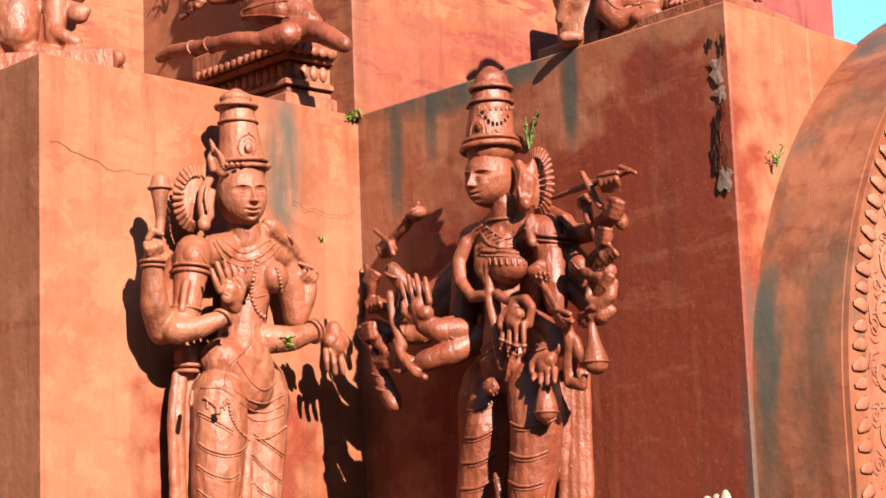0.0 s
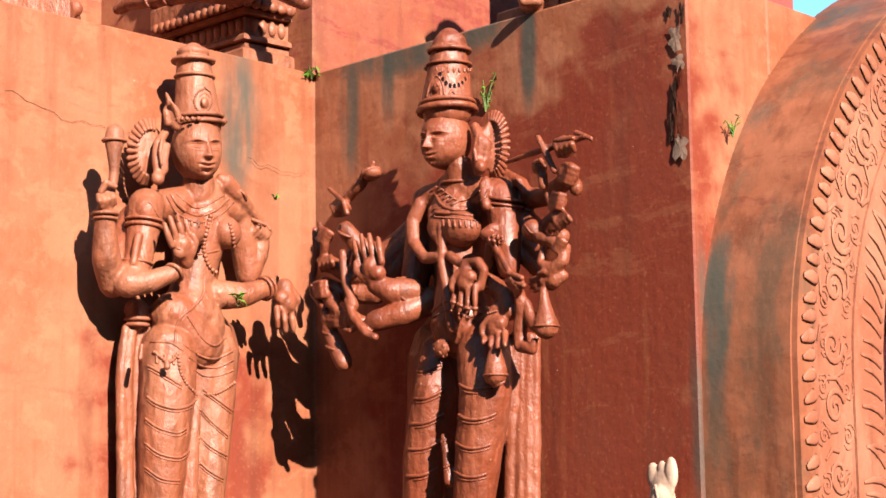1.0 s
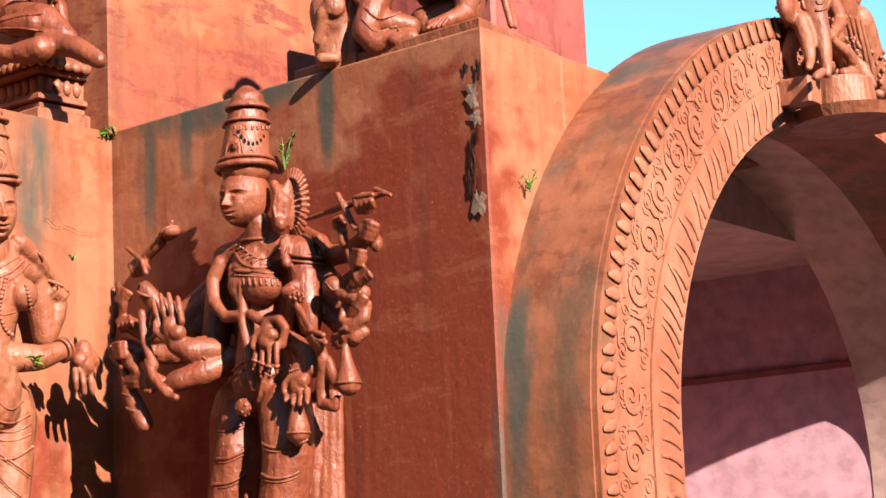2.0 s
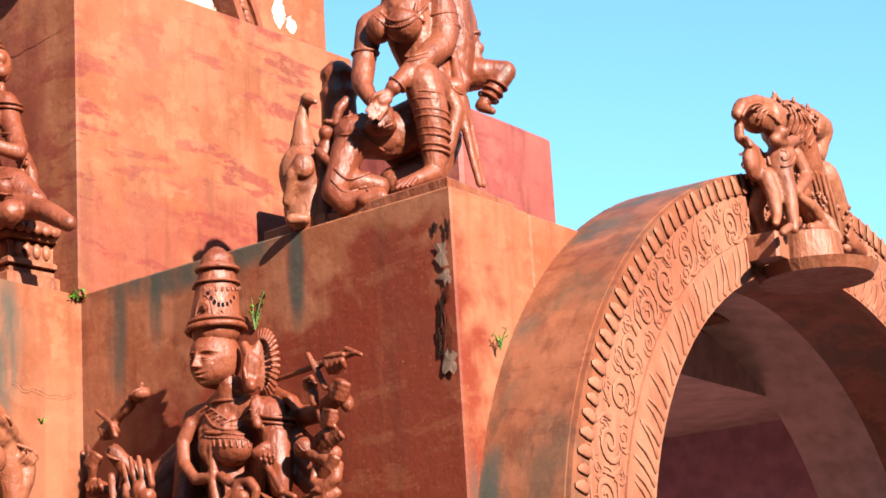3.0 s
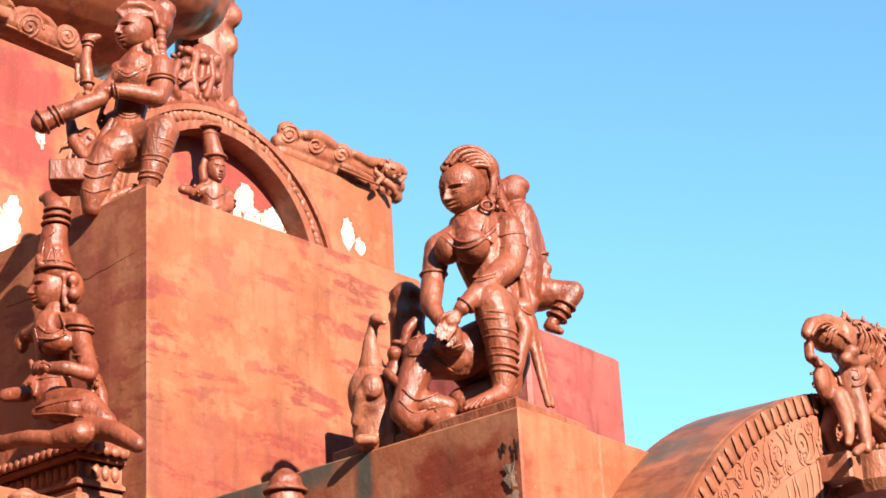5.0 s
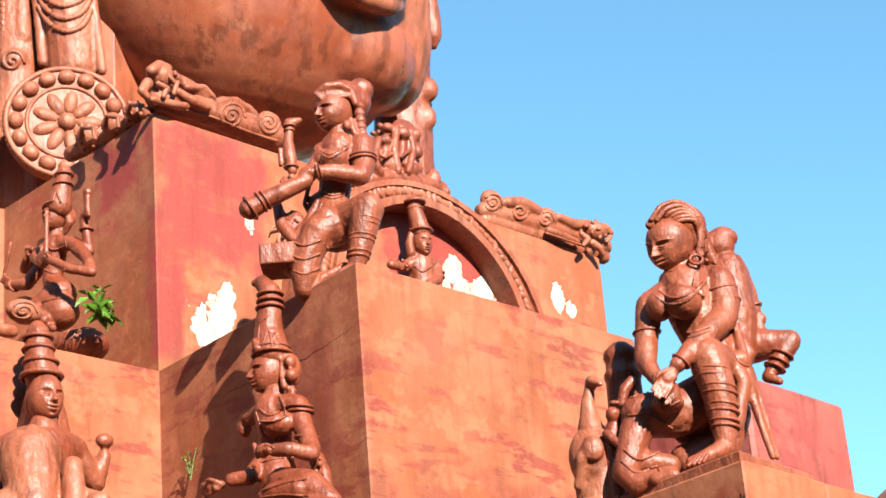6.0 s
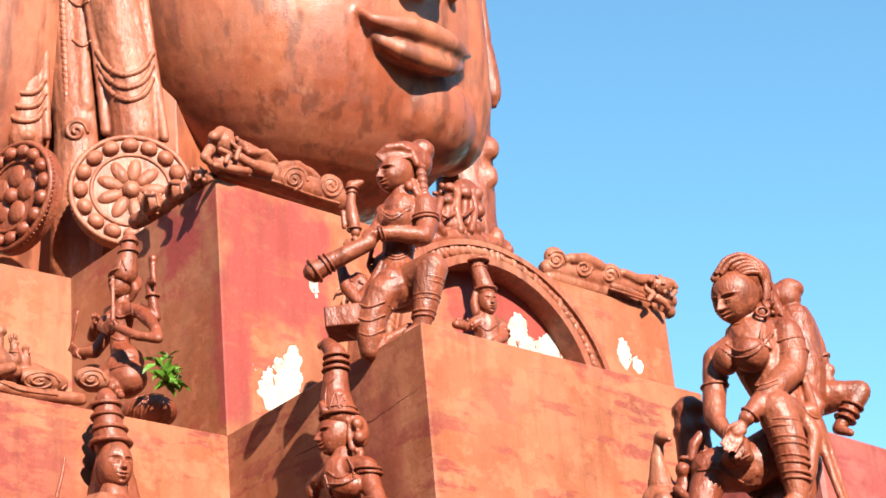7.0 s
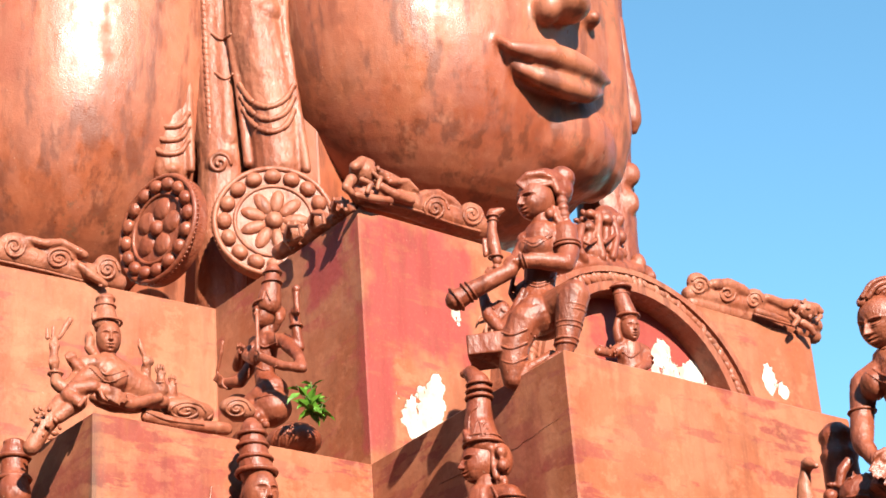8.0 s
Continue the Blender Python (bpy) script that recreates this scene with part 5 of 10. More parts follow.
def kneeling_woman(c):
    c.front, c.crisp = Vector((0.123, 0.932, 0.341)), 0.008
    c.face(1.114, -0.07, 5.347, 0.107, 0.123, 0.125, -50, 24, 10)
    c.ball(1.175, -0.02, 5.448, 0.127, 0.135, 0.113)
    c.ball(1.236, 0.04, 5.383, 0.086, 0.097, 0.108)
    c.limb((1.024, -0.13, 5.423, 0.024), (1.072, -0.14, 5.475, 0.029), (1.148, -0.13, 5.506, 0.032), (1.219, -0.1, 5.481, 0.032), (1.252, -0.08, 5.407, 0.029), (1.239, -0.08, 5.314, 0.024))
    c.drape(0.013, False, (1.042, -0.08, 5.468), (1.095, -0.08, 5.53), (1.172, -0.08, 5.545), (1.244, -0.08, 5.495), (1.273, -0.08, 5.394), (1.275, -0.08, 5.295))
    c.drape(0.013, False, (1.066, -0.08, 5.464), (1.116, -0.08, 5.515), (1.187, -0.08, 5.524), (1.247, -0.08, 5.465), (1.266, -0.08, 5.374), (1.269, -0.08, 5.29))
    c.drape(0.013, False, (1.09, -0.08, 5.46), (1.136, -0.08, 5.499), (1.201, -0.08, 5.502), (1.249, -0.08, 5.436), (1.259, -0.08, 5.354), (1.263, -0.08, 5.284))
    c.drape(0.013, False, (1.114, -0.08, 5.456), (1.156, -0.08, 5.484), (1.216, -0.08, 5.481), (1.252, -0.08, 5.407), (1.252, -0.08, 5.334), (1.258, -0.08, 5.279))
    c.drape(0.013, False, (1.138, -0.08, 5.452), (1.177, -0.08, 5.468), (1.23, -0.08, 5.46), (1.255, -0.08, 5.377), (1.245, -0.08, 5.314), (1.252, -0.08, 5.273))
    c.drape(0.013, False, (1.162, -0.08, 5.448), (1.197, -0.08, 5.453), (1.244, -0.08, 5.439), (1.258, -0.08, 5.348), (1.237, -0.08, 5.294), (1.246, -0.08, 5.268))
    c.ball(1.223, -0.08, 5.251, 0.04, 0.035, 0.048)
    c.ring(1.218, -0.12, 5.235, 0.029, 0.008, 0, 70)
    c.limb((1.282, 0, 5.34, 0.035), (1.316, 0.02, 5.266, 0.035), (1.335, 0.04, 5.209, 0.032))
    c.limb((1.234, -0.04, 5.21, 0.021), (1.298, 0, 5.206, 0.024), (1.348, 0.04, 5.174, 0.024))
    c.limb((1.141, -0.04, 5.248, 0.059), (1.131, -0.03, 5.184, 0.069))
    c.ring(1.133, -0.03, 5.201, 0.069, 0.007, 0, 0)
    c.limb((1.163, 0, 5.143, 0.133), (1.194, 0, 4.998, 0.122), (1.243, 0.02, 4.862, 0.114), (1.281, 0.04, 4.727, 0.132))
    c.ball(1.151, 0.1, 4.518, 0.137, 0.105, 0.131)
    c.limb((0.992, 0, 5.075, 0.064), (1.131, 0, 5.144, 0.08), (1.315, 0, 5.165, 0.08))
    c.ball(1.128, -0.15, 5.016, 0.086, 0.086, 0.081)
    c.ball(1.022, -0.1, 5.024, 0.063, 0.074, 0.074)
    c.drape(0.007, False, (1.009, -0.2, 5.069), (1.071, -0.2, 5.022), (1.151, -0.2, 5.035), (1.225, -0.2, 5.102))
    c.drape(0.006, True, (0.989, -0.2, 5.047), (1.056, -0.2, 4.994), (1.148, -0.2, 5.007), (1.239, -0.2, 5.087))
    c.drape(0.007, False, (1.189, -0.2, 5.112), (1.178, -0.2, 5.051), (1.218, -0.2, 5.021))
    c.limb((1.214, -0.1, 5.169, 0.019), (1.201, -0.12, 5.104, 0.021), (1.218, -0.12, 5.053, 0.018))
    c.drape(0.008, False, (1.059, -0.2, 4.872), (1.135, -0.2, 4.846), (1.22, -0.2, 4.865))
    c.drape(0.005, True, (1.063, -0.2, 4.85), (1.133, -0.2, 4.824), (1.218, -0.2, 4.843))
    c.limb((1.317, -0.02, 5.151, 0.083), (1.33, -0.05, 5.03, 0.074), (1.314, -0.08, 4.946, 0.066), (1.156, -0.2, 4.79, 0.052), (1.052, -0.27, 4.671, 0.038))
    c.ring(1.326, -0.04, 5.034, 0.077, 0.011, -8, 0)
    c.ring(1.324, -0.04, 5.011, 0.074, 0.008, -8, 0)
    c.ring(1.317, -0.03, 5.095, 0.082, 0.008, -8, 0)
    c.ring(1.07, -0.26, 4.69, 0.043, 0.008, 45, 0)
    c.limb((0.986, 0, 5.064, 0.066), (0.949, -0.03, 4.885, 0.055), (0.93, -0.08, 4.756, 0.049), (0.967, -0.16, 4.638, 0.033))
    c.ring(0.958, -0.02, 4.93, 0.061, 0.008, 0, 0)
    c.limb((1.036, -0.26, 4.657, 0.028), (0.997, -0.28, 4.602, 0.032))
    c.limb((1, -0.28, 4.631, 0.024), (1.023, -0.28, 4.611, 0.024))
    c.limb((1.016, -0.285, 4.573, 0.012), (0.992, -0.301, 4.535, 0.011), (0.972, -0.315, 4.504, 0.008))
    c.limb((1, -0.285, 4.587, 0.012), (0.969, -0.301, 4.542, 0.011), (0.943, -0.315, 4.506, 0.008))
    c.limb((0.983, -0.285, 4.601, 0.012), (0.951, -0.301, 4.557, 0.011), (0.926, -0.315, 4.522, 0.008))
    c.limb((0.967, -0.285, 4.614, 0.012), (0.938, -0.301, 4.578, 0.011), (0.916, -0.315, 4.548, 0.008))
    c.limb((1.002, -0.29, 4.645, 0.014), (0.959, -0.31, 4.625, 0.012), (0.944, -0.31, 4.602, 0.009))
    c.limb((0.957, -0.22, 4.642, 0.024), (0.968, -0.24, 4.585, 0.028))
    c.limb((0.95, -0.24, 4.601, 0.021), (0.975, -0.24, 4.609, 0.021))
    c.limb((0.996, -0.245, 4.585, 0.01), (1.007, -0.261, 4.543, 0.01), (1.014, -0.275, 4.508, 0.007))
    c.limb((0.978, -0.245, 4.579, 0.01), (0.989, -0.261, 4.529, 0.01), (0.997, -0.275, 4.489, 0.007))
    c.limb((0.96, -0.245, 4.574, 0.01), (0.969, -0.261, 4.525, 0.01), (0.976, -0.275, 4.486, 0.007))
    c.limb((0.942, -0.245, 4.568, 0.01), (0.947, -0.261, 4.527, 0.01), (0.952, -0.275, 4.494, 0.007))
    c.limb((0.977, -0.25, 4.621, 0.013), (1.003, -0.27, 4.591, 0.011), (1.008, -0.27, 4.567, 0.008))
    c.ball(0.996, -0.22, 4.551, 0.061, 0.056, 0.076)
    c.ball(0.992, -0.2, 4.515, 0.076, 0.066, 0.041)
    c.drape(0.006, False, (0.934, -0.3, 4.495), (0.978, -0.3, 4.471), (1.035, -0.3, 4.49))
    c.limb((1.307, 0.04, 4.712, 0.111), (1.2, -0.18, 4.73, 0.09))
    c.limb((1.197, -0.2, 4.717, 0.09), (1.225, -0.2, 4.564, 0.082), (1.231, -0.2, 4.403, 0.064), (1.228, -0.2, 4.312, 0.053))
    c.limb((1.227, -0.2, 4.291, 0.048), (1.135, -0.26, 4.24, 0.035), (1.052, -0.3, 4.205, 0.027))
    c.ring(1.212, -0.2, 4.651, 0.08, 0.009, 8, 0)
    c.ring(1.214, -0.2, 4.619, 0.079, 0.009, 8, 0)
    c.ring(1.225, -0.2, 4.569, 0.079, 0.009, 8, 0)
    c.ring(1.228, -0.2, 4.537, 0.077, 0.009, 8, 0)
    c.ring(1.231, -0.2, 4.483, 0.071, 0.009, 8, 0)
    c.ring(1.233, -0.2, 4.451, 0.069, 0.009, 8, 0)
    c.ring(1.234, -0.2, 4.408, 0.064, 0.009, 8, 0)
    c.ring(1.234, -0.2, 4.381, 0.061, 0.009, 8, 0)
    c.line((1.071, -0.32, 4.214, 0.01), (1.031, -0.34, 4.179, 0.01))
    c.line((1.089, -0.32, 4.218, 0.01), (1.054, -0.34, 4.183, 0.01))
    c.line((1.107, -0.32, 4.223, 0.01), (1.077, -0.34, 4.187, 0.01))
    c.line((1.125, -0.32, 4.227, 0.01), (1.1, -0.34, 4.191, 0.01))
    c.limb((1.271, 0.02, 4.637, 0.121), (1.044, -0.05, 4.514, 0.114), (0.886, -0.08, 4.511, 0.103))
    c.limb((1.294, 0.06, 4.539, 0.105), (1.25, 0.04, 4.371, 0.088), (1.064, 0.04, 4.325, 0.073))
    c.limb((0.871, -0.08, 4.485, 0.082), (0.772, -0.14, 4.23, 0.061), (0.815, -0.18, 4.159, 0.055), (0.965, -0.22, 4.182, 0.04))
    c.limb((0.981, -0.1, 4.259, 0.051), (0.843, -0.1, 4.292, 0.061))
    c.limb((0.898, -0.24, 4.155, 0.035), (0.971, -0.27, 4.161, 0.03))
    c.ring(0.926, -0.22, 4.168, 0.043, 0.008, 70, 0)
    c.drape(0.007, False, (0.758, -0.2, 4.265), (0.817, -0.2, 4.21), (0.907, -0.2, 4.227))
    c.drape(0.007, False, (0.774, -0.2, 4.317), (0.834, -0.2, 4.267), (0.937, -0.2, 4.294))
    c.drape(0.007, False, (0.829, -0.2, 4.555), (0.907, -0.2, 4.573), (0.989, -0.2, 4.467))
    c.drape(0.007, False, (0.81, -0.2, 4.475), (0.899, -0.2, 4.471), (0.996, -0.2, 4.397))
    c.ball(1.352, -0.08, 4.732, 0.06, 0.047, 0.052)
    c.limb((1.329, -0.1, 4.698, 0.036), (1.361, -0.1, 4.62, 0.036), (1.31, -0.1, 4.459, 0.039), (1.282, -0.1, 4.379, 0.028))
    c.limb((1.379, -0.08, 4.681, 0.026), (1.403, -0.08, 4.488, 0.021), (1.444, -0.08, 4.265, 0.015))
    c.limb((1.399, -0.06, 4.692, 0.023), (1.432, -0.06, 4.493, 0.018), (1.467, -0.06, 4.265, 0.013))
    c.drape(0.005, False, (1.317, -0.2, 4.723), (1.344, -0.2, 4.678), (1.378, -0.2, 4.66))
    c.limb((1.372, -0.02, 4.926, 0.021), (1.377, -0.06, 4.799, 0.024), (1.392, -0.08, 4.708, 0.021))
    c.ball(1.362, 0.12, 5.388, 0.082, 0.082, 0.082)
    c.ball(1.39, 0.12, 5.428, 0.074, 0.071, 0.055)
    c.limb((1.393, 0.12, 5.269, 0.092), (1.396, 0.1, 5.028, 0.102), (1.362, 0.1, 4.83, 0.107))
    c.limb((1.427, 0.14, 5.258, 0.068), (1.466, 0.15, 5.131, 0.054), (1.486, 0.15, 5.058, 0.043))
    c.limb((1.489, 0.15, 5.029, 0.027), (1.504, 0.15, 4.962, 0.035))
    c.ball(1.509, 0.15, 5.013, 0.04, 0.032, 0.038)
    c.ring(1.485, 0.15, 5.072, 0.049, 0.008, -20, 0)
    c.limb((1.379, 0.18, 4.887, 0.091), (1.524, 0.15, 4.884, 0.075), (1.635, 0.12, 4.882, 0.056), (1.566, 0.1, 4.776, 0.045), (1.505, 0.1, 4.705, 0.032))
    c.limb((1.507, 0.08, 4.692, 0.026), (1.548, 0.05, 4.663, 0.021))
    c.ring(1.59, 0.1, 4.808, 0.048, 0.008, 30, 0)
    c.ring(1.566, 0.1, 4.776, 0.048, 0.008, 30, 0)
    c.ring(1.544, 0.1, 4.748, 0.048, 0.008, 30, 0)
    c.limb((1.378, 0.02, 4.885, 0.037), (1.418, 0.02, 4.798, 0.037), (1.384, 0, 4.737, 0.026))
    c.curls(1.299, 0.02, 5.261, 0.043, 0.038, 0.059, 18, 0.013)

def stone_bird(c):
    c.ball(0.647, -0.02, 4.358, 0.109, 0.093, 0.155)
    c.limb((0.66, 0, 4.154, 0.093), (0.693, 0, 4.315, 0.093), (0.688, 0, 4.451, 0.068))
    c.limb((0.623, 0, 4.263, 0.072), (0.619, 0, 4.155, 0.062))
    c.limb((0.652, -0.02, 4.5, 0.062), (0.65, -0.04, 4.603, 0.036), (0.663, -0.05, 4.682, 0.026), (0.68, -0.06, 4.711, 0.034))
    c.limb((0.678, -0.08, 4.704, 0.026), (0.711, -0.12, 4.678, 0.013))
    c.ball(0.646, -0.12, 4.373, 0.051, 0.031, 0.061)
    c.limb((0.581, -0.1, 4.128, 0.025), (0.642, -0.1, 4.126, 0.025))
    c.limb((0.567, -0.05, 4.222, 0.023), (0.595, -0.1, 4.34, 0.031), (0.637, -0.1, 4.42, 0.021))

def attendant_figurine(c):
    c.limb((0.737, 0, 4.132, 0.041), (0.735, 0, 4.266, 0.041), (0.733, 0, 4.4, 0.041), (0.758, 0, 4.495, 0.036))
    c.ball(0.756, -0.02, 4.534, 0.039, 0.039, 0.041)
    c.ball(0.763, 0, 4.596, 0.023, 0.023, 0.016)
    c.limb((0.713, -0.05, 4.439, 0.021), (0.77, -0.1, 4.354, 0.02), (0.797, -0.12, 4.401, 0.015))
    c.limb((0.801, 0, 4.589, 0.021), (0.823, 0, 4.658, 0.026), (0.859, 0, 4.698, 0.023))
    c.ball(0.781, -0.05, 4.276, 0.041, 0.041, 0.051)

def horn_player(c):
    c.front, c.crisp = Vector((-0.045, 0.906, 0.422)), 0.008
    c.face(-0.499, -0.03, 6.958, 0.103, 0.116, 0.122, -46, 10, 6)
    c.ball(-0.45, 0.02, 7.073, 0.13, 0.123, 0.097)
    c.ball(-0.375, 0.05, 7.058, 0.091, 0.097, 0.117)
    c.ball(-0.344, 0.05, 7.121, 0.078, 0.078, 0.072)
    c.limb((-0.59, -0.12, 7.037, 0.012), (-0.529, -0.11, 7.09, 0.016), (-0.44, -0.08, 7.107, 0.019), (-0.367, -0.03, 7.082, 0.021), (-0.35, 0, 6.993, 0.019))
    c.limb((-0.581, -0.12, 7.025, 0.012), (-0.514, -0.11, 7.071, 0.016), (-0.428, -0.08, 7.088, 0.019), (-0.363, -0.03, 7.056, 0.021), (-0.358, 0, 6.973, 0.019))
    c.limb((-0.572, -0.12, 7.014, 0.012), (-0.499, -0.11, 7.051, 0.016), (-0.417, -0.08, 7.068, 0.019), (-0.358, -0.03, 7.03, 0.021), (-0.366, 0, 6.952, 0.019))
    c.limb((-0.563, -0.12, 7.002, 0.012), (-0.484, -0.11, 7.031, 0.016), (-0.405, -0.08, 7.049, 0.019), (-0.354, -0.03, 7.004, 0.021), (-0.374, 0, 6.931, 0.019))
    c.limb((-0.554, -0.12, 6.99, 0.012), (-0.47, -0.11, 7.011, 0.016), (-0.393, -0.08, 7.03, 0.019), (-0.349, -0.03, 6.978, 0.021), (-0.382, 0, 6.91, 0.019))
    c.ball(-0.355, -0.04, 6.974, 0.035, 0.032, 0.029)
    c.ball(-0.353, -0.04, 6.93, 0.035, 0.032, 0.029)
    c.ball(-0.352, -0.04, 6.886, 0.035, 0.032, 0.029)
    c.ball(-0.35, -0.04, 6.843, 0.035, 0.032, 0.029)
    c.ball(-0.348, -0.04, 6.8, 0.035, 0.032, 0.029)
    c.ball(-0.347, -0.04, 6.757, 0.035, 0.032, 0.029)
    c.limb((-0.405, -0.06, 6.889, 0.019), (-0.391, -0.06, 6.809, 0.019), (-0.364, -0.05, 6.747, 0.019))
    c.ball(-0.426, -0.08, 6.845, 0.026, 0.022, 0.035)
    c.limb((-0.584, -0.11, 7.042, 0.019), (-0.529, -0.12, 7.078, 0.026), (-0.452, -0.11, 7.086, 0.026), (-0.391, -0.08, 7.058, 0.026), (-0.372, -0.07, 6.982, 0.022))
    c.limb((-0.474, -0.02, 6.859, 0.055), (-0.486, -0.02, 6.781, 0.064))
    c.ring(-0.482, -0.02, 6.795, 0.061, 0.006, 0, 0)
    c.limb((-0.485, 0, 6.73, 0.115), (-0.51, 0, 6.555, 0.095), (-0.53, 0, 6.435, 0.089), (-0.543, 0, 6.297, 0.132))
    c.limb((-0.587, -0.02, 6.721, 0.051), (-0.496, 0, 6.749, 0.07), (-0.367, 0, 6.753, 0.064))
    c.ball(-0.507, -0.15, 6.6, 0.079, 0.082, 0.069)
    c.ball(-0.574, -0.08, 6.641, 0.048, 0.057, 0.063)
    c.drape(0.006, False, (-0.576, -0.2, 6.639), (-0.521, -0.2, 6.612), (-0.436, -0.2, 6.663))
    c.drape(0.006, True, (-0.583, -0.2, 6.626), (-0.522, -0.2, 6.591), (-0.424, -0.2, 6.644))
    c.drape(0.007, False, (-0.595, -0.15, 6.414), (-0.525, -0.15, 6.386), (-0.445, -0.15, 6.405))
    c.drape(0.006, True, (-0.596, -0.15, 6.394), (-0.526, -0.15, 6.365), (-0.446, -0.15, 6.385))
    c.limb((-0.354, -0.02, 6.742, 0.073), (-0.349, -0.06, 6.591, 0.067), (-0.371, -0.1, 6.511, 0.057), (-0.499, -0.16, 6.517, 0.047), (-0.616, -0.2, 6.511, 0.034))
    c.ring(-0.353, -0.05, 6.632, 0.073, 0.01, 0, 0)
    c.ring(-0.352, -0.05, 6.653, 0.073, 0.008, 0, 0)
    c.ring(-0.603, -0.2, 6.509, 0.041, 0.008, 80, 0)
    c.ring(-0.584, -0.2, 6.508, 0.041, 0.006, 80, 0)
    c.ball(-0.665, -0.21, 6.504, 0.037, 0.032, 0.037)
    c.limb((-0.672, -0.224, 6.463, 0.009), (-0.684, -0.235, 6.477, 0.01), (-0.698, -0.222, 6.504, 0.009))
    c.limb((-0.659, -0.224, 6.474, 0.009), (-0.67, -0.235, 6.487, 0.01), (-0.685, -0.222, 6.514, 0.009))
    c.limb((-0.646, -0.224, 6.484, 0.009), (-0.657, -0.235, 6.497, 0.01), (-0.671, -0.222, 6.524, 0.009))
    c.limb((-0.632, -0.224, 6.494, 0.009), (-0.644, -0.235, 6.508, 0.01), (-0.658, -0.222, 6.535, 0.009))
    c.limb((-0.588, -0.03, 6.687, 0.045), (-0.654, -0.1, 6.541, 0.041), (-0.73, -0.16, 6.451, 0.041))
    c.limb((-0.709, -0.18, 6.456, 0.02), (-0.749, -0.2, 6.459, 0.024))
    c.limb((-0.729, -0.2, 6.466, 0.018), (-0.735, -0.2, 6.442, 0.018))
    c.limb((-0.759, -0.205, 6.433, 0.009), (-0.785, -0.212, 6.437, 0.008), (-0.807, -0.205, 6.447, 0.006))
    c.limb((-0.755, -0.205, 6.45, 0.009), (-0.786, -0.212, 6.456, 0.008), (-0.812, -0.205, 6.467, 0.006))
    c.limb((-0.752, -0.205, 6.466, 0.009), (-0.781, -0.212, 6.472, 0.008), (-0.806, -0.205, 6.483, 0.006))
    c.limb((-0.748, -0.205, 6.483, 0.009), (-0.772, -0.212, 6.487, 0.008), (-0.793, -0.205, 6.497, 0.006))
    c.limb((-0.717, -0.21, 6.464, 0.011), (-0.735, -0.23, 6.481, 0.009), (-0.755, -0.23, 6.485, 0.007))
    c.limb((-0.739, -0.22, 6.521, 0.028), (-0.747, -0.22, 6.599, 0.038), (-0.753, -0.22, 6.704, 0.028), (-0.741, -0.22, 6.802, 0.025))
    c.limb((-0.741, -0.22, 6.809, 0.035), (-0.708, -0.22, 6.82, 0.025), (-0.683, -0.22, 6.827, 0.016))
    c.ring(-0.742, -0.22, 6.795, 0.032, 0.008, 0, 0)
    c.ring(-0.743, -0.22, 6.767, 0.028, 0.006, 0, 0)
    c.limb((-0.8, -0.22, 6.657, 0.013), (-0.799, -0.22, 6.562, 0.016))
    c.ring(-0.744, -0.22, 6.543, 0.037, 0.007, 0, 0)
    c.limb((-0.669, -0.2, 6.461, 0.044), (-0.796, -0.22, 6.396, 0.05), (-0.892, -0.22, 6.358, 0.053), (-0.956, -0.22, 6.324, 0.059), (-0.981, -0.22, 6.313, 0.065))
    c.ring(-0.895, -0.22, 6.358, 0.056, 0.007, 60, 0)
    c.ring(-0.92, -0.22, 6.347, 0.059, 0.007, 60, 0)
    c.ring(-0.978, -0.22, 6.316, 0.068, 0.009, 60, 0)
    c.ball(-0.517, 0, 6.259, 0.164, 0.132, 0.145)
    c.limb((-0.463, -0.05, 6.249, 0.119), (-0.339, -0.2, 6.268, 0.093))
    c.limb((-0.339, -0.2, 6.268, 0.093), (-0.374, -0.2, 6.123, 0.08), (-0.401, -0.2, 6.004, 0.064), (-0.426, -0.2, 5.92, 0.046))
    c.ring(-0.357, -0.2, 6.189, 0.079, 0.009, 6, 0)
    c.ring(-0.362, -0.2, 6.162, 0.076, 0.009, 6, 0)
    c.ring(-0.379, -0.2, 6.096, 0.07, 0.009, 6, 0)
    c.ring(-0.384, -0.2, 6.07, 0.066, 0.009, 6, 0)
    c.ring(-0.401, -0.2, 6.004, 0.06, 0.009, 6, 0)
    c.ring(-0.409, -0.2, 5.978, 0.057, 0.009, 6, 0)
    c.limb((-0.426, -0.2, 5.92, 0.04), (-0.505, -0.24, 5.879, 0.027))
    c.limb((-0.52, -0.06, 6.233, 0.113), (-0.619, -0.12, 6.183, 0.099), (-0.683, -0.12, 6.054, 0.087), (-0.71, -0.12, 5.922, 0.074), (-0.72, -0.12, 5.85, 0.055))
    c.ball(-0.57, -0.12, 6.26, 0.075, 0.069, 0.069)
    c.drape(0.008, False, (-0.747, -0.2, 6.094), (-0.693, -0.2, 6.075), (-0.611, -0.2, 6.1))
    c.drape(0.008, False, (-0.752, -0.2, 6.014), (-0.698, -0.2, 5.995), (-0.616, -0.2, 6.02))
    c.drape(0.008, False, (-0.757, -0.2, 5.928), (-0.703, -0.2, 5.909), (-0.622, -0.2, 5.934))
    c.limb((-0.847, -0.06, 6.405, 0.028), (-0.819, -0.08, 6.255, 0.038), (-0.753, -0.1, 6.158, 0.037), (-0.679, -0.1, 6.246, 0.031), (-0.614, -0.1, 6.377, 0.019))
    c.ball(-0.758, -0.06, 6.251, 0.069, 0.044, 0.1)
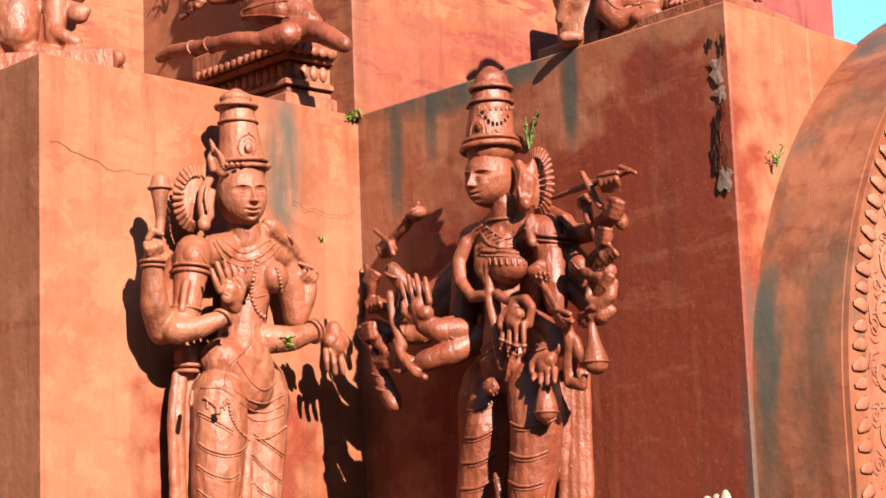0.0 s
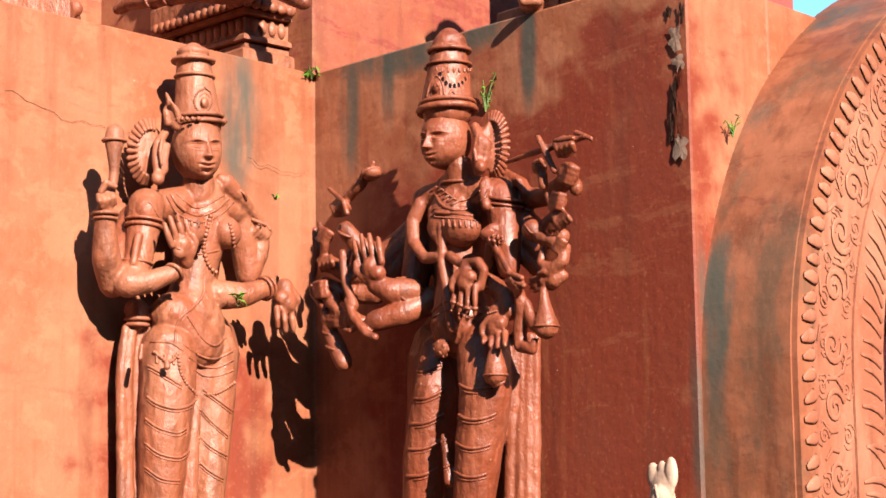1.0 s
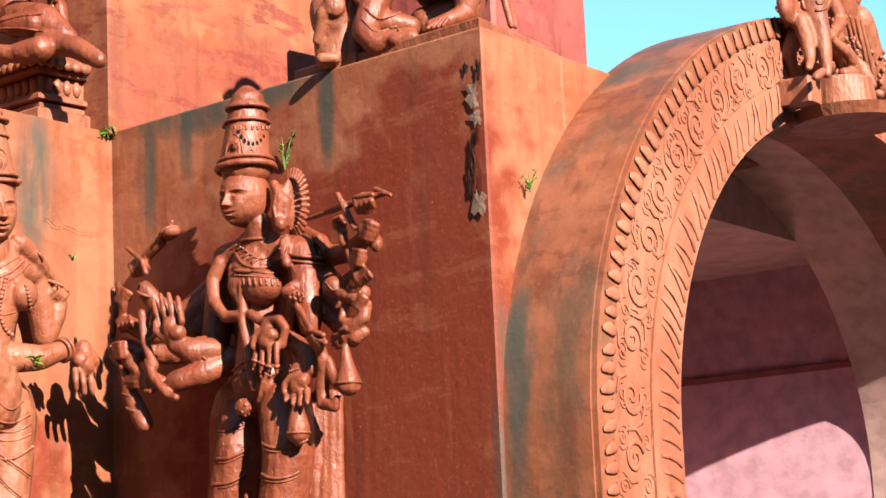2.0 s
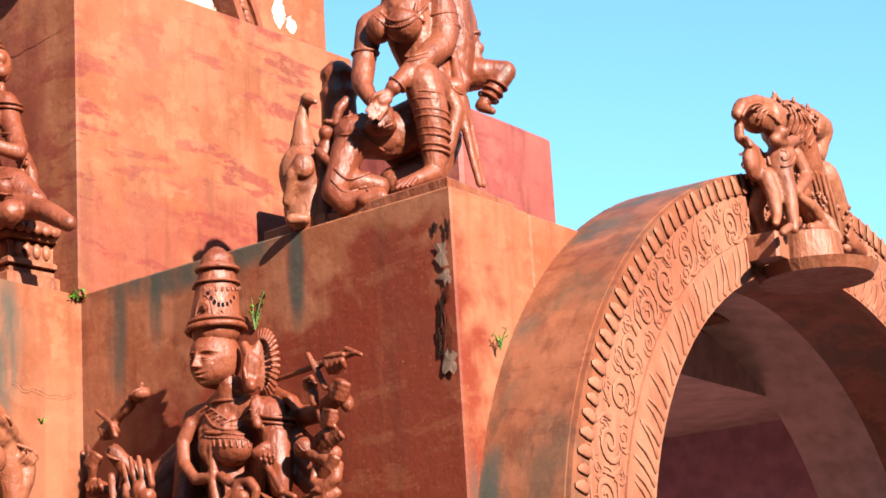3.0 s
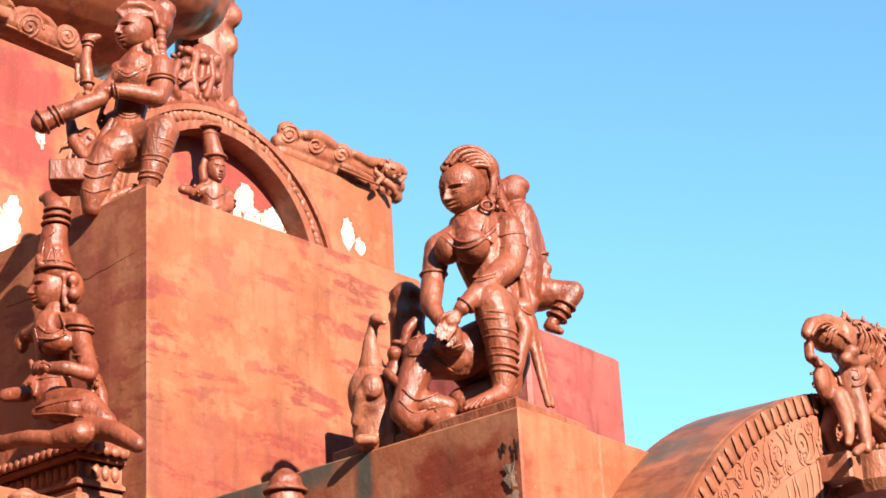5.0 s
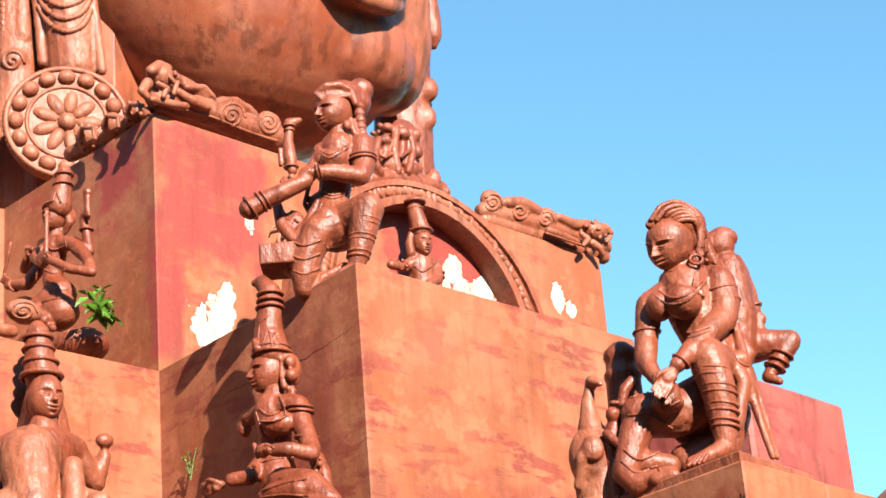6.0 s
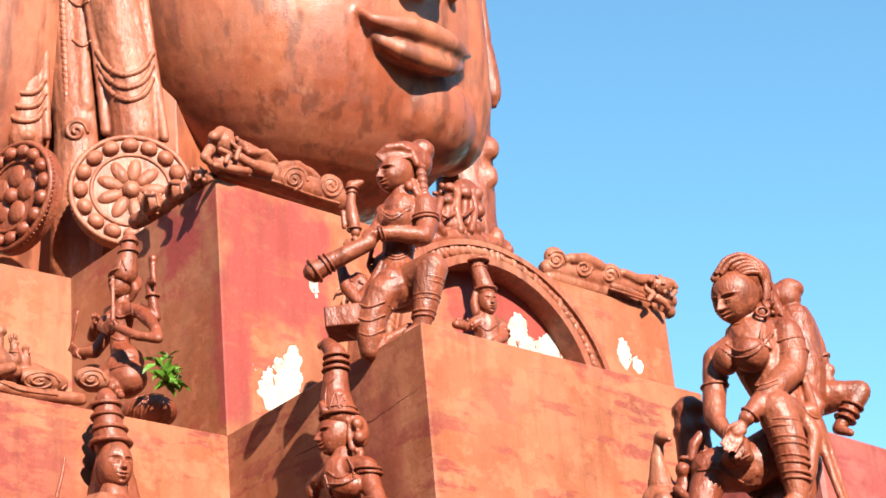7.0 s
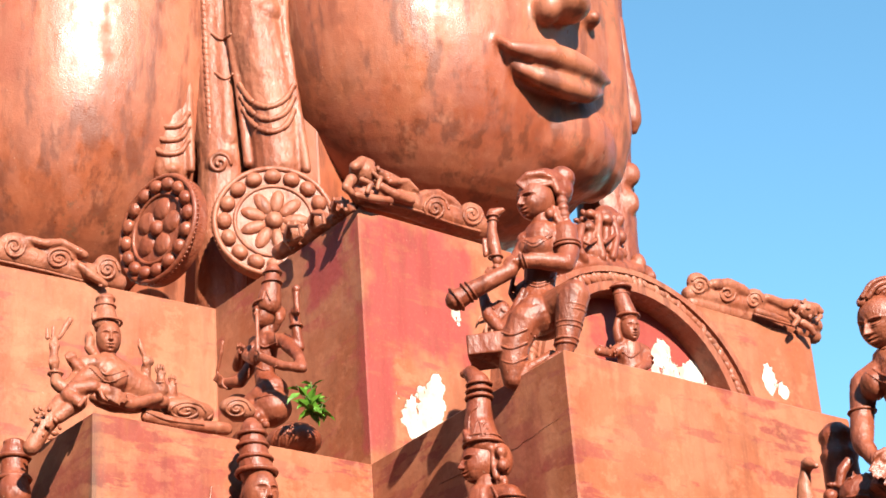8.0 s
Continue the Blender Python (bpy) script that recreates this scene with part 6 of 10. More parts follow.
    c.curls(-0.764, -0.06, 6.259, 0.063, 0.044, 0.088, 24, 0.014)
    c.curls(-0.616, -0.14, 6.099, 0.049, 0.037, 0.049, 18, 0.012)
    c.ball(-0.593, -0.12, 6.106, 0.05, 0.043, 0.043)
    c.limb((-0.492, -0.1, 5.969, 0.031), (-0.605, -0.12, 5.912, 0.028), (-0.671, -0.12, 5.852, 0.025))
    c.limb((-0.854, -0.02, 6.08, 0.05), (-0.732, -0.03, 5.996, 0.068))
    c.slab(-0.848, -0.05, 6.06, 0.1, 0.125, 0.062)
    c.ball(-0.584, 0.02, 6.414, 0.095, 0.07, 0.082)
    c.limb((-0.664, -0.02, 6.509, 0.013), (-0.696, -0.02, 6.408, 0.013), (-0.668, -0.02, 6.349, 0.013))

def seated_deity(c):
    c.front, c.crisp = Vector((-0.754, 0.574, 0.32)), 0.008
    c.face(-0.533, -0.2, 5.371, 0.099, 0.111, 0.12, -14.3, 4, 3)
    c.limb((-0.508, -0.2, 5.465, 0.099), (-0.527, -0.2, 5.587, 0.081), (-0.516, -0.2, 5.719, 0.066))
    c.limb((-0.511, -0.2, 5.744, 0.06), (-0.5, -0.2, 5.819, 0.061))
    c.limb((-0.52, -0.2, 5.845, 0.055), (-0.569, -0.2, 5.901, 0.043), (-0.603, -0.22, 5.907, 0.024))
    c.ring(-0.511, -0.2, 5.731, 0.07, 0.01, 0, 0)
    c.ring(-0.505, -0.2, 5.768, 0.067, 0.01, 0, 0)
    c.ring(-0.5, -0.2, 5.805, 0.067, 0.009, 0, 0)
    c.ring(-0.508, -0.2, 5.462, 0.105, 0.01, 0, 0)
    c.ring(-0.513, -0.2, 5.495, 0.099, 0.007, 0, 0)
    c.limb((-0.508, -0.3, 5.478, 0.024), (-0.527, -0.3, 5.532, 0.012))
    c.drape(0.007, False, (-0.247, -0.3, 5.451), (-0.27, -0.3, 5.49), (-0.316, -0.3, 5.516), (-0.358, -0.3, 5.518), (-0.377, -0.3, 5.499), (-0.366, -0.3, 5.472), (-0.337, -0.3, 5.452), (-0.308, -0.3, 5.447), (-0.293, -0.3, 5.457), (-0.297, -0.3, 5.472), (-0.312, -0.3, 5.484), (-0.326, -0.3, 5.487), (-0.332, -0.3, 5.482))
    c.drape(0.007, False, (-0.498, -0.3, 5.504), (-0.468, -0.3, 5.609), (-0.399, -0.3, 5.632))
    c.drape(0.007, False, (-0.459, -0.3, 5.479), (-0.4, -0.3, 5.55), (-0.371, -0.3, 5.452))
    c.ball(-0.427, -0.14, 5.364, 0.045, 0.06, 0.095)
    c.limb((-0.426, -0.2, 5.408, 0.018), (-0.436, -0.2, 5.336, 0.018), (-0.418, -0.2, 5.255, 0.018))
    c.ball(-0.384, -0.18, 5.387, 0.03, 0.036, 0.036)
    c.ball(-0.376, -0.18, 5.309, 0.03, 0.036, 0.036)
    c.limb((-0.431, -0.16, 5.273, 0.024), (-0.403, -0.16, 5.227, 0.021))
    c.limb((-0.505, -0.2, 5.255, 0.054), (-0.525, -0.2, 5.198, 0.065))
    c.limb((-0.535, -0.2, 5.16, 0.101), (-0.517, -0.2, 5.014, 0.088), (-0.528, -0.2, 4.909, 0.085), (-0.5, -0.2, 4.764, 0.111))
    c.limb((-0.752, -0.2, 5.18, 0.042), (-0.535, -0.2, 5.169, 0.071), (-0.366, -0.16, 5.141, 0.059))
    c.ball(-0.421, -0.28, 5.035, 0.082, 0.07, 0.064)
    c.ball(-0.387, -0.24, 5.039, 0.058, 0.058, 0.064)
    c.ball(-0.783, -0.2, 5.144, 0.039, 0.039, 0.06)
    c.drape(0.007, False, (-0.483, -0.32, 5.131), (-0.396, -0.32, 5.069), (-0.254, -0.32, 5.066))
    c.drape(0.007, False, (-0.512, -0.32, 5.12), (-0.474, -0.32, 5.011), (-0.445, -0.32, 4.972))
    c.drape(0.007, True, (-0.483, -0.32, 5.063), (-0.349, -0.32, 5.025), (-0.255, -0.32, 5.023))
    c.drape(0.009, True, (-0.327, -0.3, 5.152), (-0.289, -0.3, 5.086), (-0.29, -0.3, 5.043))
    c.drape(0.007, False, (-0.511, -0.3, 4.853), (-0.396, -0.3, 4.835), (-0.246, -0.3, 4.801))
    c.drape(0.007, False, (-0.617, -0.3, 5.11), (-0.637, -0.3, 5.047))
    c.drape(0.006, False, (-0.588, -0.3, 5.114), (-0.603, -0.3, 5.05))
    c.limb((-0.366, -0.16, 5.135, 0.062), (-0.308, -0.17, 4.994, 0.055), (-0.216, -0.2, 4.854, 0.049), (-0.166, -0.24, 4.806, 0.043), (-0.205, -0.36, 4.821, 0.04), (-0.273, -0.4, 4.832, 0.031))
    c.ring(-0.338, -0.16, 5.096, 0.065, 0.009, 8, 0)
    c.ring(-0.277, -0.18, 4.934, 0.058, 0.009, 8, 0)
    c.ring(-0.347, -0.16, 5.124, 0.068, 0.008, 8, 0)
    c.ball(-0.345, -0.41, 4.85, 0.04, 0.034, 0.04)
    c.limb((-0.359, -0.427, 4.823, 0.01), (-0.348, -0.439, 4.841, 0.011), (-0.376, -0.424, 4.876, 0.01))
    c.limb((-0.33, -0.427, 4.819, 0.01), (-0.32, -0.439, 4.836, 0.011), (-0.347, -0.424, 4.871, 0.01))
    c.limb((-0.302, -0.427, 4.814, 0.01), (-0.291, -0.439, 4.832, 0.011), (-0.319, -0.424, 4.866, 0.01))
    c.limb((-0.273, -0.427, 4.81, 0.01), (-0.263, -0.439, 4.827, 0.011), (-0.29, -0.424, 4.862, 0.01))
    c.line((-0.247, -0.42, 4.834, 0.011), (-0.29, -0.43, 4.861, 0.011))
    c.line((-0.407, -0.42, 4.895, 0.014), (-0.379, -0.42, 4.827, 0.014))
    c.limb((-0.579, -0.22, 4.904, 0.053), (-0.536, -0.36, 4.77, 0.043), (-0.61, -0.42, 4.767, 0.035))
    c.limb((-0.706, -0.42, 4.77, 0.025), (-0.763, -0.44, 4.766, 0.029))
    c.limb((-0.736, -0.44, 4.779, 0.022), (-0.722, -0.44, 4.748, 0.022))
    c.limb((-0.754, -0.445, 4.732, 0.011), (-0.783, -0.452, 4.731, 0.01), (-0.826, -0.445, 4.737, 0.008))
    c.limb((-0.763, -0.445, 4.754, 0.011), (-0.802, -0.452, 4.754, 0.01), (-0.852, -0.445, 4.76, 0.008))
    c.limb((-0.773, -0.445, 4.776, 0.011), (-0.811, -0.452, 4.776, 0.01), (-0.86, -0.445, 4.783, 0.008))
    c.limb((-0.782, -0.445, 4.798, 0.011), (-0.813, -0.452, 4.798, 0.01), (-0.856, -0.445, 4.804, 0.008))
    c.limb((-0.702, -0.45, 4.78, 0.013), (-0.736, -0.47, 4.799, 0.011), (-0.776, -0.47, 4.801, 0.008))
    c.line((-0.868, -0.44, 4.72, 0.015), (-0.818, -0.44, 4.725, 0.012))
    c.ball(-0.498, -0.36, 4.821, 0.014, 0.014, 0.014)
    c.limb((-0.358, -0.28, 4.684, 0.098), (-0.125, -0.3, 4.622, 0.085), (-0.011, -0.26, 4.512, 0.062))
    c.limb((-0.142, -0.34, 4.59, 0.076), (-0.294, -0.4, 4.618, 0.048), (-0.351, -0.42, 4.612, 0.028))
    c.drape(0.007, False, (-0.351, -0.42, 4.641), (-0.175, -0.42, 4.626), (0.006, -0.42, 4.597))
    c.drape(0.007, False, (-0.37, -0.42, 4.61), (-0.175, -0.42, 4.568), (0.027, -0.42, 4.5))
    c.limb((-0.281, -0.12, 4.828, 0.041), (-0.228, -0.12, 4.738, 0.037), (-0.211, -0.12, 4.644, 0.034))
    c.curls(-0.239, -0.14, 4.738, 0.04, 0.035, 0.075, 22, 0.012)
    c.limb((-0.076, -0.34, 4.486, 0.061), (0.117, -0.3, 4.428, 0.055), (0.286, -0.3, 4.325, 0.043))
    c.limb((-0.301, -0.5, 4.458, 0.042), (-0.557, -0.52, 4.481, 0.037), (-0.836, -0.53, 4.517, 0.035), (-0.936, -0.53, 4.504, 0.029))
    c.limb((-0.022, -0.4, 4.435, 0.066), (-0.17, -0.46, 4.427, 0.05), (-0.301, -0.5, 4.458, 0.042))
    c.ring(-0.509, -0.52, 4.476, 0.04, 0.007, 80, 0)
    c.ring(-0.653, -0.52, 4.492, 0.04, 0.007, 80, 0)

def flute_player(c):
    c.front, c.crisp = Vector((-0.769, 0.507, 0.389)), 0.008
    c.face(1.287, -0.44, 6.911, 0.07, 0.08, 0.098, 17.4, 6, 0)
    c.limb((1.341, -0.44, 6.958, 0.077), (1.358, -0.43, 7.07, 0.06), (1.36, -0.42, 7.157, 0.046))
    c.ball(1.361, -0.42, 7.18, 0.056, 0.056, 0.014)
    c.ball(1.363, -0.42, 7.202, 0.046, 0.046, 0.018)
    c.ring(1.316, -0.44, 6.961, 0.084, 0.009, -8, 0)
    c.ring(1.366, -0.43, 7.09, 0.06, 0.007, 0, 0)
    c.ring(1.361, -0.42, 7.164, 0.056, 0.007, 0, 0)
    c.drape(0.007, False, (1.359, -0.5, 6.969), (1.4, -0.5, 7.013), (1.447, -0.5, 6.933))
    c.limb((1.35, -0.38, 6.93, 0.021), (1.358, -0.38, 6.857, 0.024), (1.317, -0.38, 6.812, 0.021))
    c.ball(1.343, -0.36, 6.906, 0.028, 0.035, 0.056)
    c.limb((1.277, -0.42, 6.827, 0.042), (1.261, -0.42, 6.772, 0.052))
    c.limb((1.271, -0.42, 6.708, 0.077), (1.252, -0.42, 6.609, 0.063), (1.234, -0.42, 6.51, 0.062), (1.317, -0.42, 6.383, 0.103))
    c.limb((1.119, -0.42, 6.79, 0.035), (1.273, -0.42, 6.745, 0.056), (1.43, -0.4, 6.68, 0.041))
    c.limb((1.448, -0.4, 6.666, 0.045), (1.641, -0.44, 6.493, 0.037), (1.716, -0.47, 6.379, 0.033), (1.617, -0.54, 6.416, 0.03), (1.433, -0.57, 6.539, 0.027))
    c.ring(1.503, -0.41, 6.605, 0.045, 0.008, 30, 0)
    c.limb((1.417, -0.55, 6.541, 0.018), (1.382, -0.57, 6.564, 0.022))
    c.limb((1.415, -0.57, 6.556, 0.016), (1.402, -0.57, 6.541, 0.016))
    c.limb((1.367, -0.575, 6.549, 0.008), (1.341, -0.582, 6.565, 0.007), (1.301, -0.575, 6.588, 0.006))
    c.limb((1.376, -0.575, 6.56, 0.008), (1.345, -0.582, 6.58, 0.007), (1.299, -0.575, 6.606, 0.006))
    c.limb((1.386, -0.575, 6.571, 0.008), (1.357, -0.582, 6.59, 0.007), (1.313, -0.575, 6.615, 0.006))
    c.limb((1.396, -0.575, 6.582, 0.008), (1.375, -0.582, 6.596, 0.007), (1.337, -0.575, 6.618, 0.006))
    c.limb((1.452, -0.58, 6.542, 0.01), (1.454, -0.6, 6.562, 0.008), (1.423, -0.6, 6.58, 0.006))
    c.limb((1.174, -0.44, 6.741, 0.035), (1.161, -0.5, 6.665, 0.031), (1.354, -0.56, 6.542, 0.027))
    c.ball(1.357, -0.56, 6.607, 0.027, 0.023, 0.027)
    c.limb((1.338, -0.57, 6.596, 0.007), (1.35, -0.577, 6.607, 0.007), (1.337, -0.568, 6.631, 0.007))
    c.limb((1.36, -0.57, 6.588, 0.007), (1.372, -0.577, 6.598, 0.007), (1.36, -0.568, 6.623, 0.007))
    c.limb((1.382, -0.57, 6.579, 0.007), (1.394, -0.577, 6.59, 0.007), (1.382, -0.568, 6.614, 0.007))
    c.limb((1.404, -0.57, 6.571, 0.007), (1.416, -0.577, 6.581, 0.007), (1.404, -0.568, 6.606, 0.007))
    c.limb((1.389, -0.56, 6.844, 0.016), (1.402, -0.57, 6.67, 0.015), (1.395, -0.57, 6.524, 0.015))
    c.drape(0.007, False, (1.268, -0.5, 6.715), (1.367, -0.5, 6.646), (1.505, -0.5, 6.622))
    c.drape(0.006, True, (1.279, -0.5, 6.545), (1.371, -0.5, 6.488), (1.496, -0.5, 6.47))
    c.drape(0.006, True, (1.479, -0.5, 6.708), (1.505, -0.5, 6.622), (1.514, -0.5, 6.559))
    c.limb((1.328, -0.34, 6.748, 0.038), (1.539, -0.36, 6.605, 0.034), (1.54, -0.38, 6.731, 0.031), (1.522, -0.38, 6.83, 0.031))
    c.ring(1.541, -0.38, 6.739, 0.038, 0.008, 0, 0)
    c.ball(1.55, -0.39, 6.831, 0.031, 0.026, 0.031)
    c.limb((1.528, -0.401, 6.819, 0.008), (1.541, -0.409, 6.831, 0.008), (1.528, -0.399, 6.859, 0.007))
    c.limb((1.552, -0.401, 6.809, 0.008), (1.565, -0.409, 6.821, 0.008), (1.552, -0.399, 6.849, 0.007))
    c.limb((1.576, -0.401, 6.799, 0.008), (1.59, -0.409, 6.811, 0.008), (1.576, -0.399, 6.839, 0.007))
    c.limb((1.601, -0.401, 6.79, 0.008), (1.614, -0.409, 6.801, 0.008), (1.6, -0.399, 6.829, 0.007))
    c.limb((1.59, -0.4, 6.828, 0.014), (1.583, -0.4, 6.922, 0.021), (1.586, -0.4, 6.966, 0.024))
    c.ball(1.586, -0.4, 6.966, 0.031, 0.028, 0.028)
    c.limb((1.069, -0.38, 6.794, 0.035), (0.928, -0.42, 6.693, 0.035), (1.007, -0.46, 6.724, 0.025))
    c.limb((0.999, -0.45, 6.74, 0.015), (1.042, -0.47, 6.753, 0.018))
    c.limb((1.053, -0.47, 6.734, 0.014), (1.022, -0.47, 6.749, 0.014))
    c.limb((1.019, -0.475, 6.769, 0.007), (1.034, -0.482, 6.781, 0.006), (1.027, -0.475, 6.802, 0.005))
    c.limb((1.041, -0.475, 6.758, 0.007), (1.059, -0.482, 6.773, 0.006), (1.054, -0.475, 6.796, 0.005))
    c.limb((1.062, -0.475, 6.748, 0.007), (1.082, -0.482, 6.761, 0.006), (1.078, -0.475, 6.783, 0.005))
    c.limb((1.084, -0.475, 6.737, 0.007), (1.104, -0.482, 6.747, 0.006), (1.1, -0.475, 6.765, 0.005))
    c.limb((1.073, -0.48, 6.714, 0.008), (1.136, -0.5, 6.704, 0.007), (1.14, -0.5, 6.718, 0.005))
    c.limb((1.094, -0.4, 6.673, 0.042), (1.02, -0.46, 6.552, 0.039), (0.866, -0.5, 6.586, 0.032))
    c.ball(0.843, -0.51, 6.631, 0.032, 0.027, 0.032)
    c.limb((0.869, -0.521, 6.59, 0.008), (0.853, -0.529, 6.603, 0.009), (0.806, -0.519, 6.633, 0.008))
    c.limb((0.882, -0.521, 6.598, 0.008), (0.867, -0.529, 6.611, 0.009), (0.82, -0.519, 6.641, 0.008))
    c.limb((0.896, -0.521, 6.606, 0.008), (0.881, -0.529, 6.619, 0.009), (0.834, -0.519, 6.649, 0.008))
    c.limb((0.909, -0.521, 6.614, 0.008), (0.894, -0.529, 6.627, 0.009), (0.848, -0.519, 6.657, 0.008))
    c.limb((0.848, -0.52, 6.665, 0.012), (0.892, -0.52, 6.764, 0.014), (0.922, -0.52, 6.845, 0.016))
    c.ring(0.916, -0.49, 6.569, 0.035, 0.008, 80, 0)
    c.ball(1.341, -0.44, 6.259, 0.13, 0.116, 0.113)
    c.limb((1.303, -0.46, 6.38, 0.075), (1.202, -0.52, 6.309, 0.062), (1.346, -0.55, 6.186, 0.041))
    c.limb((1.205, -0.5, 6.238, 0.031), (1.383, -0.52, 6.128, 0.027))
    c.drape(0.007, False, (1.342, -0.56, 6.302), (1.528, -0.56, 6.257), (1.718, -0.56, 6.166))
    c.ball(1.499, -0.4, 6.001, 0.174, 0.161, 0.107)
    c.drape(0.008, False, (1.469, -0.55, 5.921), (1.523, -0.55, 6.016), (1.609, -0.55, 6.029))
    c.drape(0.008, False, (1.553, -0.55, 5.893), (1.589, -0.55, 5.993), (1.645, -0.55, 6.016))
    c.drape(0.008, False, (1.636, -0.55, 5.864), (1.654, -0.55, 5.97), (1.68, -0.55, 6.004))
    c.drape(0.008, False, (1.718, -0.55, 5.836), (1.719, -0.55, 5.948), (1.716, -0.55, 5.991))
    c.drape(0.008, False, (1.799, -0.55, 5.809), (1.783, -0.55, 5.926), (1.751, -0.55, 5.979))
    c.drape(0.008, False, (1.879, -0.55, 5.782), (1.846, -0.55, 5.903), (1.786, -0.55, 5.967))
    c.drape(0.008, False, (1.958, -0.55, 5.755), (1.909, -0.55, 5.882), (1.82, -0.55, 5.954))
    c.limb((0.885, -0.4, 6.438, 0.092), (1.014, -0.4, 6.377, 0.077))
    c.drape(0.008, False, (1.177, -0.52, 6.311), (1.146, -0.52, 6.363), (1.08, -0.52, 6.405), (1.012, -0.52, 6.418), (0.975, -0.52, 6.4), (0.982, -0.52, 6.362), (1.024, -0.52, 6.325), (1.077, -0.52, 6.306), (1.114, -0.52, 6.311), (1.122, -0.52, 6.333), (1.101, -0.52, 6.36), (1.067, -0.52, 6.378), (1.038, -0.52, 6.381), (1.027, -0.52, 6.37), (1.035, -0.52, 6.354), (1.052, -0.52, 6.343), (1.067, -0.52, 6.341))

def reclining_deity(c):
    c.front, c.crisp = Vector((0.434, 0.812, 0.391)), 0.008
    c.face(0.195, 0.2, 6.411, 0.071, 0.08, 0.109, -17.7, 6, 0)
    c.limb((0.19, 0.22, 6.51, 0.078), (0.188, 0.23, 6.592, 0.062), (0.188, 0.23, 6.642, 0.055))
    c.ball(0.191, 0.23, 6.668, 0.062, 0.062, 0.016)
    c.ball(0.195, 0.23, 6.686, 0.046, 0.046, 0.016)
    c.ring(0.192, 0.21, 6.514, 0.081, 0.008, 0, 0)
    c.ring(0.188, 0.23, 6.62, 0.058, 0.007, 0, 0)
    c.limb((0.111, 0.22, 6.522, 0.016), (0.104, 0.22, 6.57, 0.01))
    c.limb((0.106, 0.25, 6.413, 0.026), (0.1, 0.25, 6.356, 0.029), (0.129, 0.25, 6.32, 0.029))
    c.ball(0.11, 0.27, 6.408, 0.029, 0.026, 0.064)
    c.limb((0.195, 0.2, 6.307, 0.045), (0.188, 0.2, 6.263, 0.058))
    c.limb((0.189, 0.2, 6.187, 0.102), (0.368, 0.2, 6.131, 0.096), (0.586, 0.2, 6.095, 0.071), (0.808, 0.2, 6.058, 0.065))
    c.limb((0.047, 0.2, 6.215, 0.057), (0.188, 0.2, 6.25, 0.07), (0.325, 0.2, 6.227, 0.045))
    c.ball(0.032, 0.1, 6.106, 0.069, 0.063, 0.069)
    c.ball(0.204, 0.12, 6.132, 0.063, 0.057, 0.063)
    c.drape(0.007, False, (0.066, 0.1, 6.181), (0.136, 0.1, 6.14), (0.242, 0.1, 6.187))
    c.drape(0.007, True, (0.031, 0.1, 6.16), (0.137, 0.1, 6.099), (0.264, 0.1, 6.164))
    c.limb((0.047, 0.2, 6.208, 0.044), (-0.082, 0.16, 6.032, 0.041), (-0.134, 0.18, 6.064, 0.034), (-0.132, 0.2, 6.133, 0.028))
    c.ball(-0.14, 0.2, 6.206, 0.035, 0.029, 0.035)
    c.limb((-0.171, 0.187, 6.174, 0.009), (-0.176, 0.177, 6.19, 0.009), (-0.171, 0.189, 6.218, 0.008))
    c.limb((-0.155, 0.187, 6.177, 0.009), (-0.16, 0.177, 6.193, 0.009), (-0.154, 0.189, 6.221, 0.008))
    c.limb((-0.138, 0.187, 6.181, 0.009), (-0.143, 0.177, 6.196, 0.009), (-0.138, 0.189, 6.225, 0.008))
    c.limb((-0.121, 0.187, 6.184, 0.009), (-0.127, 0.177, 6.2, 0.009), (-0.121, 0.189, 6.228, 0.008))
    c.ball(-0.132, 0.22, 6.311, 0.032, 0.027, 0.032)
    c.limb((-0.16, 0.208, 6.282, 0.008), (-0.165, 0.199, 6.296, 0.008), (-0.16, 0.21, 6.322, 0.008))
    c.limb((-0.145, 0.208, 6.285, 0.008), (-0.15, 0.199, 6.299, 0.009), (-0.145, 0.21, 6.325, 0.008))
    c.limb((-0.13, 0.208, 6.288, 0.008), (-0.135, 0.199, 6.302, 0.009), (-0.13, 0.21, 6.328, 0.008))
    c.limb((-0.115, 0.208, 6.291, 0.008), (-0.12, 0.199, 6.306, 0.009), (-0.115, 0.21, 6.332, 0.008))
    c.limb((-0.14, 0.2, 6.172, 0.028), (-0.133, 0.22, 6.353, 0.022))
    c.line((-0.174, 0.22, 6.351, 0.013), (-0.176, 0.22, 6.406, 0.009))
    c.line((-0.14, 0.22, 6.365, 0.013), (-0.138, 0.22, 6.421, 0.01))
    c.limb((-0.105, 0.22, 6.365, 0.013), (-0.058, 0.22, 6.451, 0.019), (-0.037, 0.22, 6.491, 0.019))
    c.ball(-0.057, 0.16, 6.234, 0.038, 0.032, 0.038)
    c.limb((-0.082, 0.146, 6.193, 0.009), (-0.095, 0.135, 6.208, 0.01), (-0.097, 0.148, 6.235, 0.009))
    c.limb((-0.065, 0.146, 6.203, 0.009), (-0.078, 0.135, 6.217, 0.01), (-0.08, 0.148, 6.245, 0.009))
    c.limb((-0.048, 0.146, 6.212, 0.009), (-0.061, 0.135, 6.227, 0.01), (-0.063, 0.148, 6.255, 0.009))
    c.limb((-0.031, 0.146, 6.222, 0.009), (-0.044, 0.135, 6.236, 0.01), (-0.046, 0.148, 6.264, 0.009))
    c.limb((-0.015, 0.16, 6.181, 0.038), (-0.05, 0.16, 6.208, 0.031))
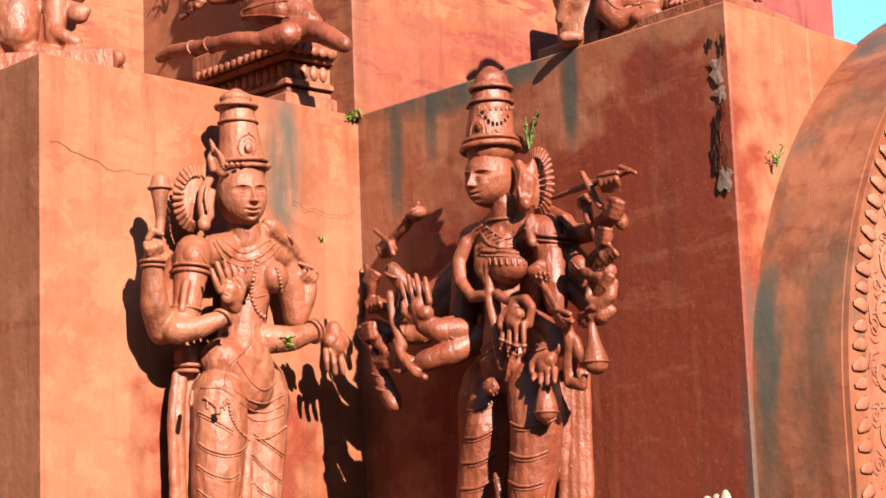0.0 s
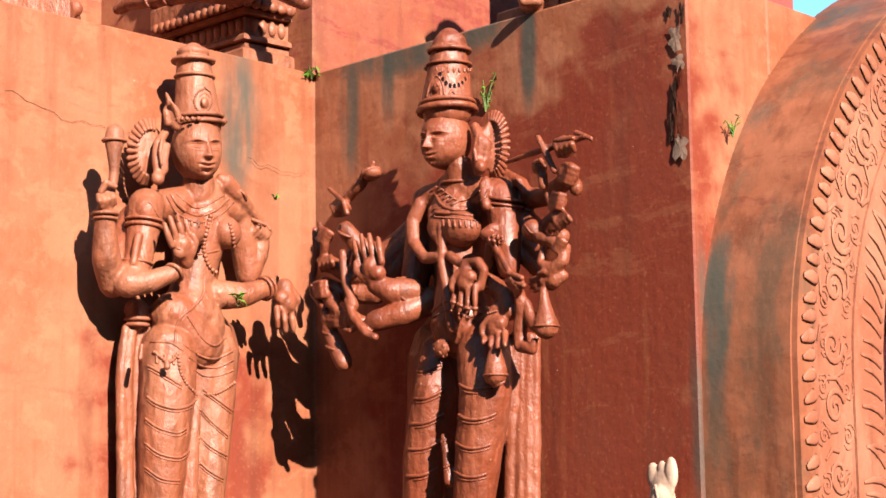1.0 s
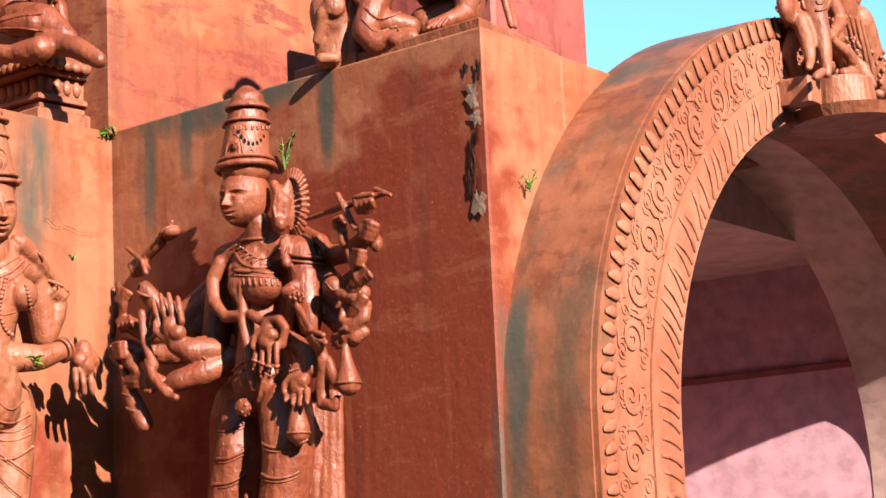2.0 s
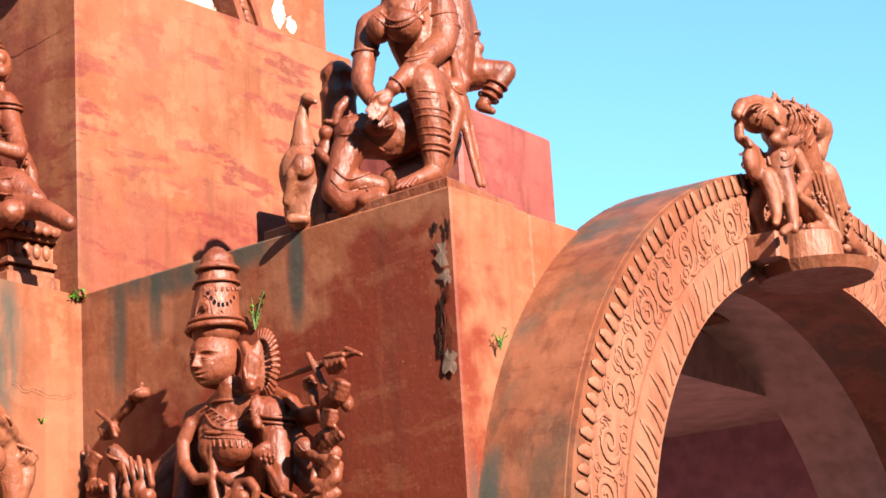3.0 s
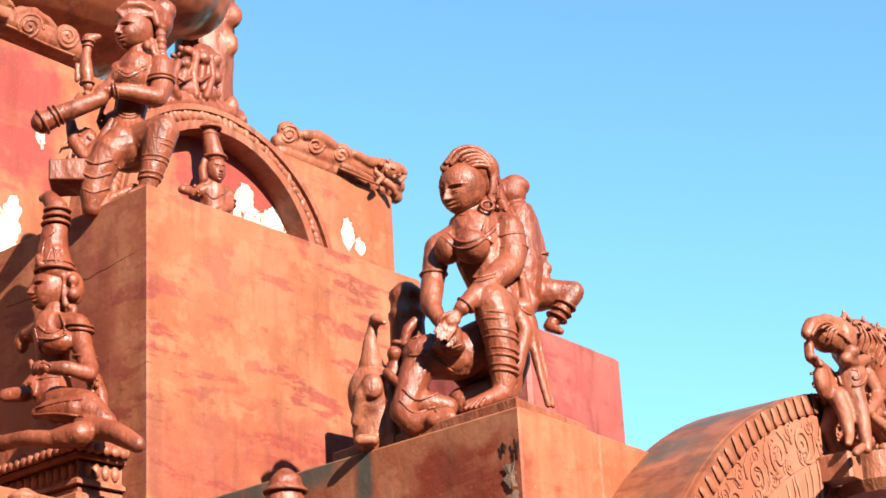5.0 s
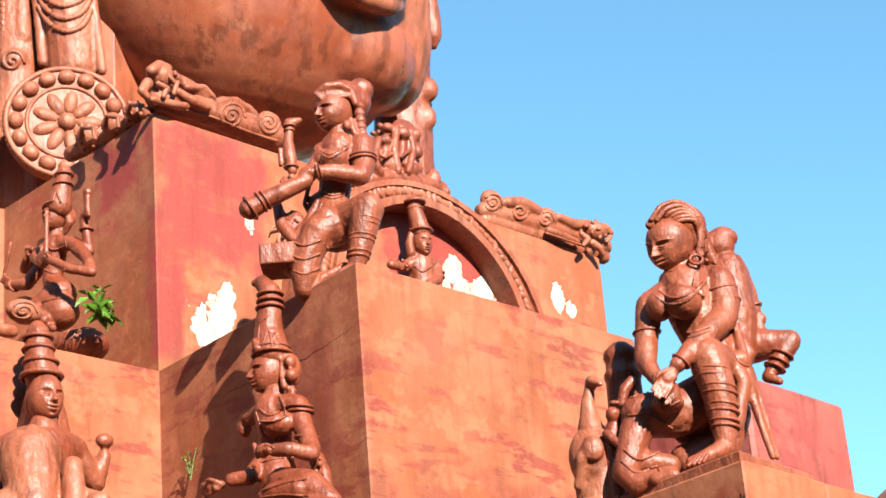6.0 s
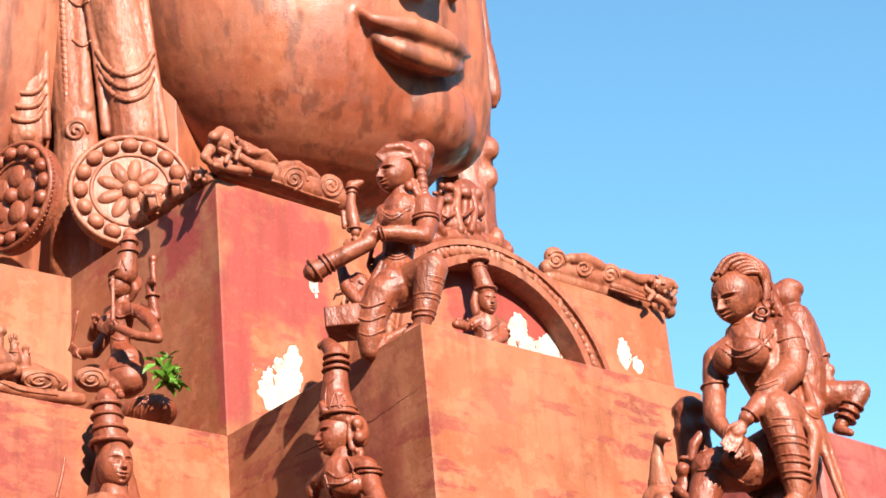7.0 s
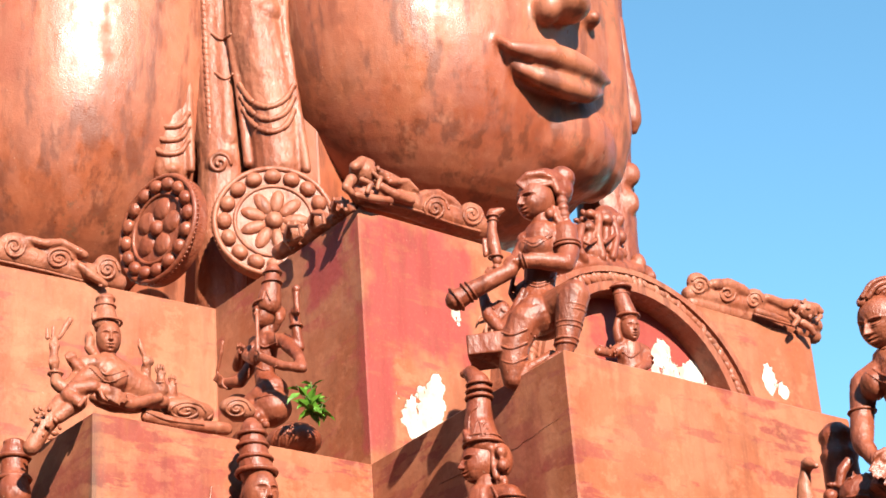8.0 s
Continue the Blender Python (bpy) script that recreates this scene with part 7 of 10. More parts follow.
    c.ring(-0.132, 0.2, 6.133, 0.038, 0.008, 0, 0)
    c.limb((-0.003, 0.1, 6.099, 0.047), (-0.124, 0.06, 5.954, 0.04), (-0.086, 0, 5.899, 0.034))
    c.limb((0.038, 0, 6.014, 0.027), (0.082, -0.02, 5.984, 0.031))
    c.limb((0.052, -0.02, 5.977, 0.024), (0.069, -0.02, 6.008, 0.024))
    c.limb((0.104, -0.025, 6.012, 0.012), (0.148, -0.032, 5.992, 0.011), (0.191, -0.025, 5.981, 0.008))
    c.limb((0.092, -0.025, 5.99, 0.012), (0.145, -0.032, 5.966, 0.011), (0.195, -0.025, 5.952, 0.008))
    c.limb((0.081, -0.025, 5.968, 0.012), (0.13, -0.032, 5.945, 0.011), (0.178, -0.025, 5.932, 0.008))
    c.limb((0.069, -0.025, 5.947, 0.012), (0.108, -0.032, 5.927, 0.011), (0.147, -0.025, 5.916, 0.008))
    c.limb((0.029, -0.03, 5.97, 0.014), (0.037, -0.05, 5.924, 0.012), (0.063, -0.05, 5.916, 0.009))
    c.limb((-0.096, 0.05, 5.989, 0.043), (-0.002, 0, 6.008, 0.037))
    c.limb((0.061, 0.02, 5.974, 0.037), (0.235, 0.02, 5.952, 0.038), (0.424, 0.04, 6.034, 0.029))
    c.line((-0.063, -0.02, 5.92, 0.015), (-0.101, -0.03, 5.866, 0.012))
    c.limb((0.339, 0.2, 6.216, 0.039), (0.422, 0.18, 6.155, 0.032), (0.412, 0.16, 6.264, 0.026))
    c.ball(0.421, 0.15, 6.297, 0.032, 0.027, 0.032)
    c.limb((0.398, 0.138, 6.262, 0.008), (0.387, 0.129, 6.274, 0.009), (0.385, 0.14, 6.298, 0.008))
    c.limb((0.414, 0.138, 6.27, 0.008), (0.402, 0.129, 6.282, 0.009), (0.4, 0.14, 6.306, 0.008))
    c.limb((0.429, 0.138, 6.278, 0.008), (0.417, 0.129, 6.291, 0.009), (0.416, 0.14, 6.314, 0.008))
    c.limb((0.444, 0.138, 6.286, 0.008), (0.432, 0.129, 6.299, 0.009), (0.431, 0.14, 6.323, 0.008))
    c.limb((0.394, 0.14, 6.316, 0.013), (0.365, 0.14, 6.38, 0.015), (0.358, 0.14, 6.421, 0.01))
    c.limb((0.357, 0.18, 6.156, 0.038), (0.516, 0.14, 6.123, 0.032), (0.484, 0.12, 6.186, 0.026))
    c.limb((0.497, 0.14, 6.202, 0.016), (0.483, 0.12, 6.228, 0.019))
    c.limb((0.494, 0.12, 6.217, 0.014), (0.474, 0.12, 6.211, 0.014))
    c.limb((0.458, 0.115, 6.224, 0.007), (0.45, 0.108, 6.241, 0.007), (0.451, 0.115, 6.26, 0.005))
    c.limb((0.472, 0.115, 6.228, 0.007), (0.465, 0.108, 6.249, 0.007), (0.466, 0.115, 6.273, 0.005))
    c.limb((0.486, 0.115, 6.232, 0.007), (0.481, 0.108, 6.253, 0.007), (0.483, 0.115, 6.276, 0.005))
    c.limb((0.501, 0.115, 6.237, 0.007), (0.497, 0.108, 6.253, 0.007), (0.5, 0.115, 6.273, 0.005))
    c.limb((0.495, 0.11, 6.204, 0.009), (0.498, 0.09, 6.22, 0.007), (0.495, 0.09, 6.237, 0.005))
    c.limb((0.567, 0.14, 6.098, 0.029), (0.564, 0.12, 6.159, 0.023))
    c.limb((0.566, 0.14, 6.162, 0.014), (0.558, 0.12, 6.184, 0.016))
    c.limb((0.566, 0.12, 6.172, 0.012), (0.548, 0.12, 6.171, 0.012))
    c.limb((0.538, 0.115, 6.185, 0.006), (0.534, 0.108, 6.199, 0.006), (0.539, 0.115, 6.217, 0.004))
    c.limb((0.55, 0.115, 6.186, 0.006), (0.548, 0.108, 6.204, 0.006), (0.554, 0.115, 6.226, 0.004))
    c.limb((0.562, 0.115, 6.187, 0.006), (0.561, 0.108, 6.205, 0.006), (0.568, 0.115, 6.226, 0.004))
    c.limb((0.574, 0.115, 6.188, 0.006), (0.574, 0.108, 6.202, 0.006), (0.581, 0.115, 6.22, 0.004))
    c.limb((0.563, 0.11, 6.16, 0.007), (0.568, 0.09, 6.17, 0.006), (0.569, 0.09, 6.185, 0.005))
    c.ring(0.489, 0.13, 6.163, 0.029, 0.006, 0, 0)
    c.limb((0.482, 0.08, 6.032, 0.035), (0.37, 0.06, 5.991, 0.028))
    c.ball(0.662, 0.14, 6.031, 0.168, 0.077, 0.071)
    c.drape(0.008, False, (0.73, 0.04, 6.007), (0.694, 0.04, 6.038), (0.618, 0.04, 6.04), (0.543, 0.04, 6.015), (0.506, 0.04, 5.978), (0.52, 0.04, 5.948), (0.573, 0.04, 5.939), (0.636, 0.04, 5.953), (0.676, 0.04, 5.981), (0.677, 0.04, 6.007), (0.642, 0.04, 6.019), (0.595, 0.04, 6.013), (0.56, 0.04, 5.994), (0.553, 0.04, 5.975), (0.571, 0.04, 5.964), (0.601, 0.04, 5.965), (0.625, 0.04, 5.976), (0.634, 0.04, 5.987), (0.625, 0.04, 5.995), (0.61, 0.04, 5.994))
    c.ball(1.001, 0.14, 6.106, 0.112, 0.072, 0.072)
    c.drape(0.008, False, (1.031, 0.04, 6.076), (1.008, 0.04, 6.11), (0.956, 0.04, 6.118), (0.902, 0.04, 6.099), (0.871, 0.04, 6.064), (0.874, 0.04, 6.031), (0.906, 0.04, 6.014), (0.949, 0.04, 6.019), (0.983, 0.04, 6.042), (0.992, 0.04, 6.069), (0.977, 0.04, 6.087), (0.948, 0.04, 6.091), (0.921, 0.04, 6.079), (0.907, 0.04, 6.062), (0.911, 0.04, 6.047), (0.926, 0.04, 6.041), (0.943, 0.04, 6.045), (0.953, 0.04, 6.054), (0.954, 0.04, 6.062))
    c.limb((0.374, 0.08, 5.924, 0.038), (0.59, 0.08, 5.914, 0.038), (0.898, 0.1, 5.948, 0.039))
    c.drape(0.008, False, (0.306, 0.02, 5.931), (0.484, 0.02, 5.902), (0.702, 0.02, 5.913))
    c.drape(0.008, False, (0.739, 0.02, 5.954), (0.815, 0.02, 6.043), (0.797, 0.02, 6.082))
    c.limb((-0.128, 0.12, 5.929, 0.056), (-0.226, 0.12, 5.786, 0.055), (-0.294, 0.14, 5.651, 0.046))
    c.curls(-0.23, 0.1, 5.791, 0.079, 0.043, 0.092, 22, 0.015)
    c.limb((-0.056, 0.06, 5.927, 0.049), (-0.18, 0.08, 5.819, 0.037))
    c.ball(0.229, 0.14, 6.008, 0.19, 0.076, 0.057)

def relief_king(c):
    c.face(0.894, -0.26, 5.434, 0.096, 0.105, 0.139, -5, 4, 0)
    c.limb((0.971, -0.07, 4.576, 0.188), (0.988, -0.07, 4.892, 0.135), (1, -0.07, 5.28, 0.156), (0.977, -0.1, 5.565, 0.094))
    c.limb((0.869, -0.22, 5.847, 0.053), (0.869, -0.22, 5.82, 0.069))
    c.limb((0.872, -0.22, 5.773, 0.075), (0.882, -0.22, 5.659, 0.087), (0.895, -0.22, 5.585, 0.1))
    c.ball(0.861, -0.18, 5.437, 0.037, 0.056, 0.099)
    c.limb((0.902, -0.24, 5.311, 0.074), (0.894, -0.24, 5.229, 0.092))
    c.limb((0.708, -0.18, 5.14, 0.085), (0.918, -0.2, 5.213, 0.105), (1.131, -0.16, 5.201, 0.087))
    c.limb((0.89, -0.2, 4.534, 0.186), (0.895, -0.22, 4.839, 0.133), (0.917, -0.2, 5.133, 0.178))
    c.limb((0.814, -0.2, 4.526, 0.137), (0.803, -0.2, 3.872, 0.099))
    c.limb((0.988, -0.2, 4.545, 0.133), (0.986, -0.2, 3.885, 0.094))
    c.limb((0.691, -0.18, 5.121, 0.073), (0.588, -0.18, 4.934, 0.057), (0.53, -0.22, 5.102, 0.042))
    c.ball(0.518, -0.24, 5.169, 0.048, 0.042, 0.048)
    c.limb((0.535, -0.24, 5.191, 0.011), (0.579, -0.24, 5.356, 0.009), (0.593, -0.24, 5.439, 0.006))
    c.limb((1.149, -0.16, 5.194, 0.075), (1.274, -0.16, 5.033, 0.056), (1.311, -0.2, 5.19, 0.041))
    c.ball(1.3, -0.22, 5.268, 0.057, 0.044, 0.047)
    c.ring(0.872, -0.22, 5.794, 0.078, 0.013)
    c.ring(0.875, -0.22, 5.727, 0.084, 0.012)
    c.ring(0.889, -0.22, 5.65, 0.094, 0.012)
    c.ring(0.895, -0.22, 5.572, 0.109, 0.016)
    c.beads(0.015, (0.703, -0.36, 5.123), (0.792, -0.4, 5.071), (0.938, -0.36, 5.152))

def relief_guardian(c):
    c.limb((1.526, -0.07, 4.545, 0.182), (1.494, -0.07, 5.185, 0.175), (1.483, -0.08, 5.514, 0.095))
    c.limb((1.685, -0.2, 5.761, 0.075), (1.692, -0.2, 5.626, 0.075), (1.743, -0.22, 5.476, 0.092))
    c.ball(1.826, -0.26, 5.283, 0.103, 0.109, 0.134)
    c.ball(1.682, -0.2, 5.812, 0.069, 0.069, 0.025)
    c.limb((1.721, -0.2, 5.18, 0.086), (1.726, -0.2, 5.068, 0.182), (1.753, -0.2, 4.78, 0.156), (1.769, -0.2, 4.473, 0.178))
    c.limb((1.657, -0.2, 4.5, 0.131), (1.678, -0.2, 3.905, 0.099))
    c.limb((1.89, -0.2, 4.443, 0.129), (1.928, -0.2, 3.856, 0.097))
    c.ring(1.687, -0.2, 5.721, 0.081, 0.016)
    c.ring(1.694, -0.2, 5.593, 0.084, 0.016)

def niche_figure(c):
    c.front, c.crisp = Vector((0.648, 0.649, 0.399)), 0.008
    c.face(1.934, -0.34, 7.019, 0.064, 0.071, 0.098, -17.2, 4, 0)
    c.limb((1.9, -0.32, 7.284, 0.049), (1.911, -0.33, 7.191, 0.06), (1.929, -0.34, 7.109, 0.068))
    c.ball(1.905, -0.32, 7.327, 0.072, 0.072, 0.019)
    c.ball(1.907, -0.32, 7.344, 0.057, 0.057, 0.019)
    c.ring(1.929, -0.34, 7.109, 0.072, 0.011, 0, 0)
    c.ring(1.909, -0.32, 7.269, 0.053, 0.009, 0, 0)
    c.ring(1.904, -0.32, 7.318, 0.072, 0.009, 0, 0)
    c.limb((1.871, -0.3, 7.094, 0.023), (1.847, -0.3, 7.014, 0.03), (1.86, -0.3, 6.944, 0.03))
    c.limb((1.933, -0.32, 6.945, 0.041), (1.946, -0.3, 6.898, 0.075), (1.953, -0.28, 6.712, 0.097))
    c.limb((1.839, -0.28, 6.865, 0.041), (1.947, -0.3, 6.906, 0.056), (2.081, -0.3, 6.904, 0.045))
    c.limb((2.071, -0.32, 6.886, 0.038), (2.03, -0.36, 6.773, 0.034), (1.901, -0.4, 6.698, 0.03))
    c.ring(2.066, -0.33, 6.84, 0.041, 0.009, 0, 0)
    c.ring(2.052, -0.34, 6.801, 0.041, 0.009, 0, 0)
    c.limb((1.796, -0.3, 6.832, 0.033), (1.716, -0.32, 6.814, 0.03), (1.626, -0.34, 6.795, 0.029))
    c.curls(1.732, -0.32, 6.826, 0.074, 0.03, 0.037, 16, 0.012)
    c.drape(0.007, True, (1.821, -0.36, 6.823), (1.889, -0.36, 6.798), (1.978, -0.36, 6.859))
    c.ball(2.028, -0.2, 6.716, 0.113, 0.113, 0.075)

def seated_guardian(c):
    c.limb((-2.016, 0.1, 4.735, 0.162), (-1.981, 0, 4.506, 0.128), (-1.957, -0.05, 4.353, 0.106))
    c.limb((-1.794, 0, 4.638, 0.054), (-1.781, -0.03, 4.462, 0.059), (-1.781, -0.06, 4.315, 0.048))
    c.limb((-1.766, -0.08, 4.337, 0.042), (-1.67, -0.1, 4.286, 0.032))
    c.ball(-1.671, -0.05, 4.435, 0.053, 0.042, 0.048)
    c.limb((-1.727, 0, 4.496, 0.032), (-1.639, -0.05, 4.45, 0.032))
    c.limb((-1.71, -0.1, 4.241, 0.032), (-1.579, -0.1, 4.225, 0.034), (-1.474, -0.1, 4.205, 0.037))
    c.ball(-1.463, -0.1, 4.205, 0.021, 0.037, 0.042)
    c.limb((-1.931, -0.05, 4.269, 0.053), (-1.714, -0.08, 4.236, 0.026))
    c.limb((-2.075, 0, 4.427, 0.133), (-2.075, 0, 4.289, 0.106))
    c.slab(-1.878, -0.05, 4.164, 0.396, 0.158, 0.058)

def lion_guardian(c):
    c.front, c.crisp = Vector((0.875, 0.397, 0.277)), 0.008
    c.limb((2.34, -0.5, 4.783, 0.133), (2.445, -0.5, 4.684, 0.116), (2.595, -0.48, 4.476, 0.123), (2.765, -0.46, 4.33, 0.106))
    c.ball(2.337, -0.52, 4.802, 0.127, 0.116, 0.11)
    c.limb((2.621, -0.5, 4.848, 0.101), (2.776, -0.5, 4.865, 0.078), (2.684, -0.5, 4.706, 0.059))
    c.ball(1.978, -0.52, 4.747, 0.101, 0.084, 0.09)
    c.ball(2.071, -0.56, 4.742, 0.079, 0.073, 0.09)
    c.limb((1.733, -0.54, 4.691, 0.033), (1.774, -0.55, 4.745, 0.036), (1.912, -0.56, 4.799, 0.036), (2.03, -0.57, 4.807, 0.034))
    c.limb((1.773, -0.52, 4.647, 0.025), (1.77, -0.52, 4.582, 0.025), (1.854, -0.53, 4.563, 0.025))
    c.limb((2.24, -0.5, 4.894, 0.023), (2.276, -0.5, 4.933, 0.014), (2.254, -0.5, 4.946, 0.009))
    c.ball(1.939, -0.66, 4.616, 0.044, 0.044, 0.039)
    c.limb((1.908, -0.64, 4.579, 0.033), (2.034, -0.64, 4.589, 0.034), (2.247, -0.62, 4.666, 0.028))
    c.drape(0.009, False, (1.589, -0.62, 4.625), (1.69, -0.62, 4.707), (1.82, -0.62, 4.75), (1.909, -0.62, 4.718))
    c.drape(0.009, False, (1.641, -0.62, 4.626), (1.738, -0.62, 4.71), (1.855, -0.62, 4.747), (1.939, -0.62, 4.714))
    c.drape(0.009, False, (1.695, -0.62, 4.627), (1.787, -0.62, 4.712), (1.891, -0.62, 4.743), (1.968, -0.62, 4.709))
    c.drape(0.01, False, (1.748, -0.62, 4.628), (1.835, -0.62, 4.715), (1.927, -0.62, 4.74), (1.998, -0.62, 4.704))
    c.drape(0.01, False, (1.802, -0.62, 4.629), (1.885, -0.62, 4.718), (1.963, -0.62, 4.737), (2.028, -0.62, 4.699))
    c.drape(0.009, False, (2.156, -0.6, 4.848), (2.219, -0.6, 4.797), (2.157, -0.6, 4.704))
    c.drape(0.009, False, (2.212, -0.6, 4.844), (2.276, -0.6, 4.792), (2.206, -0.6, 4.698))
    c.drape(0.009, False, (2.269, -0.6, 4.839), (2.333, -0.6, 4.787), (2.256, -0.6, 4.691))
    c.drape(0.009, False, (2.326, -0.6, 4.834), (2.391, -0.6, 4.783), (2.305, -0.6, 4.684))
    c.drape(0.009, False, (2.384, -0.6, 4.83), (2.449, -0.6, 4.778), (2.356, -0.6, 4.677))
    c.drape(0.009, False, (2.442, -0.6, 4.825), (2.507, -0.6, 4.773), (2.406, -0.6, 4.67))
    c.curls(2.505, -0.52, 4.816, 0.106, 0.088, 0.117, 34, 0.015)
    c.curls(2.274, -0.54, 4.837, 0.104, 0.092, 0.063, 26, 0.014)
    c.ball(1.914, -0.52, 4.486, 0.105, 0.044, 0.1)
    c.drape(0.009, False, (1.866, -0.62, 4.447), (1.826, -0.62, 4.493), (1.718, -0.62, 4.492), (1.602, -0.62, 4.451), (1.534, -0.62, 4.392), (1.541, -0.62, 4.347), (1.611, -0.62, 4.333), (1.707, -0.62, 4.356), (1.778, -0.62, 4.4), (1.793, -0.62, 4.442), (1.75, -0.62, 4.462), (1.679, -0.62, 4.452), (1.618, -0.62, 4.422), (1.595, -0.62, 4.389), (1.614, -0.62, 4.371), (1.659, -0.62, 4.372), (1.703, -0.62, 4.389), (1.725, -0.62, 4.41), (1.719, -0.62, 4.423), (1.695, -0.62, 4.425), (1.671, -0.62, 4.417))
    c.curls(1.931, -0.5, 4.494, 0.111, 0.033, 0.106, 26, 0.011)
    c.limb((1.761, -0.56, 4.57, 0.014), (1.769, -0.57, 4.535, 0.019))
    c.ball(2.048, -0.6, 4.526, 0.084, 0.073, 0.084)
    c.drape(0.008, False, (1.987, -0.7, 4.495), (1.937, -0.7, 4.448), (1.855, -0.7, 4.417), (1.788, -0.7, 4.415), (1.765, -0.7, 4.438), (1.79, -0.7, 4.47), (1.842, -0.7, 4.495), (1.891, -0.7, 4.5), (1.911, -0.7, 4.488), (1.9, -0.7, 4.469), (1.872, -0.7, 4.455), (1.848, -0.7, 4.452), (1.84, -0.7, 4.458))
    c.limb((2.006, -0.6, 4.505, 0.072), (1.996, -0.64, 4.348, 0.047), (1.973, -0.66, 4.224, 0.033), (1.929, -0.68, 4.121, 0.027))
    c.limb((1.837, -0.7, 4.11, 0.024), (1.667, -0.74, 4.042, 0.019))
    c.limb((1.939, -0.56, 4.412, 0.044), (1.916, -0.6, 4.295, 0.036), (1.885, -0.62, 4.187, 0.025), (1.82, -0.64, 4.137, 0.022))
    c.limb((2.213, -0.6, 4.58, 0.045), (2.271, -0.62, 4.468, 0.037), (2.052, -0.66, 4.338, 0.025))
    c.ball(2.187, -0.64, 4.358, 0.042, 0.034, 0.039)
    c.limb((2.084, -0.66, 4.315, 0.025), (2.197, -0.68, 4.275, 0.034), (2.271, -0.68, 4.22, 0.028))
    c.limb((2.756, -0.5, 4.597, 0.089), (2.855, -0.5, 4.462, 0.077), (2.946, -0.5, 4.294, 0.06), (3.102, -0.52, 4.25, 0.036))
    c.limb((2.348, -0.62, 4.277, 0.045), (2.386, -0.66, 4.246, 0.037), (2.406, -0.7, 4.153, 0.025))
    c.limb((2.173, -0.66, 4.176, 0.028), (2.329, -0.68, 4.196, 0.025))
    c.ball(2.523, -0.68, 4.131, 0.037, 0.034, 0.026)
    c.curls(2.411, -0.6, 4.353, 0.074, 0.04, 0.069, 26, 0.013)
    c.curls(2.124, -0.62, 4.394, 0.045, 0.034, 0.067, 16, 0.011)
    c.curls(2.863, -0.52, 4.398, 0.077, 0.054, 0.131, 34, 0.015)
    c.drape(0.009, False, (2.38, -0.6, 4.526), (2.442, -0.6, 4.419), (2.487, -0.6, 4.296))
    c.drape(0.009, False, (2.441, -0.6, 4.533), (2.5, -0.6, 4.412), (2.545, -0.6, 4.289))
    c.drape(0.009, False, (2.503, -0.6, 4.54), (2.558, -0.6, 4.406), (2.604, -0.6, 4.282))
    c.drape(0.009, False, (2.565, -0.6, 4.547), (2.617, -0.6, 4.4), (2.663, -0.6, 4.275))
    c.ball(2.279, -0.48, 4.264, 0.142, 0.074, 0.045)
    c.limb((1.996, -0.5, 4.362, 0.05), (1.979, -0.46, 4.269, 0.039), (2.02, -0.46, 4.19, 0.033))

def giant_face(c):
    c.limb((-0.424, -2.87, 9.965, 0.03), (-0.353, -2.93, 9.874, 0.052), (-0.199, -2.98, 9.857, 0.078), (-0.032, -3, 9.869, 0.105), (0.158, -3, 9.869, 0.11), (0.377, -2.96, 9.887, 0.098), (0.574, -2.9, 9.897, 0.072), (0.769, -2.82, 9.967, 0.023))
    c.limb((-0.351, -2.84, 9.841, 0.017), (-0.231, -2.88, 9.737, 0.052), (-0.054, -2.92, 9.69, 0.083), (0.166, -2.93, 9.683, 0.101), (0.419, -2.9, 9.714, 0.084), (0.672, -2.82, 9.832, 0.027))
    c.limb((-0.159, -2.86, 9.831, 0.052), (0.226, -2.88, 9.819, 0.062), (0.563, -2.84, 9.872, 0.045))
    c.ball(0.155, -3.06, 10.355, 0.195, 0.195, 0.142)
    c.ball(-0.005, -3, 10.303, 0.106, 0.133, 0.133)
    c.ball(0.549, -2.9, 10.439, 0.082, 0.109, 0.073)
    c.limb((0.232, -3, 10.468, 0.161), (0.462, -2.95, 11.233, 0.157), (0.785, -2.8, 12.258, 0.193))
    c.limb((0.898, -2.5, 11.203, 0.296), (0.924, -2.45, 10.677, 0.302), (0.965, -2.38, 10.232, 0.328), (0.99, -2.3, 9.795, 0.353), (0.95, -2.25, 9.532, 0.333))
    c.ball(0.478, -2.3, 9.532, 0.635, 0.499, 0.454)

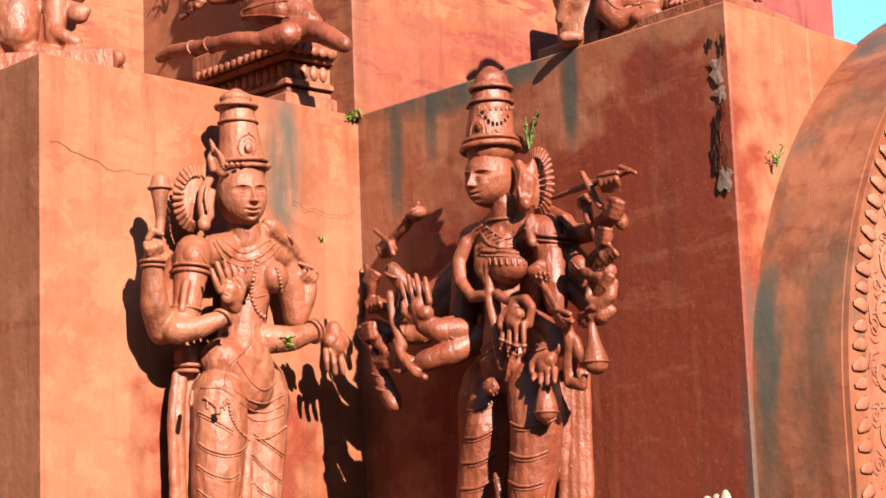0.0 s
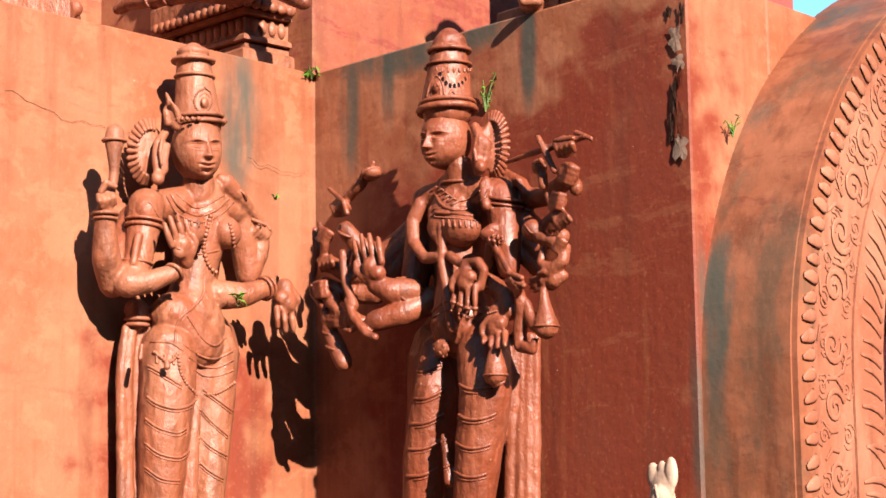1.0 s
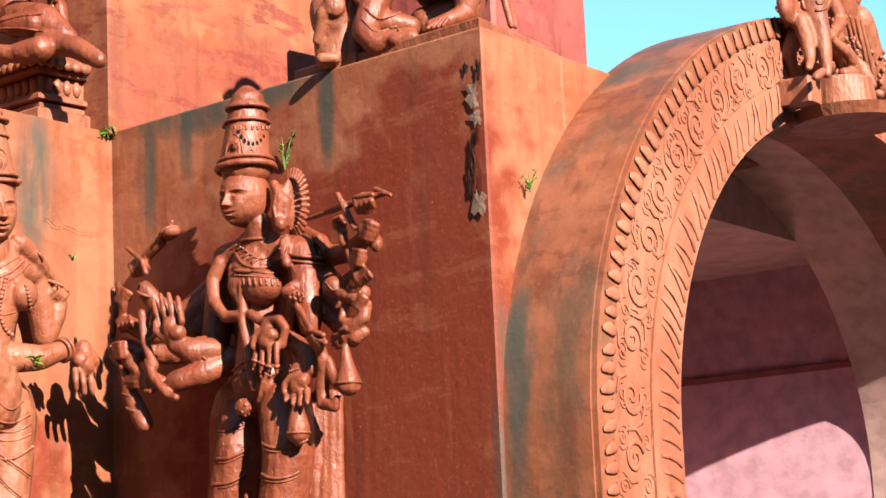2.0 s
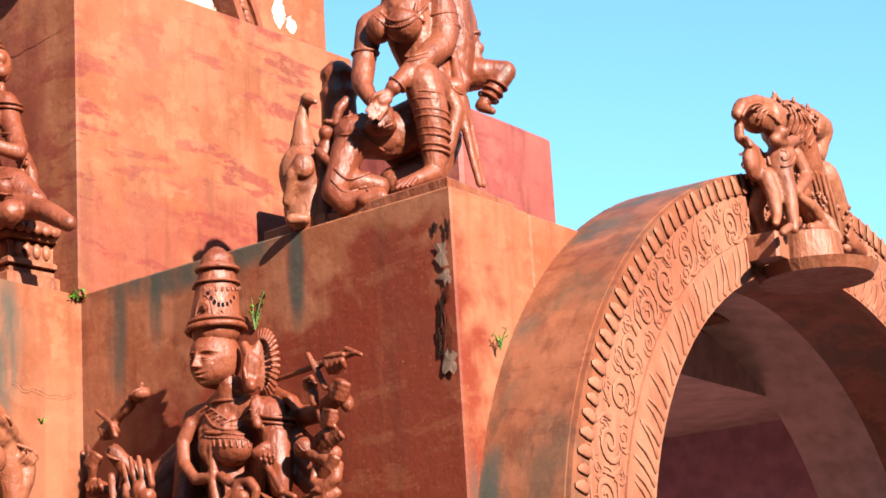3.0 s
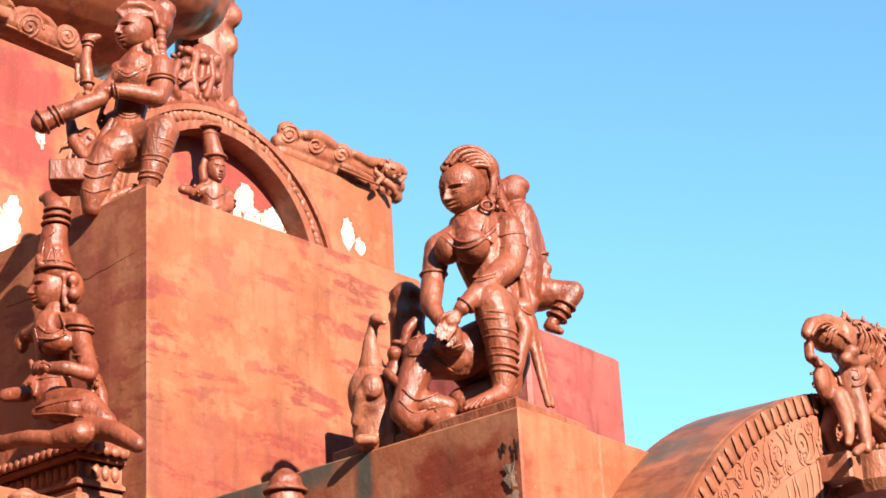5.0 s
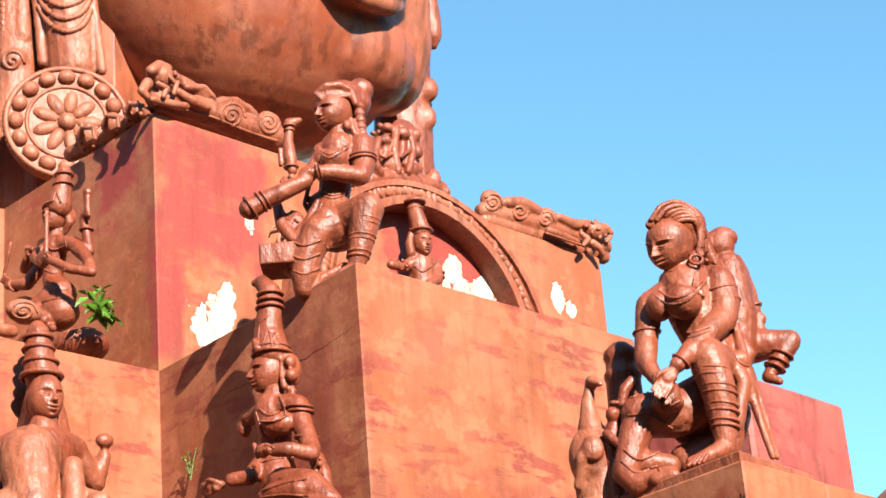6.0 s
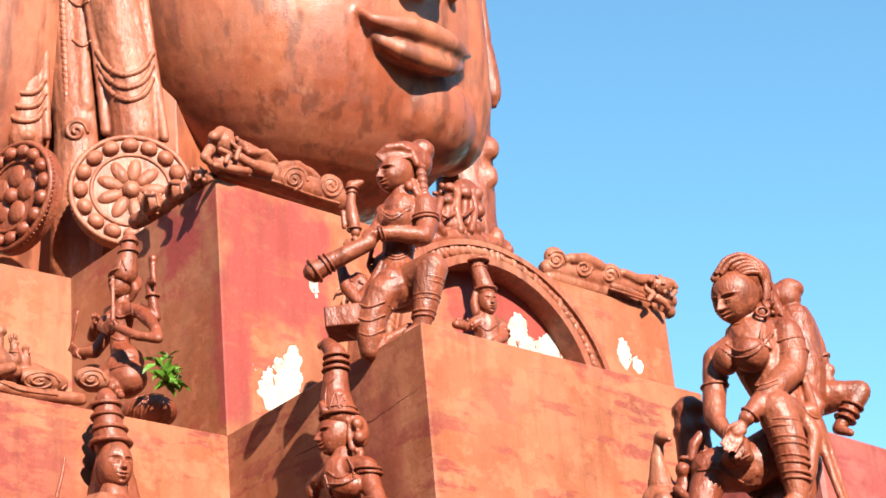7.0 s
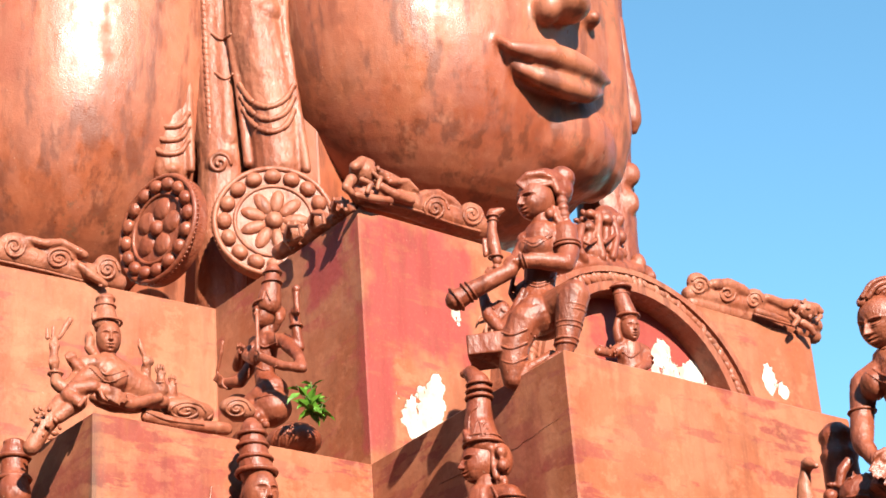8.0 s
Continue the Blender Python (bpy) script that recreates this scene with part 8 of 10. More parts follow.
def ear_group(c):
    c.front, c.crisp = Vector((-0.185, 0.845, 0.502)), 0.008
    c.limb((-0.815, 0, 11.25, 0.192), (-0.822, 0, 10.443, 0.179), (-0.817, 0, 9.973, 0.173), (-0.817, 0, 9.516, 0.166), (-0.815, 0, 9.169, 0.156))
    c.limb((-0.95, -0.06, 11.231, 0.041), (-0.951, -0.07, 10.419, 0.04), (-0.958, -0.07, 9.8, 0.04), (-0.959, -0.06, 9.206, 0.035))
    c.limb((-0.633, -0.06, 11.181, 0.041), (-0.645, -0.07, 10.373, 0.04), (-0.649, -0.07, 9.756, 0.039), (-0.641, -0.06, 9.162, 0.034))
    c.ball(-0.781, -0.12, 10.541, 0.116, 0.089, 0.134)
    c.drape(0.022, False, (-0.878, -0.14, 10.365), (-0.778, -0.14, 10.298), (-0.678, -0.14, 10.345))
    c.drape(0.024, False, (-0.927, -0.14, 9.625), (-0.856, -0.14, 9.535), (-0.776, -0.14, 9.508), (-0.696, -0.14, 9.522), (-0.638, -0.14, 9.603))
    c.drape(0.024, False, (-0.927, -0.14, 9.505), (-0.857, -0.14, 9.415), (-0.777, -0.14, 9.389), (-0.698, -0.14, 9.403), (-0.639, -0.14, 9.484))
    c.drape(0.024, False, (-0.928, -0.14, 9.386), (-0.858, -0.14, 9.297), (-0.779, -0.14, 9.271), (-0.699, -0.14, 9.285), (-0.641, -0.14, 9.365))
    c.limb((-0.788, -0.1, 10.324, 0.071), (-0.794, -0.1, 9.709, 0.079))
    c.ball(-0.78, -0.12, 9.15, 0.06, 0.043, 0.052)
    c.limb((-0.109, 0, 11.138, 0.246), (-0.103, 0, 10.335, 0.236), (-0.036, 0, 9.859, 0.228), (0.021, 0, 9.398, 0.217), (0.027, 0, 9.052, 0.197))
    c.limb((-0.314, -0.08, 11.117, 0.041), (-0.301, -0.09, 10.309, 0.04), (-0.242, -0.09, 9.786, 0.039), (-0.189, -0.08, 9.138, 0.039))
    c.limb((0.136, -0.08, 11.046, 0.041), (0.13, -0.09, 10.244, 0.04), (0.183, -0.09, 9.725, 0.039), (0.256, -0.08, 9.027, 0.038))
    c.ball(-0.016, -0.14, 10.433, 0.124, 0.089, 0.124)
    c.limb((-0.124, -0.12, 10.264, 0.053), (-0.102, -0.13, 9.997, 0.096), (-0.027, -0.13, 9.833, 0.105))
    c.drape(0.024, False, (-0.226, -0.16, 9.794), (-0.132, -0.16, 9.63), (-0.011, -0.16, 9.562), (0.113, -0.16, 9.604), (0.197, -0.16, 9.722))
    c.drape(0.024, False, (-0.213, -0.16, 9.681), (-0.12, -0.16, 9.518), (0.001, -0.16, 9.451), (0.119, -0.16, 9.494), (0.193, -0.16, 9.613))
    c.drape(0.024, False, (-0.2, -0.16, 9.569), (-0.107, -0.16, 9.407), (0.013, -0.16, 9.341), (0.125, -0.16, 9.384), (0.189, -0.16, 9.504))
    c.ball(0.074, -0.14, 9.069, 0.077, 0.051, 0.06)
    c.limb((-0.497, 0.12, 11.28, 0.212), (-0.466, 0.12, 9.992, 0.196), (-0.422, 0.1, 9.216, 0.2), (-0.441, 0.05, 8.61, 0.196), (-0.46, 0.05, 8.049, 0.193))
    c.limb((-0.413, 0, 11.023, 0.082), (-0.396, 0, 10.274, 0.08), (-0.361, 0, 9.754, 0.079), (-0.355, -0.02, 9.39, 0.078))
    c.drape(0.015, False, (-0.444, -0.1, 10.324), (-0.372, -0.1, 10.262), (-0.299, -0.1, 10.292))
    c.drape(0.015, False, (-0.423, -0.1, 9.96), (-0.353, -0.1, 9.898), (-0.29, -0.1, 9.93))
    c.ball(-0.421, -0.06, 9.18, 0.112, 0.077, 0.112)
    c.drape(0.017, False, (-0.316, -0.14, 9.123), (-0.34, -0.14, 9.187), (-0.391, -0.14, 9.219), (-0.441, -0.14, 9.208), (-0.466, -0.14, 9.164), (-0.458, -0.14, 9.114), (-0.426, -0.14, 9.082), (-0.389, -0.14, 9.08), (-0.365, -0.14, 9.105), (-0.364, -0.14, 9.138), (-0.381, -0.14, 9.162), (-0.404, -0.14, 9.168), (-0.419, -0.14, 9.157), (-0.421, -0.14, 9.14), (-0.414, -0.14, 9.128))
    c.line((-0.526, -0.06, 10.893, 0.029), (-0.522, -0.06, 10.865, 0.027))
    c.line((-0.524, -0.06, 10.833, 0.029), (-0.52, -0.06, 10.806, 0.027))
    c.line((-0.523, -0.06, 10.774, 0.029), (-0.518, -0.06, 10.746, 0.027))
    c.line((-0.521, -0.06, 10.715, 0.029), (-0.517, -0.06, 10.688, 0.027))
    c.line((-0.519, -0.06, 10.656, 0.029), (-0.515, -0.06, 10.629, 0.027))
    c.line((-0.518, -0.06, 10.597, 0.029), (-0.514, -0.06, 10.57, 0.027))
    c.line((-0.516, -0.06, 10.539, 0.029), (-0.512, -0.06, 10.512, 0.027))
    c.line((-0.515, -0.06, 10.48, 0.029), (-0.511, -0.06, 10.454, 0.027))
    c.line((-0.513, -0.06, 10.422, 0.029), (-0.509, -0.06, 10.395, 0.027))
    c.line((-0.512, -0.06, 10.364, 0.029), (-0.508, -0.06, 10.338, 0.027))
    c.line((-0.51, -0.06, 10.307, 0.029), (-0.506, -0.06, 10.28, 0.027))
    c.line((-0.509, -0.06, 10.249, 0.029), (-0.505, -0.06, 10.222, 0.027))
    c.line((-0.507, -0.06, 10.192, 0.029), (-0.503, -0.06, 10.165, 0.027))
    c.line((-0.506, -0.06, 10.134, 0.029), (-0.501, -0.06, 10.108, 0.027))
    c.line((-0.504, -0.06, 10.077, 0.029), (-0.5, -0.06, 10.051, 0.026))
    c.line((-0.502, -0.06, 10.021, 0.029), (-0.498, -0.06, 9.994, 0.026))
    c.line((-0.501, -0.06, 9.964, 0.029), (-0.497, -0.06, 9.938, 0.026))
    c.line((-0.499, -0.06, 9.907, 0.029), (-0.495, -0.06, 9.881, 0.026))
    c.line((-0.498, -0.06, 9.851, 0.029), (-0.494, -0.06, 9.825, 0.026))
    c.line((-0.496, -0.06, 9.795, 0.028), (-0.492, -0.06, 9.769, 0.026))
    c.line((-0.495, -0.06, 9.739, 0.028), (-0.491, -0.06, 9.713, 0.026))
    c.line((-0.493, -0.06, 9.683, 0.028), (-0.489, -0.06, 9.657, 0.026))
    c.line((-0.492, -0.06, 9.628, 0.028), (-0.488, -0.06, 9.602, 0.026))
    c.line((-0.491, -0.06, 9.572, 0.028), (-0.487, -0.06, 9.547, 0.026))
    c.line((-0.489, -0.06, 9.517, 0.028), (-0.485, -0.06, 9.491, 0.026))
    c.line((-0.488, -0.06, 9.462, 0.028), (-0.484, -0.06, 9.436, 0.026))

def ridge_scroll_niche(c):
    c.front, c.crisp = Vector((0.689, 0.604, 0.4)), 0.008
    c.limb((2.968, 0.06, 7.672, 0.065), (3.431, 0.06, 7.705, 0.083), (3.906, 0.06, 7.711, 0.084), (4.26, 0.05, 7.701, 0.068))
    c.ball(3.044, 0.03, 7.758, 0.102, 0.065, 0.094)
    c.drape(0.012, False, (3.029, -0.08, 7.7), (3.009, -0.08, 7.745), (2.953, -0.08, 7.754), (2.889, -0.08, 7.727), (2.848, -0.08, 7.68), (2.845, -0.08, 7.636), (2.878, -0.08, 7.615), (2.927, -0.08, 7.624), (2.968, -0.08, 7.654), (2.984, -0.08, 7.69), (2.971, -0.08, 7.714), (2.939, -0.08, 7.717), (2.906, -0.08, 7.702), (2.888, -0.08, 7.678), (2.889, -0.08, 7.658), (2.905, -0.08, 7.651), (2.925, -0.08, 7.657), (2.938, -0.08, 7.669), (2.939, -0.08, 7.679))
    c.limb((3.165, 0, 7.774, 0.041), (3.331, 0, 7.804, 0.054), (3.478, 0, 7.783, 0.05))
    c.ball(3.333, 0.02, 7.767, 0.107, 0.058, 0.078)
    c.drape(0.011, False, (3.296, -0.08, 7.699), (3.262, -0.08, 7.65), (3.206, -0.08, 7.62), (3.158, -0.08, 7.621), (3.139, -0.08, 7.649), (3.154, -0.08, 7.687), (3.191, -0.08, 7.714), (3.229, -0.08, 7.721), (3.249, -0.08, 7.706), (3.245, -0.08, 7.682), (3.224, -0.08, 7.662), (3.201, -0.08, 7.655), (3.187, -0.08, 7.661), (3.187, -0.08, 7.673), (3.197, -0.08, 7.682))
    c.ball(3.613, 0.02, 7.767, 0.092, 0.067, 0.083)
    c.drape(0.011, False, (3.554, -0.1, 7.696), (3.537, -0.1, 7.734), (3.487, -0.1, 7.741), (3.432, -0.1, 7.717), (3.398, -0.1, 7.677), (3.397, -0.1, 7.641), (3.426, -0.1, 7.626), (3.468, -0.1, 7.635), (3.5, -0.1, 7.661), (3.511, -0.1, 7.689), (3.497, -0.1, 7.705), (3.471, -0.1, 7.705), (3.447, -0.1, 7.691), (3.436, -0.1, 7.674), (3.44, -0.1, 7.662), (3.453, -0.1, 7.66), (3.465, -0.1, 7.666))
    c.limb((3.693, -0.02, 7.778, 0.037), (3.857, -0.02, 7.76, 0.046), (4.022, -0.02, 7.798, 0.046))
    c.ball(4.062, -0.04, 7.743, 0.11, 0.093, 0.084)
    c.limb((4.063, -0.08, 7.773, 0.038), (4.14, -0.1, 7.773, 0.034), (4.183, -0.1, 7.746, 0.03))
    c.limb((3.982, -0.08, 7.617, 0.033), (4.039, -0.1, 7.585, 0.029), (4.067, -0.1, 7.545, 0.021))
    c.line((3.848, -0.1, 7.653, 0.021), (3.89, -0.12, 7.608, 0.025), (3.83, -0.12, 7.549, 0.017))
    c.curls(4.037, -0.04, 7.737, 0.118, 0.084, 0.084, 28, 0.019)
    c.line((4.15, -0.12, 7.694, 0.021), (4.103, -0.12, 7.646, 0.017))
    c.limb((3.549, -0.04, 7.628, 0.029), (3.713, -0.05, 7.615, 0.033), (3.879, -0.05, 7.606, 0.025))
    c.drape(0.01, False, (2.903, -0.1, 7.539), (3.36, -0.1, 7.562), (3.828, -0.1, 7.557))
    c.limb((2.987, 0.08, 7.604, 0.073), (3.436, 0.08, 7.624, 0.074), (3.91, 0.08, 7.628, 0.076), (4.265, 0.07, 7.627, 0.06))

def ridge_scroll_corner(c):
    c.front, c.crisp = Vector((0.551, 0.694, 0.463)), 0.008
    c.limb((0.065, 0.04, 7.7, 0.072), (0.434, 0.05, 7.733, 0.088), (0.804, 0.05, 7.713, 0.089), (1.08, 0.05, 7.707, 0.083))
    c.ball(0.039, -0.02, 7.824, 0.09, 0.086, 0.086)
    c.limb((-0.067, -0.08, 7.808, 0.036), (0.005, -0.06, 7.878, 0.036), (0.076, -0.06, 7.881, 0.029))
    c.limb((-0.099, -0.08, 7.71, 0.039), (-0.161, -0.1, 7.628, 0.032), (-0.119, -0.1, 7.599, 0.025))
    c.limb((-0.07, -0.08, 7.605, 0.025), (0.062, -0.08, 7.616, 0.029), (0.212, -0.06, 7.649, 0.025))
    c.line((-0.049, -0.12, 7.705, 0.018), (0.02, -0.12, 7.691, 0.021), (-0.01, -0.12, 7.627, 0.018))
    c.line((0.059, -0.1, 7.792, 0.014), (0.11, -0.1, 7.757, 0.018), (0.087, -0.1, 7.686, 0.014))
    c.curls(0.073, -0.02, 7.809, 0.094, 0.079, 0.086, 30, 0.016)
    c.limb((0.154, 0, 7.874, 0.036), (0.269, 0, 7.847, 0.044), (0.367, 0, 7.824, 0.044), (0.51, 0.01, 7.793, 0.029))
    c.limb((0.237, -0.04, 7.804, 0.025), (0.383, -0.03, 7.848, 0.026), (0.462, -0.03, 7.803, 0.018))
    c.limb((0.153, -0.04, 7.748, 0.029), (0.268, -0.05, 7.709, 0.033), (0.394, -0.05, 7.701, 0.025))
    c.ball(0.644, 0.02, 7.749, 0.118, 0.066, 0.103)
    c.drape(0.011, False, (0.658, -0.1, 7.691), (0.631, -0.1, 7.747), (0.564, -0.1, 7.756), (0.495, -0.1, 7.718), (0.457, -0.1, 7.656), (0.465, -0.1, 7.604), (0.511, -0.1, 7.585), (0.568, -0.1, 7.604), (0.607, -0.1, 7.649), (0.611, -0.1, 7.694), (0.583, -0.1, 7.717), (0.54, -0.1, 7.709), (0.507, -0.1, 7.68), (0.498, -0.1, 7.647), (0.512, -0.1, 7.627), (0.539, -0.1, 7.627), (0.562, -0.1, 7.643), (0.571, -0.1, 7.663), (0.565, -0.1, 7.676), (0.551, -0.1, 7.677))
    c.ball(0.958, 0.02, 7.781, 0.097, 0.06, 0.086)
    c.drape(0.011, False, (0.948, -0.1, 7.725), (0.918, -0.1, 7.668), (0.863, -0.1, 7.632), (0.811, -0.1, 7.63), (0.784, -0.1, 7.66), (0.792, -0.1, 7.705), (0.827, -0.1, 7.742), (0.871, -0.1, 7.757), (0.903, -0.1, 7.745), (0.909, -0.1, 7.714), (0.89, -0.1, 7.683), (0.86, -0.1, 7.664), (0.833, -0.1, 7.665), (0.821, -0.1, 7.681), (0.827, -0.1, 7.702), (0.844, -0.1, 7.718), (0.861, -0.1, 7.721), (0.87, -0.1, 7.714), (0.869, -0.1, 7.704))
    c.limb((0.491, 0, 7.766, 0.033), (0.55, 0, 7.815, 0.033), (0.665, 0, 7.854, 0.03), (0.775, 0, 7.825, 0.03), (0.829, 0, 7.789, 0.026))
    c.drape(0.01, False, (0.179, -0.1, 7.598), (0.404, -0.1, 7.608), (0.677, -0.1, 7.588), (0.911, -0.1, 7.59))

def ridge_scroll_left(c):
    c.front, c.crisp = Vector((0.359, 0.823, 0.44)), 0.008
    c.limb((-1.707, 0.05, 7.685, 0.096), (-1.314, 0.05, 7.678, 0.097), (-0.991, 0.05, 7.653, 0.091), (-0.723, 0.05, 7.641, 0.076))
    c.ball(-0.809, 0, 7.703, 0.102, 0.061, 0.099)
    c.drape(0.012, False, (-0.769, -0.1, 7.659), (-0.794, -0.1, 7.71), (-0.847, -0.1, 7.722), (-0.899, -0.1, 7.694), (-0.924, -0.1, 7.643), (-0.914, -0.1, 7.597), (-0.877, -0.1, 7.577), (-0.833, -0.1, 7.59), (-0.806, -0.1, 7.626), (-0.806, -0.1, 7.665), (-0.83, -0.1, 7.687), (-0.862, -0.1, 7.684), (-0.886, -0.1, 7.661), (-0.892, -0.1, 7.632), (-0.879, -0.1, 7.614), (-0.858, -0.1, 7.612), (-0.841, -0.1, 7.624), (-0.835, -0.1, 7.641), (-0.841, -0.1, 7.653), (-0.852, -0.1, 7.654))
    c.ball(-1.456, 0, 7.75, 0.126, 0.059, 0.074)
    c.drape(0.011, False, (-1.442, -0.1, 7.691), (-1.463, -0.1, 7.636), (-1.509, -0.1, 7.606), (-1.553, -0.1, 7.612), (-1.576, -0.1, 7.646), (-1.569, -0.1, 7.689), (-1.54, -0.1, 7.718), (-1.507, -0.1, 7.722), (-1.486, -0.1, 7.704), (-1.485, -0.1, 7.676), (-1.5, -0.1, 7.654), (-1.52, -0.1, 7.647), (-1.534, -0.1, 7.656), (-1.536, -0.1, 7.67), (-1.529, -0.1, 7.68))
    c.ball(-1.161, 0, 7.73, 0.142, 0.06, 0.09)
    c.drape(0.011, False, (-1.108, -0.1, 7.672), (-1.134, -0.1, 7.715), (-1.19, -0.1, 7.725), (-1.245, -0.1, 7.702), (-1.276, -0.1, 7.658), (-1.271, -0.1, 7.616), (-1.237, -0.1, 7.595), (-1.192, -0.1, 7.602), (-1.157, -0.1, 7.629), (-1.149, -0.1, 7.663), (-1.165, -0.1, 7.687), (-1.196, -0.1, 7.691), (-1.225, -0.1, 7.677), (-1.238, -0.1, 7.655), (-1.234, -0.1, 7.636), (-1.217, -0.1, 7.629), (-1.199, -0.1, 7.633), (-1.189, -0.1, 7.644), (-1.189, -0.1, 7.654))
    c.limb((-1.395, -0.04, 7.778, 0.026), (-1.279, -0.05, 7.765, 0.034), (-1.16, -0.05, 7.8, 0.034), (-0.997, -0.05, 7.742, 0.03))
    c.drape(0.01, False, (-1.609, -0.1, 7.55), (-1.297, -0.1, 7.541), (-0.896, -0.1, 7.516))
    c.limb((-1.032, -0.04, 7.664, 0.03), (-0.955, -0.05, 7.609, 0.034), (-0.848, -0.05, 7.556, 0.026))

def ridge_scroll_side(c):
    c.ball(0.997, 0, 7.7, 0.089, 0.067, 0.089)
    c.ball(1.276, 0, 7.672, 0.081, 0.059, 0.081)
    c.ball(1.521, 0, 7.66, 0.072, 0.058, 0.072)
    c.limb((1.006, -0.06, 7.669, 0.014), (1.066, -0.08, 7.712, 0.014), (1.198, -0.09, 7.651, 0.014), (1.234, -0.1, 7.559, 0.014), (1.155, -0.1, 7.569, 0.011))
    c.limb((1.284, -0.06, 7.637, 0.014), (1.343, -0.08, 7.679, 0.014), (1.47, -0.09, 7.611, 0.013), (1.492, -0.1, 7.534, 0.013), (1.422, -0.1, 7.541, 0.011))
    c.limb((1.542, -0.06, 7.619, 0.013), (1.6, -0.08, 7.652, 0.013), (1.71, -0.09, 7.591, 0.013), (1.732, -0.1, 7.522, 0.013))
    c.curls(0.997, 0, 7.7, 0.086, 0.063, 0.086, 18, 0.019)
    c.curls(1.521, 0, 7.66, 0.069, 0.054, 0.069, 14, 0.018)
    c.limb((0.734, 0.06, 7.7, 0.06), (1.171, 0.06, 7.643, 0.055), (1.591, 0.06, 7.627, 0.05))

def niche_crest(c):
    c.curls(2.04, -0.03, 7.819, 0.219, 0.102, 0.235, 50, 0.023)
    c.ball(2.034, -0.03, 7.774, 0.226, 0.094, 0.242)
    c.ball(2.141, -0.03, 7.976, 0.134, 0.087, 0.158)
    c.limb((1.611, -0.06, 7.462, 0.061), (1.987, -0.06, 7.62, 0.101), (2.413, -0.06, 7.652, 0.071))
    c.limb((1.772, -0.16, 7.825, 0.027), (1.688, -0.18, 7.624, 0.03), (1.745, -0.18, 7.553, 0.03))
    c.limb((1.944, -0.16, 7.956, 0.027), (1.89, -0.18, 7.76, 0.031), (1.911, -0.18, 7.615, 0.031))
    c.limb((2.076, -0.16, 7.968, 0.027), (2.072, -0.18, 7.805, 0.031), (2.007, -0.18, 7.638, 0.031))
    c.ball(1.914, -0.14, 7.603, 0.061, 0.046, 0.046)
    c.ball(1.751, -0.14, 7.529, 0.053, 0.046, 0.046)
    c.limb((1.602, -0.1, 7.468, 0.053), (1.823, -0.12, 7.555, 0.069), (2.084, -0.12, 7.583, 0.062), (2.301, -0.12, 7.626, 0.047))
    c.ball(1.887, -0.12, 7.656, 0.1, 0.069, 0.085)
    c.ball(1.724, -0.12, 7.574, 0.076, 0.061, 0.069)
    c.ball(2.074, -0.12, 7.693, 0.078, 0.062, 0.07)
    c.ball(2.329, -0.1, 7.694, 0.055, 0.055, 0.079)
    c.limb((1.818, -0.14, 7.652, 0.034), (1.846, -0.14, 7.788, 0.035))
    c.ball(1.834, -0.16, 7.832, 0.042, 0.042, 0.046)
    c.limb((1.991, -0.14, 7.716, 0.039), (2.013, -0.14, 7.873, 0.039))
    c.ball(2.002, -0.16, 7.927, 0.051, 0.051, 0.054)
    c.ball(1.883, -0.14, 7.949, 0.047, 0.039, 0.039)
    c.limb((1.874, -0.18, 7.756, 0.014), (1.928, -0.2, 7.717, 0.014), (2.065, -0.18, 7.825, 0.014))
    c.limb((1.728, -0.18, 7.698, 0.014), (1.778, -0.2, 7.672, 0.014), (1.876, -0.18, 7.735, 0.014))
    c.ball(2.165, -0.12, 7.855, 0.047, 0.047, 0.055)
    c.ball(2.187, -0.1, 8.002, 0.039, 0.039, 0.055)
    c.ball(1.773, -0.1, 7.744, 0.046, 0.046, 0.054)
    c.ball(2.156, -0.12, 7.722, 0.047, 0.047, 0.047)
    c.ball(2.425, -0.1, 7.621, 0.047, 0.047, 0.047)
    c.beads(0.023, (1.452, -0.2, 7.341), (1.667, -0.22, 7.417), (1.926, -0.22, 7.461), (2.18, -0.2, 7.478))

def plaster_finial(c):
    c.ball(2.302, -0.05, 1.931, 0.064, 0.023, 0.077)
    c.ball(2.255, -0.05, 1.978, 0.034, 0.018, 0.055)
    c.ball(2.353, -0.05, 1.983, 0.029, 0.018, 0.068)
    c.ball(2.305, -0.05, 1.998, 0.023, 0.016, 0.041)
    c.limb((2.3, -0.05, 1.89, 0.055), (2.293, -0.04, 1.777, 0.05))
    c.limb((2.311, -0.1, 1.934, 0.006), (2.324, -0.1, 1.877, 0.006), (2.336, -0.1, 1.798, 0.006))

def far_ear(c):
    c.limb((-0.145, 0.1, 7.498, 0.296), (-0.058, 0.1, 8.605, 0.276), (-0.036, 0.1, 9.185, 0.261), (-0.014, 0.1, 9.783, 0.255), (0.026, 0.1, 10.569, 0.25), (0.032, 0.1, 11.753, 0.308))
    c.ball(0.207, -0.02, 9.857, 0.107, 0.088, 0.117)
    c.ball(0.168, -0.02, 9.587, 0.106, 0.077, 0.126)
    c.limb((0.275, -0.05, 10.851, 0.08), (0.284, -0.05, 10.562, 0.099), (0.292, -0.05, 10.361, 0.089), (0.301, -0.05, 10.264, 0.039))
    c.limb((0.26, -0.05, 11.383, 0.071), (0.273, -0.05, 11.026, 0.07), (0.272, -0.05, 10.736, 0.07))


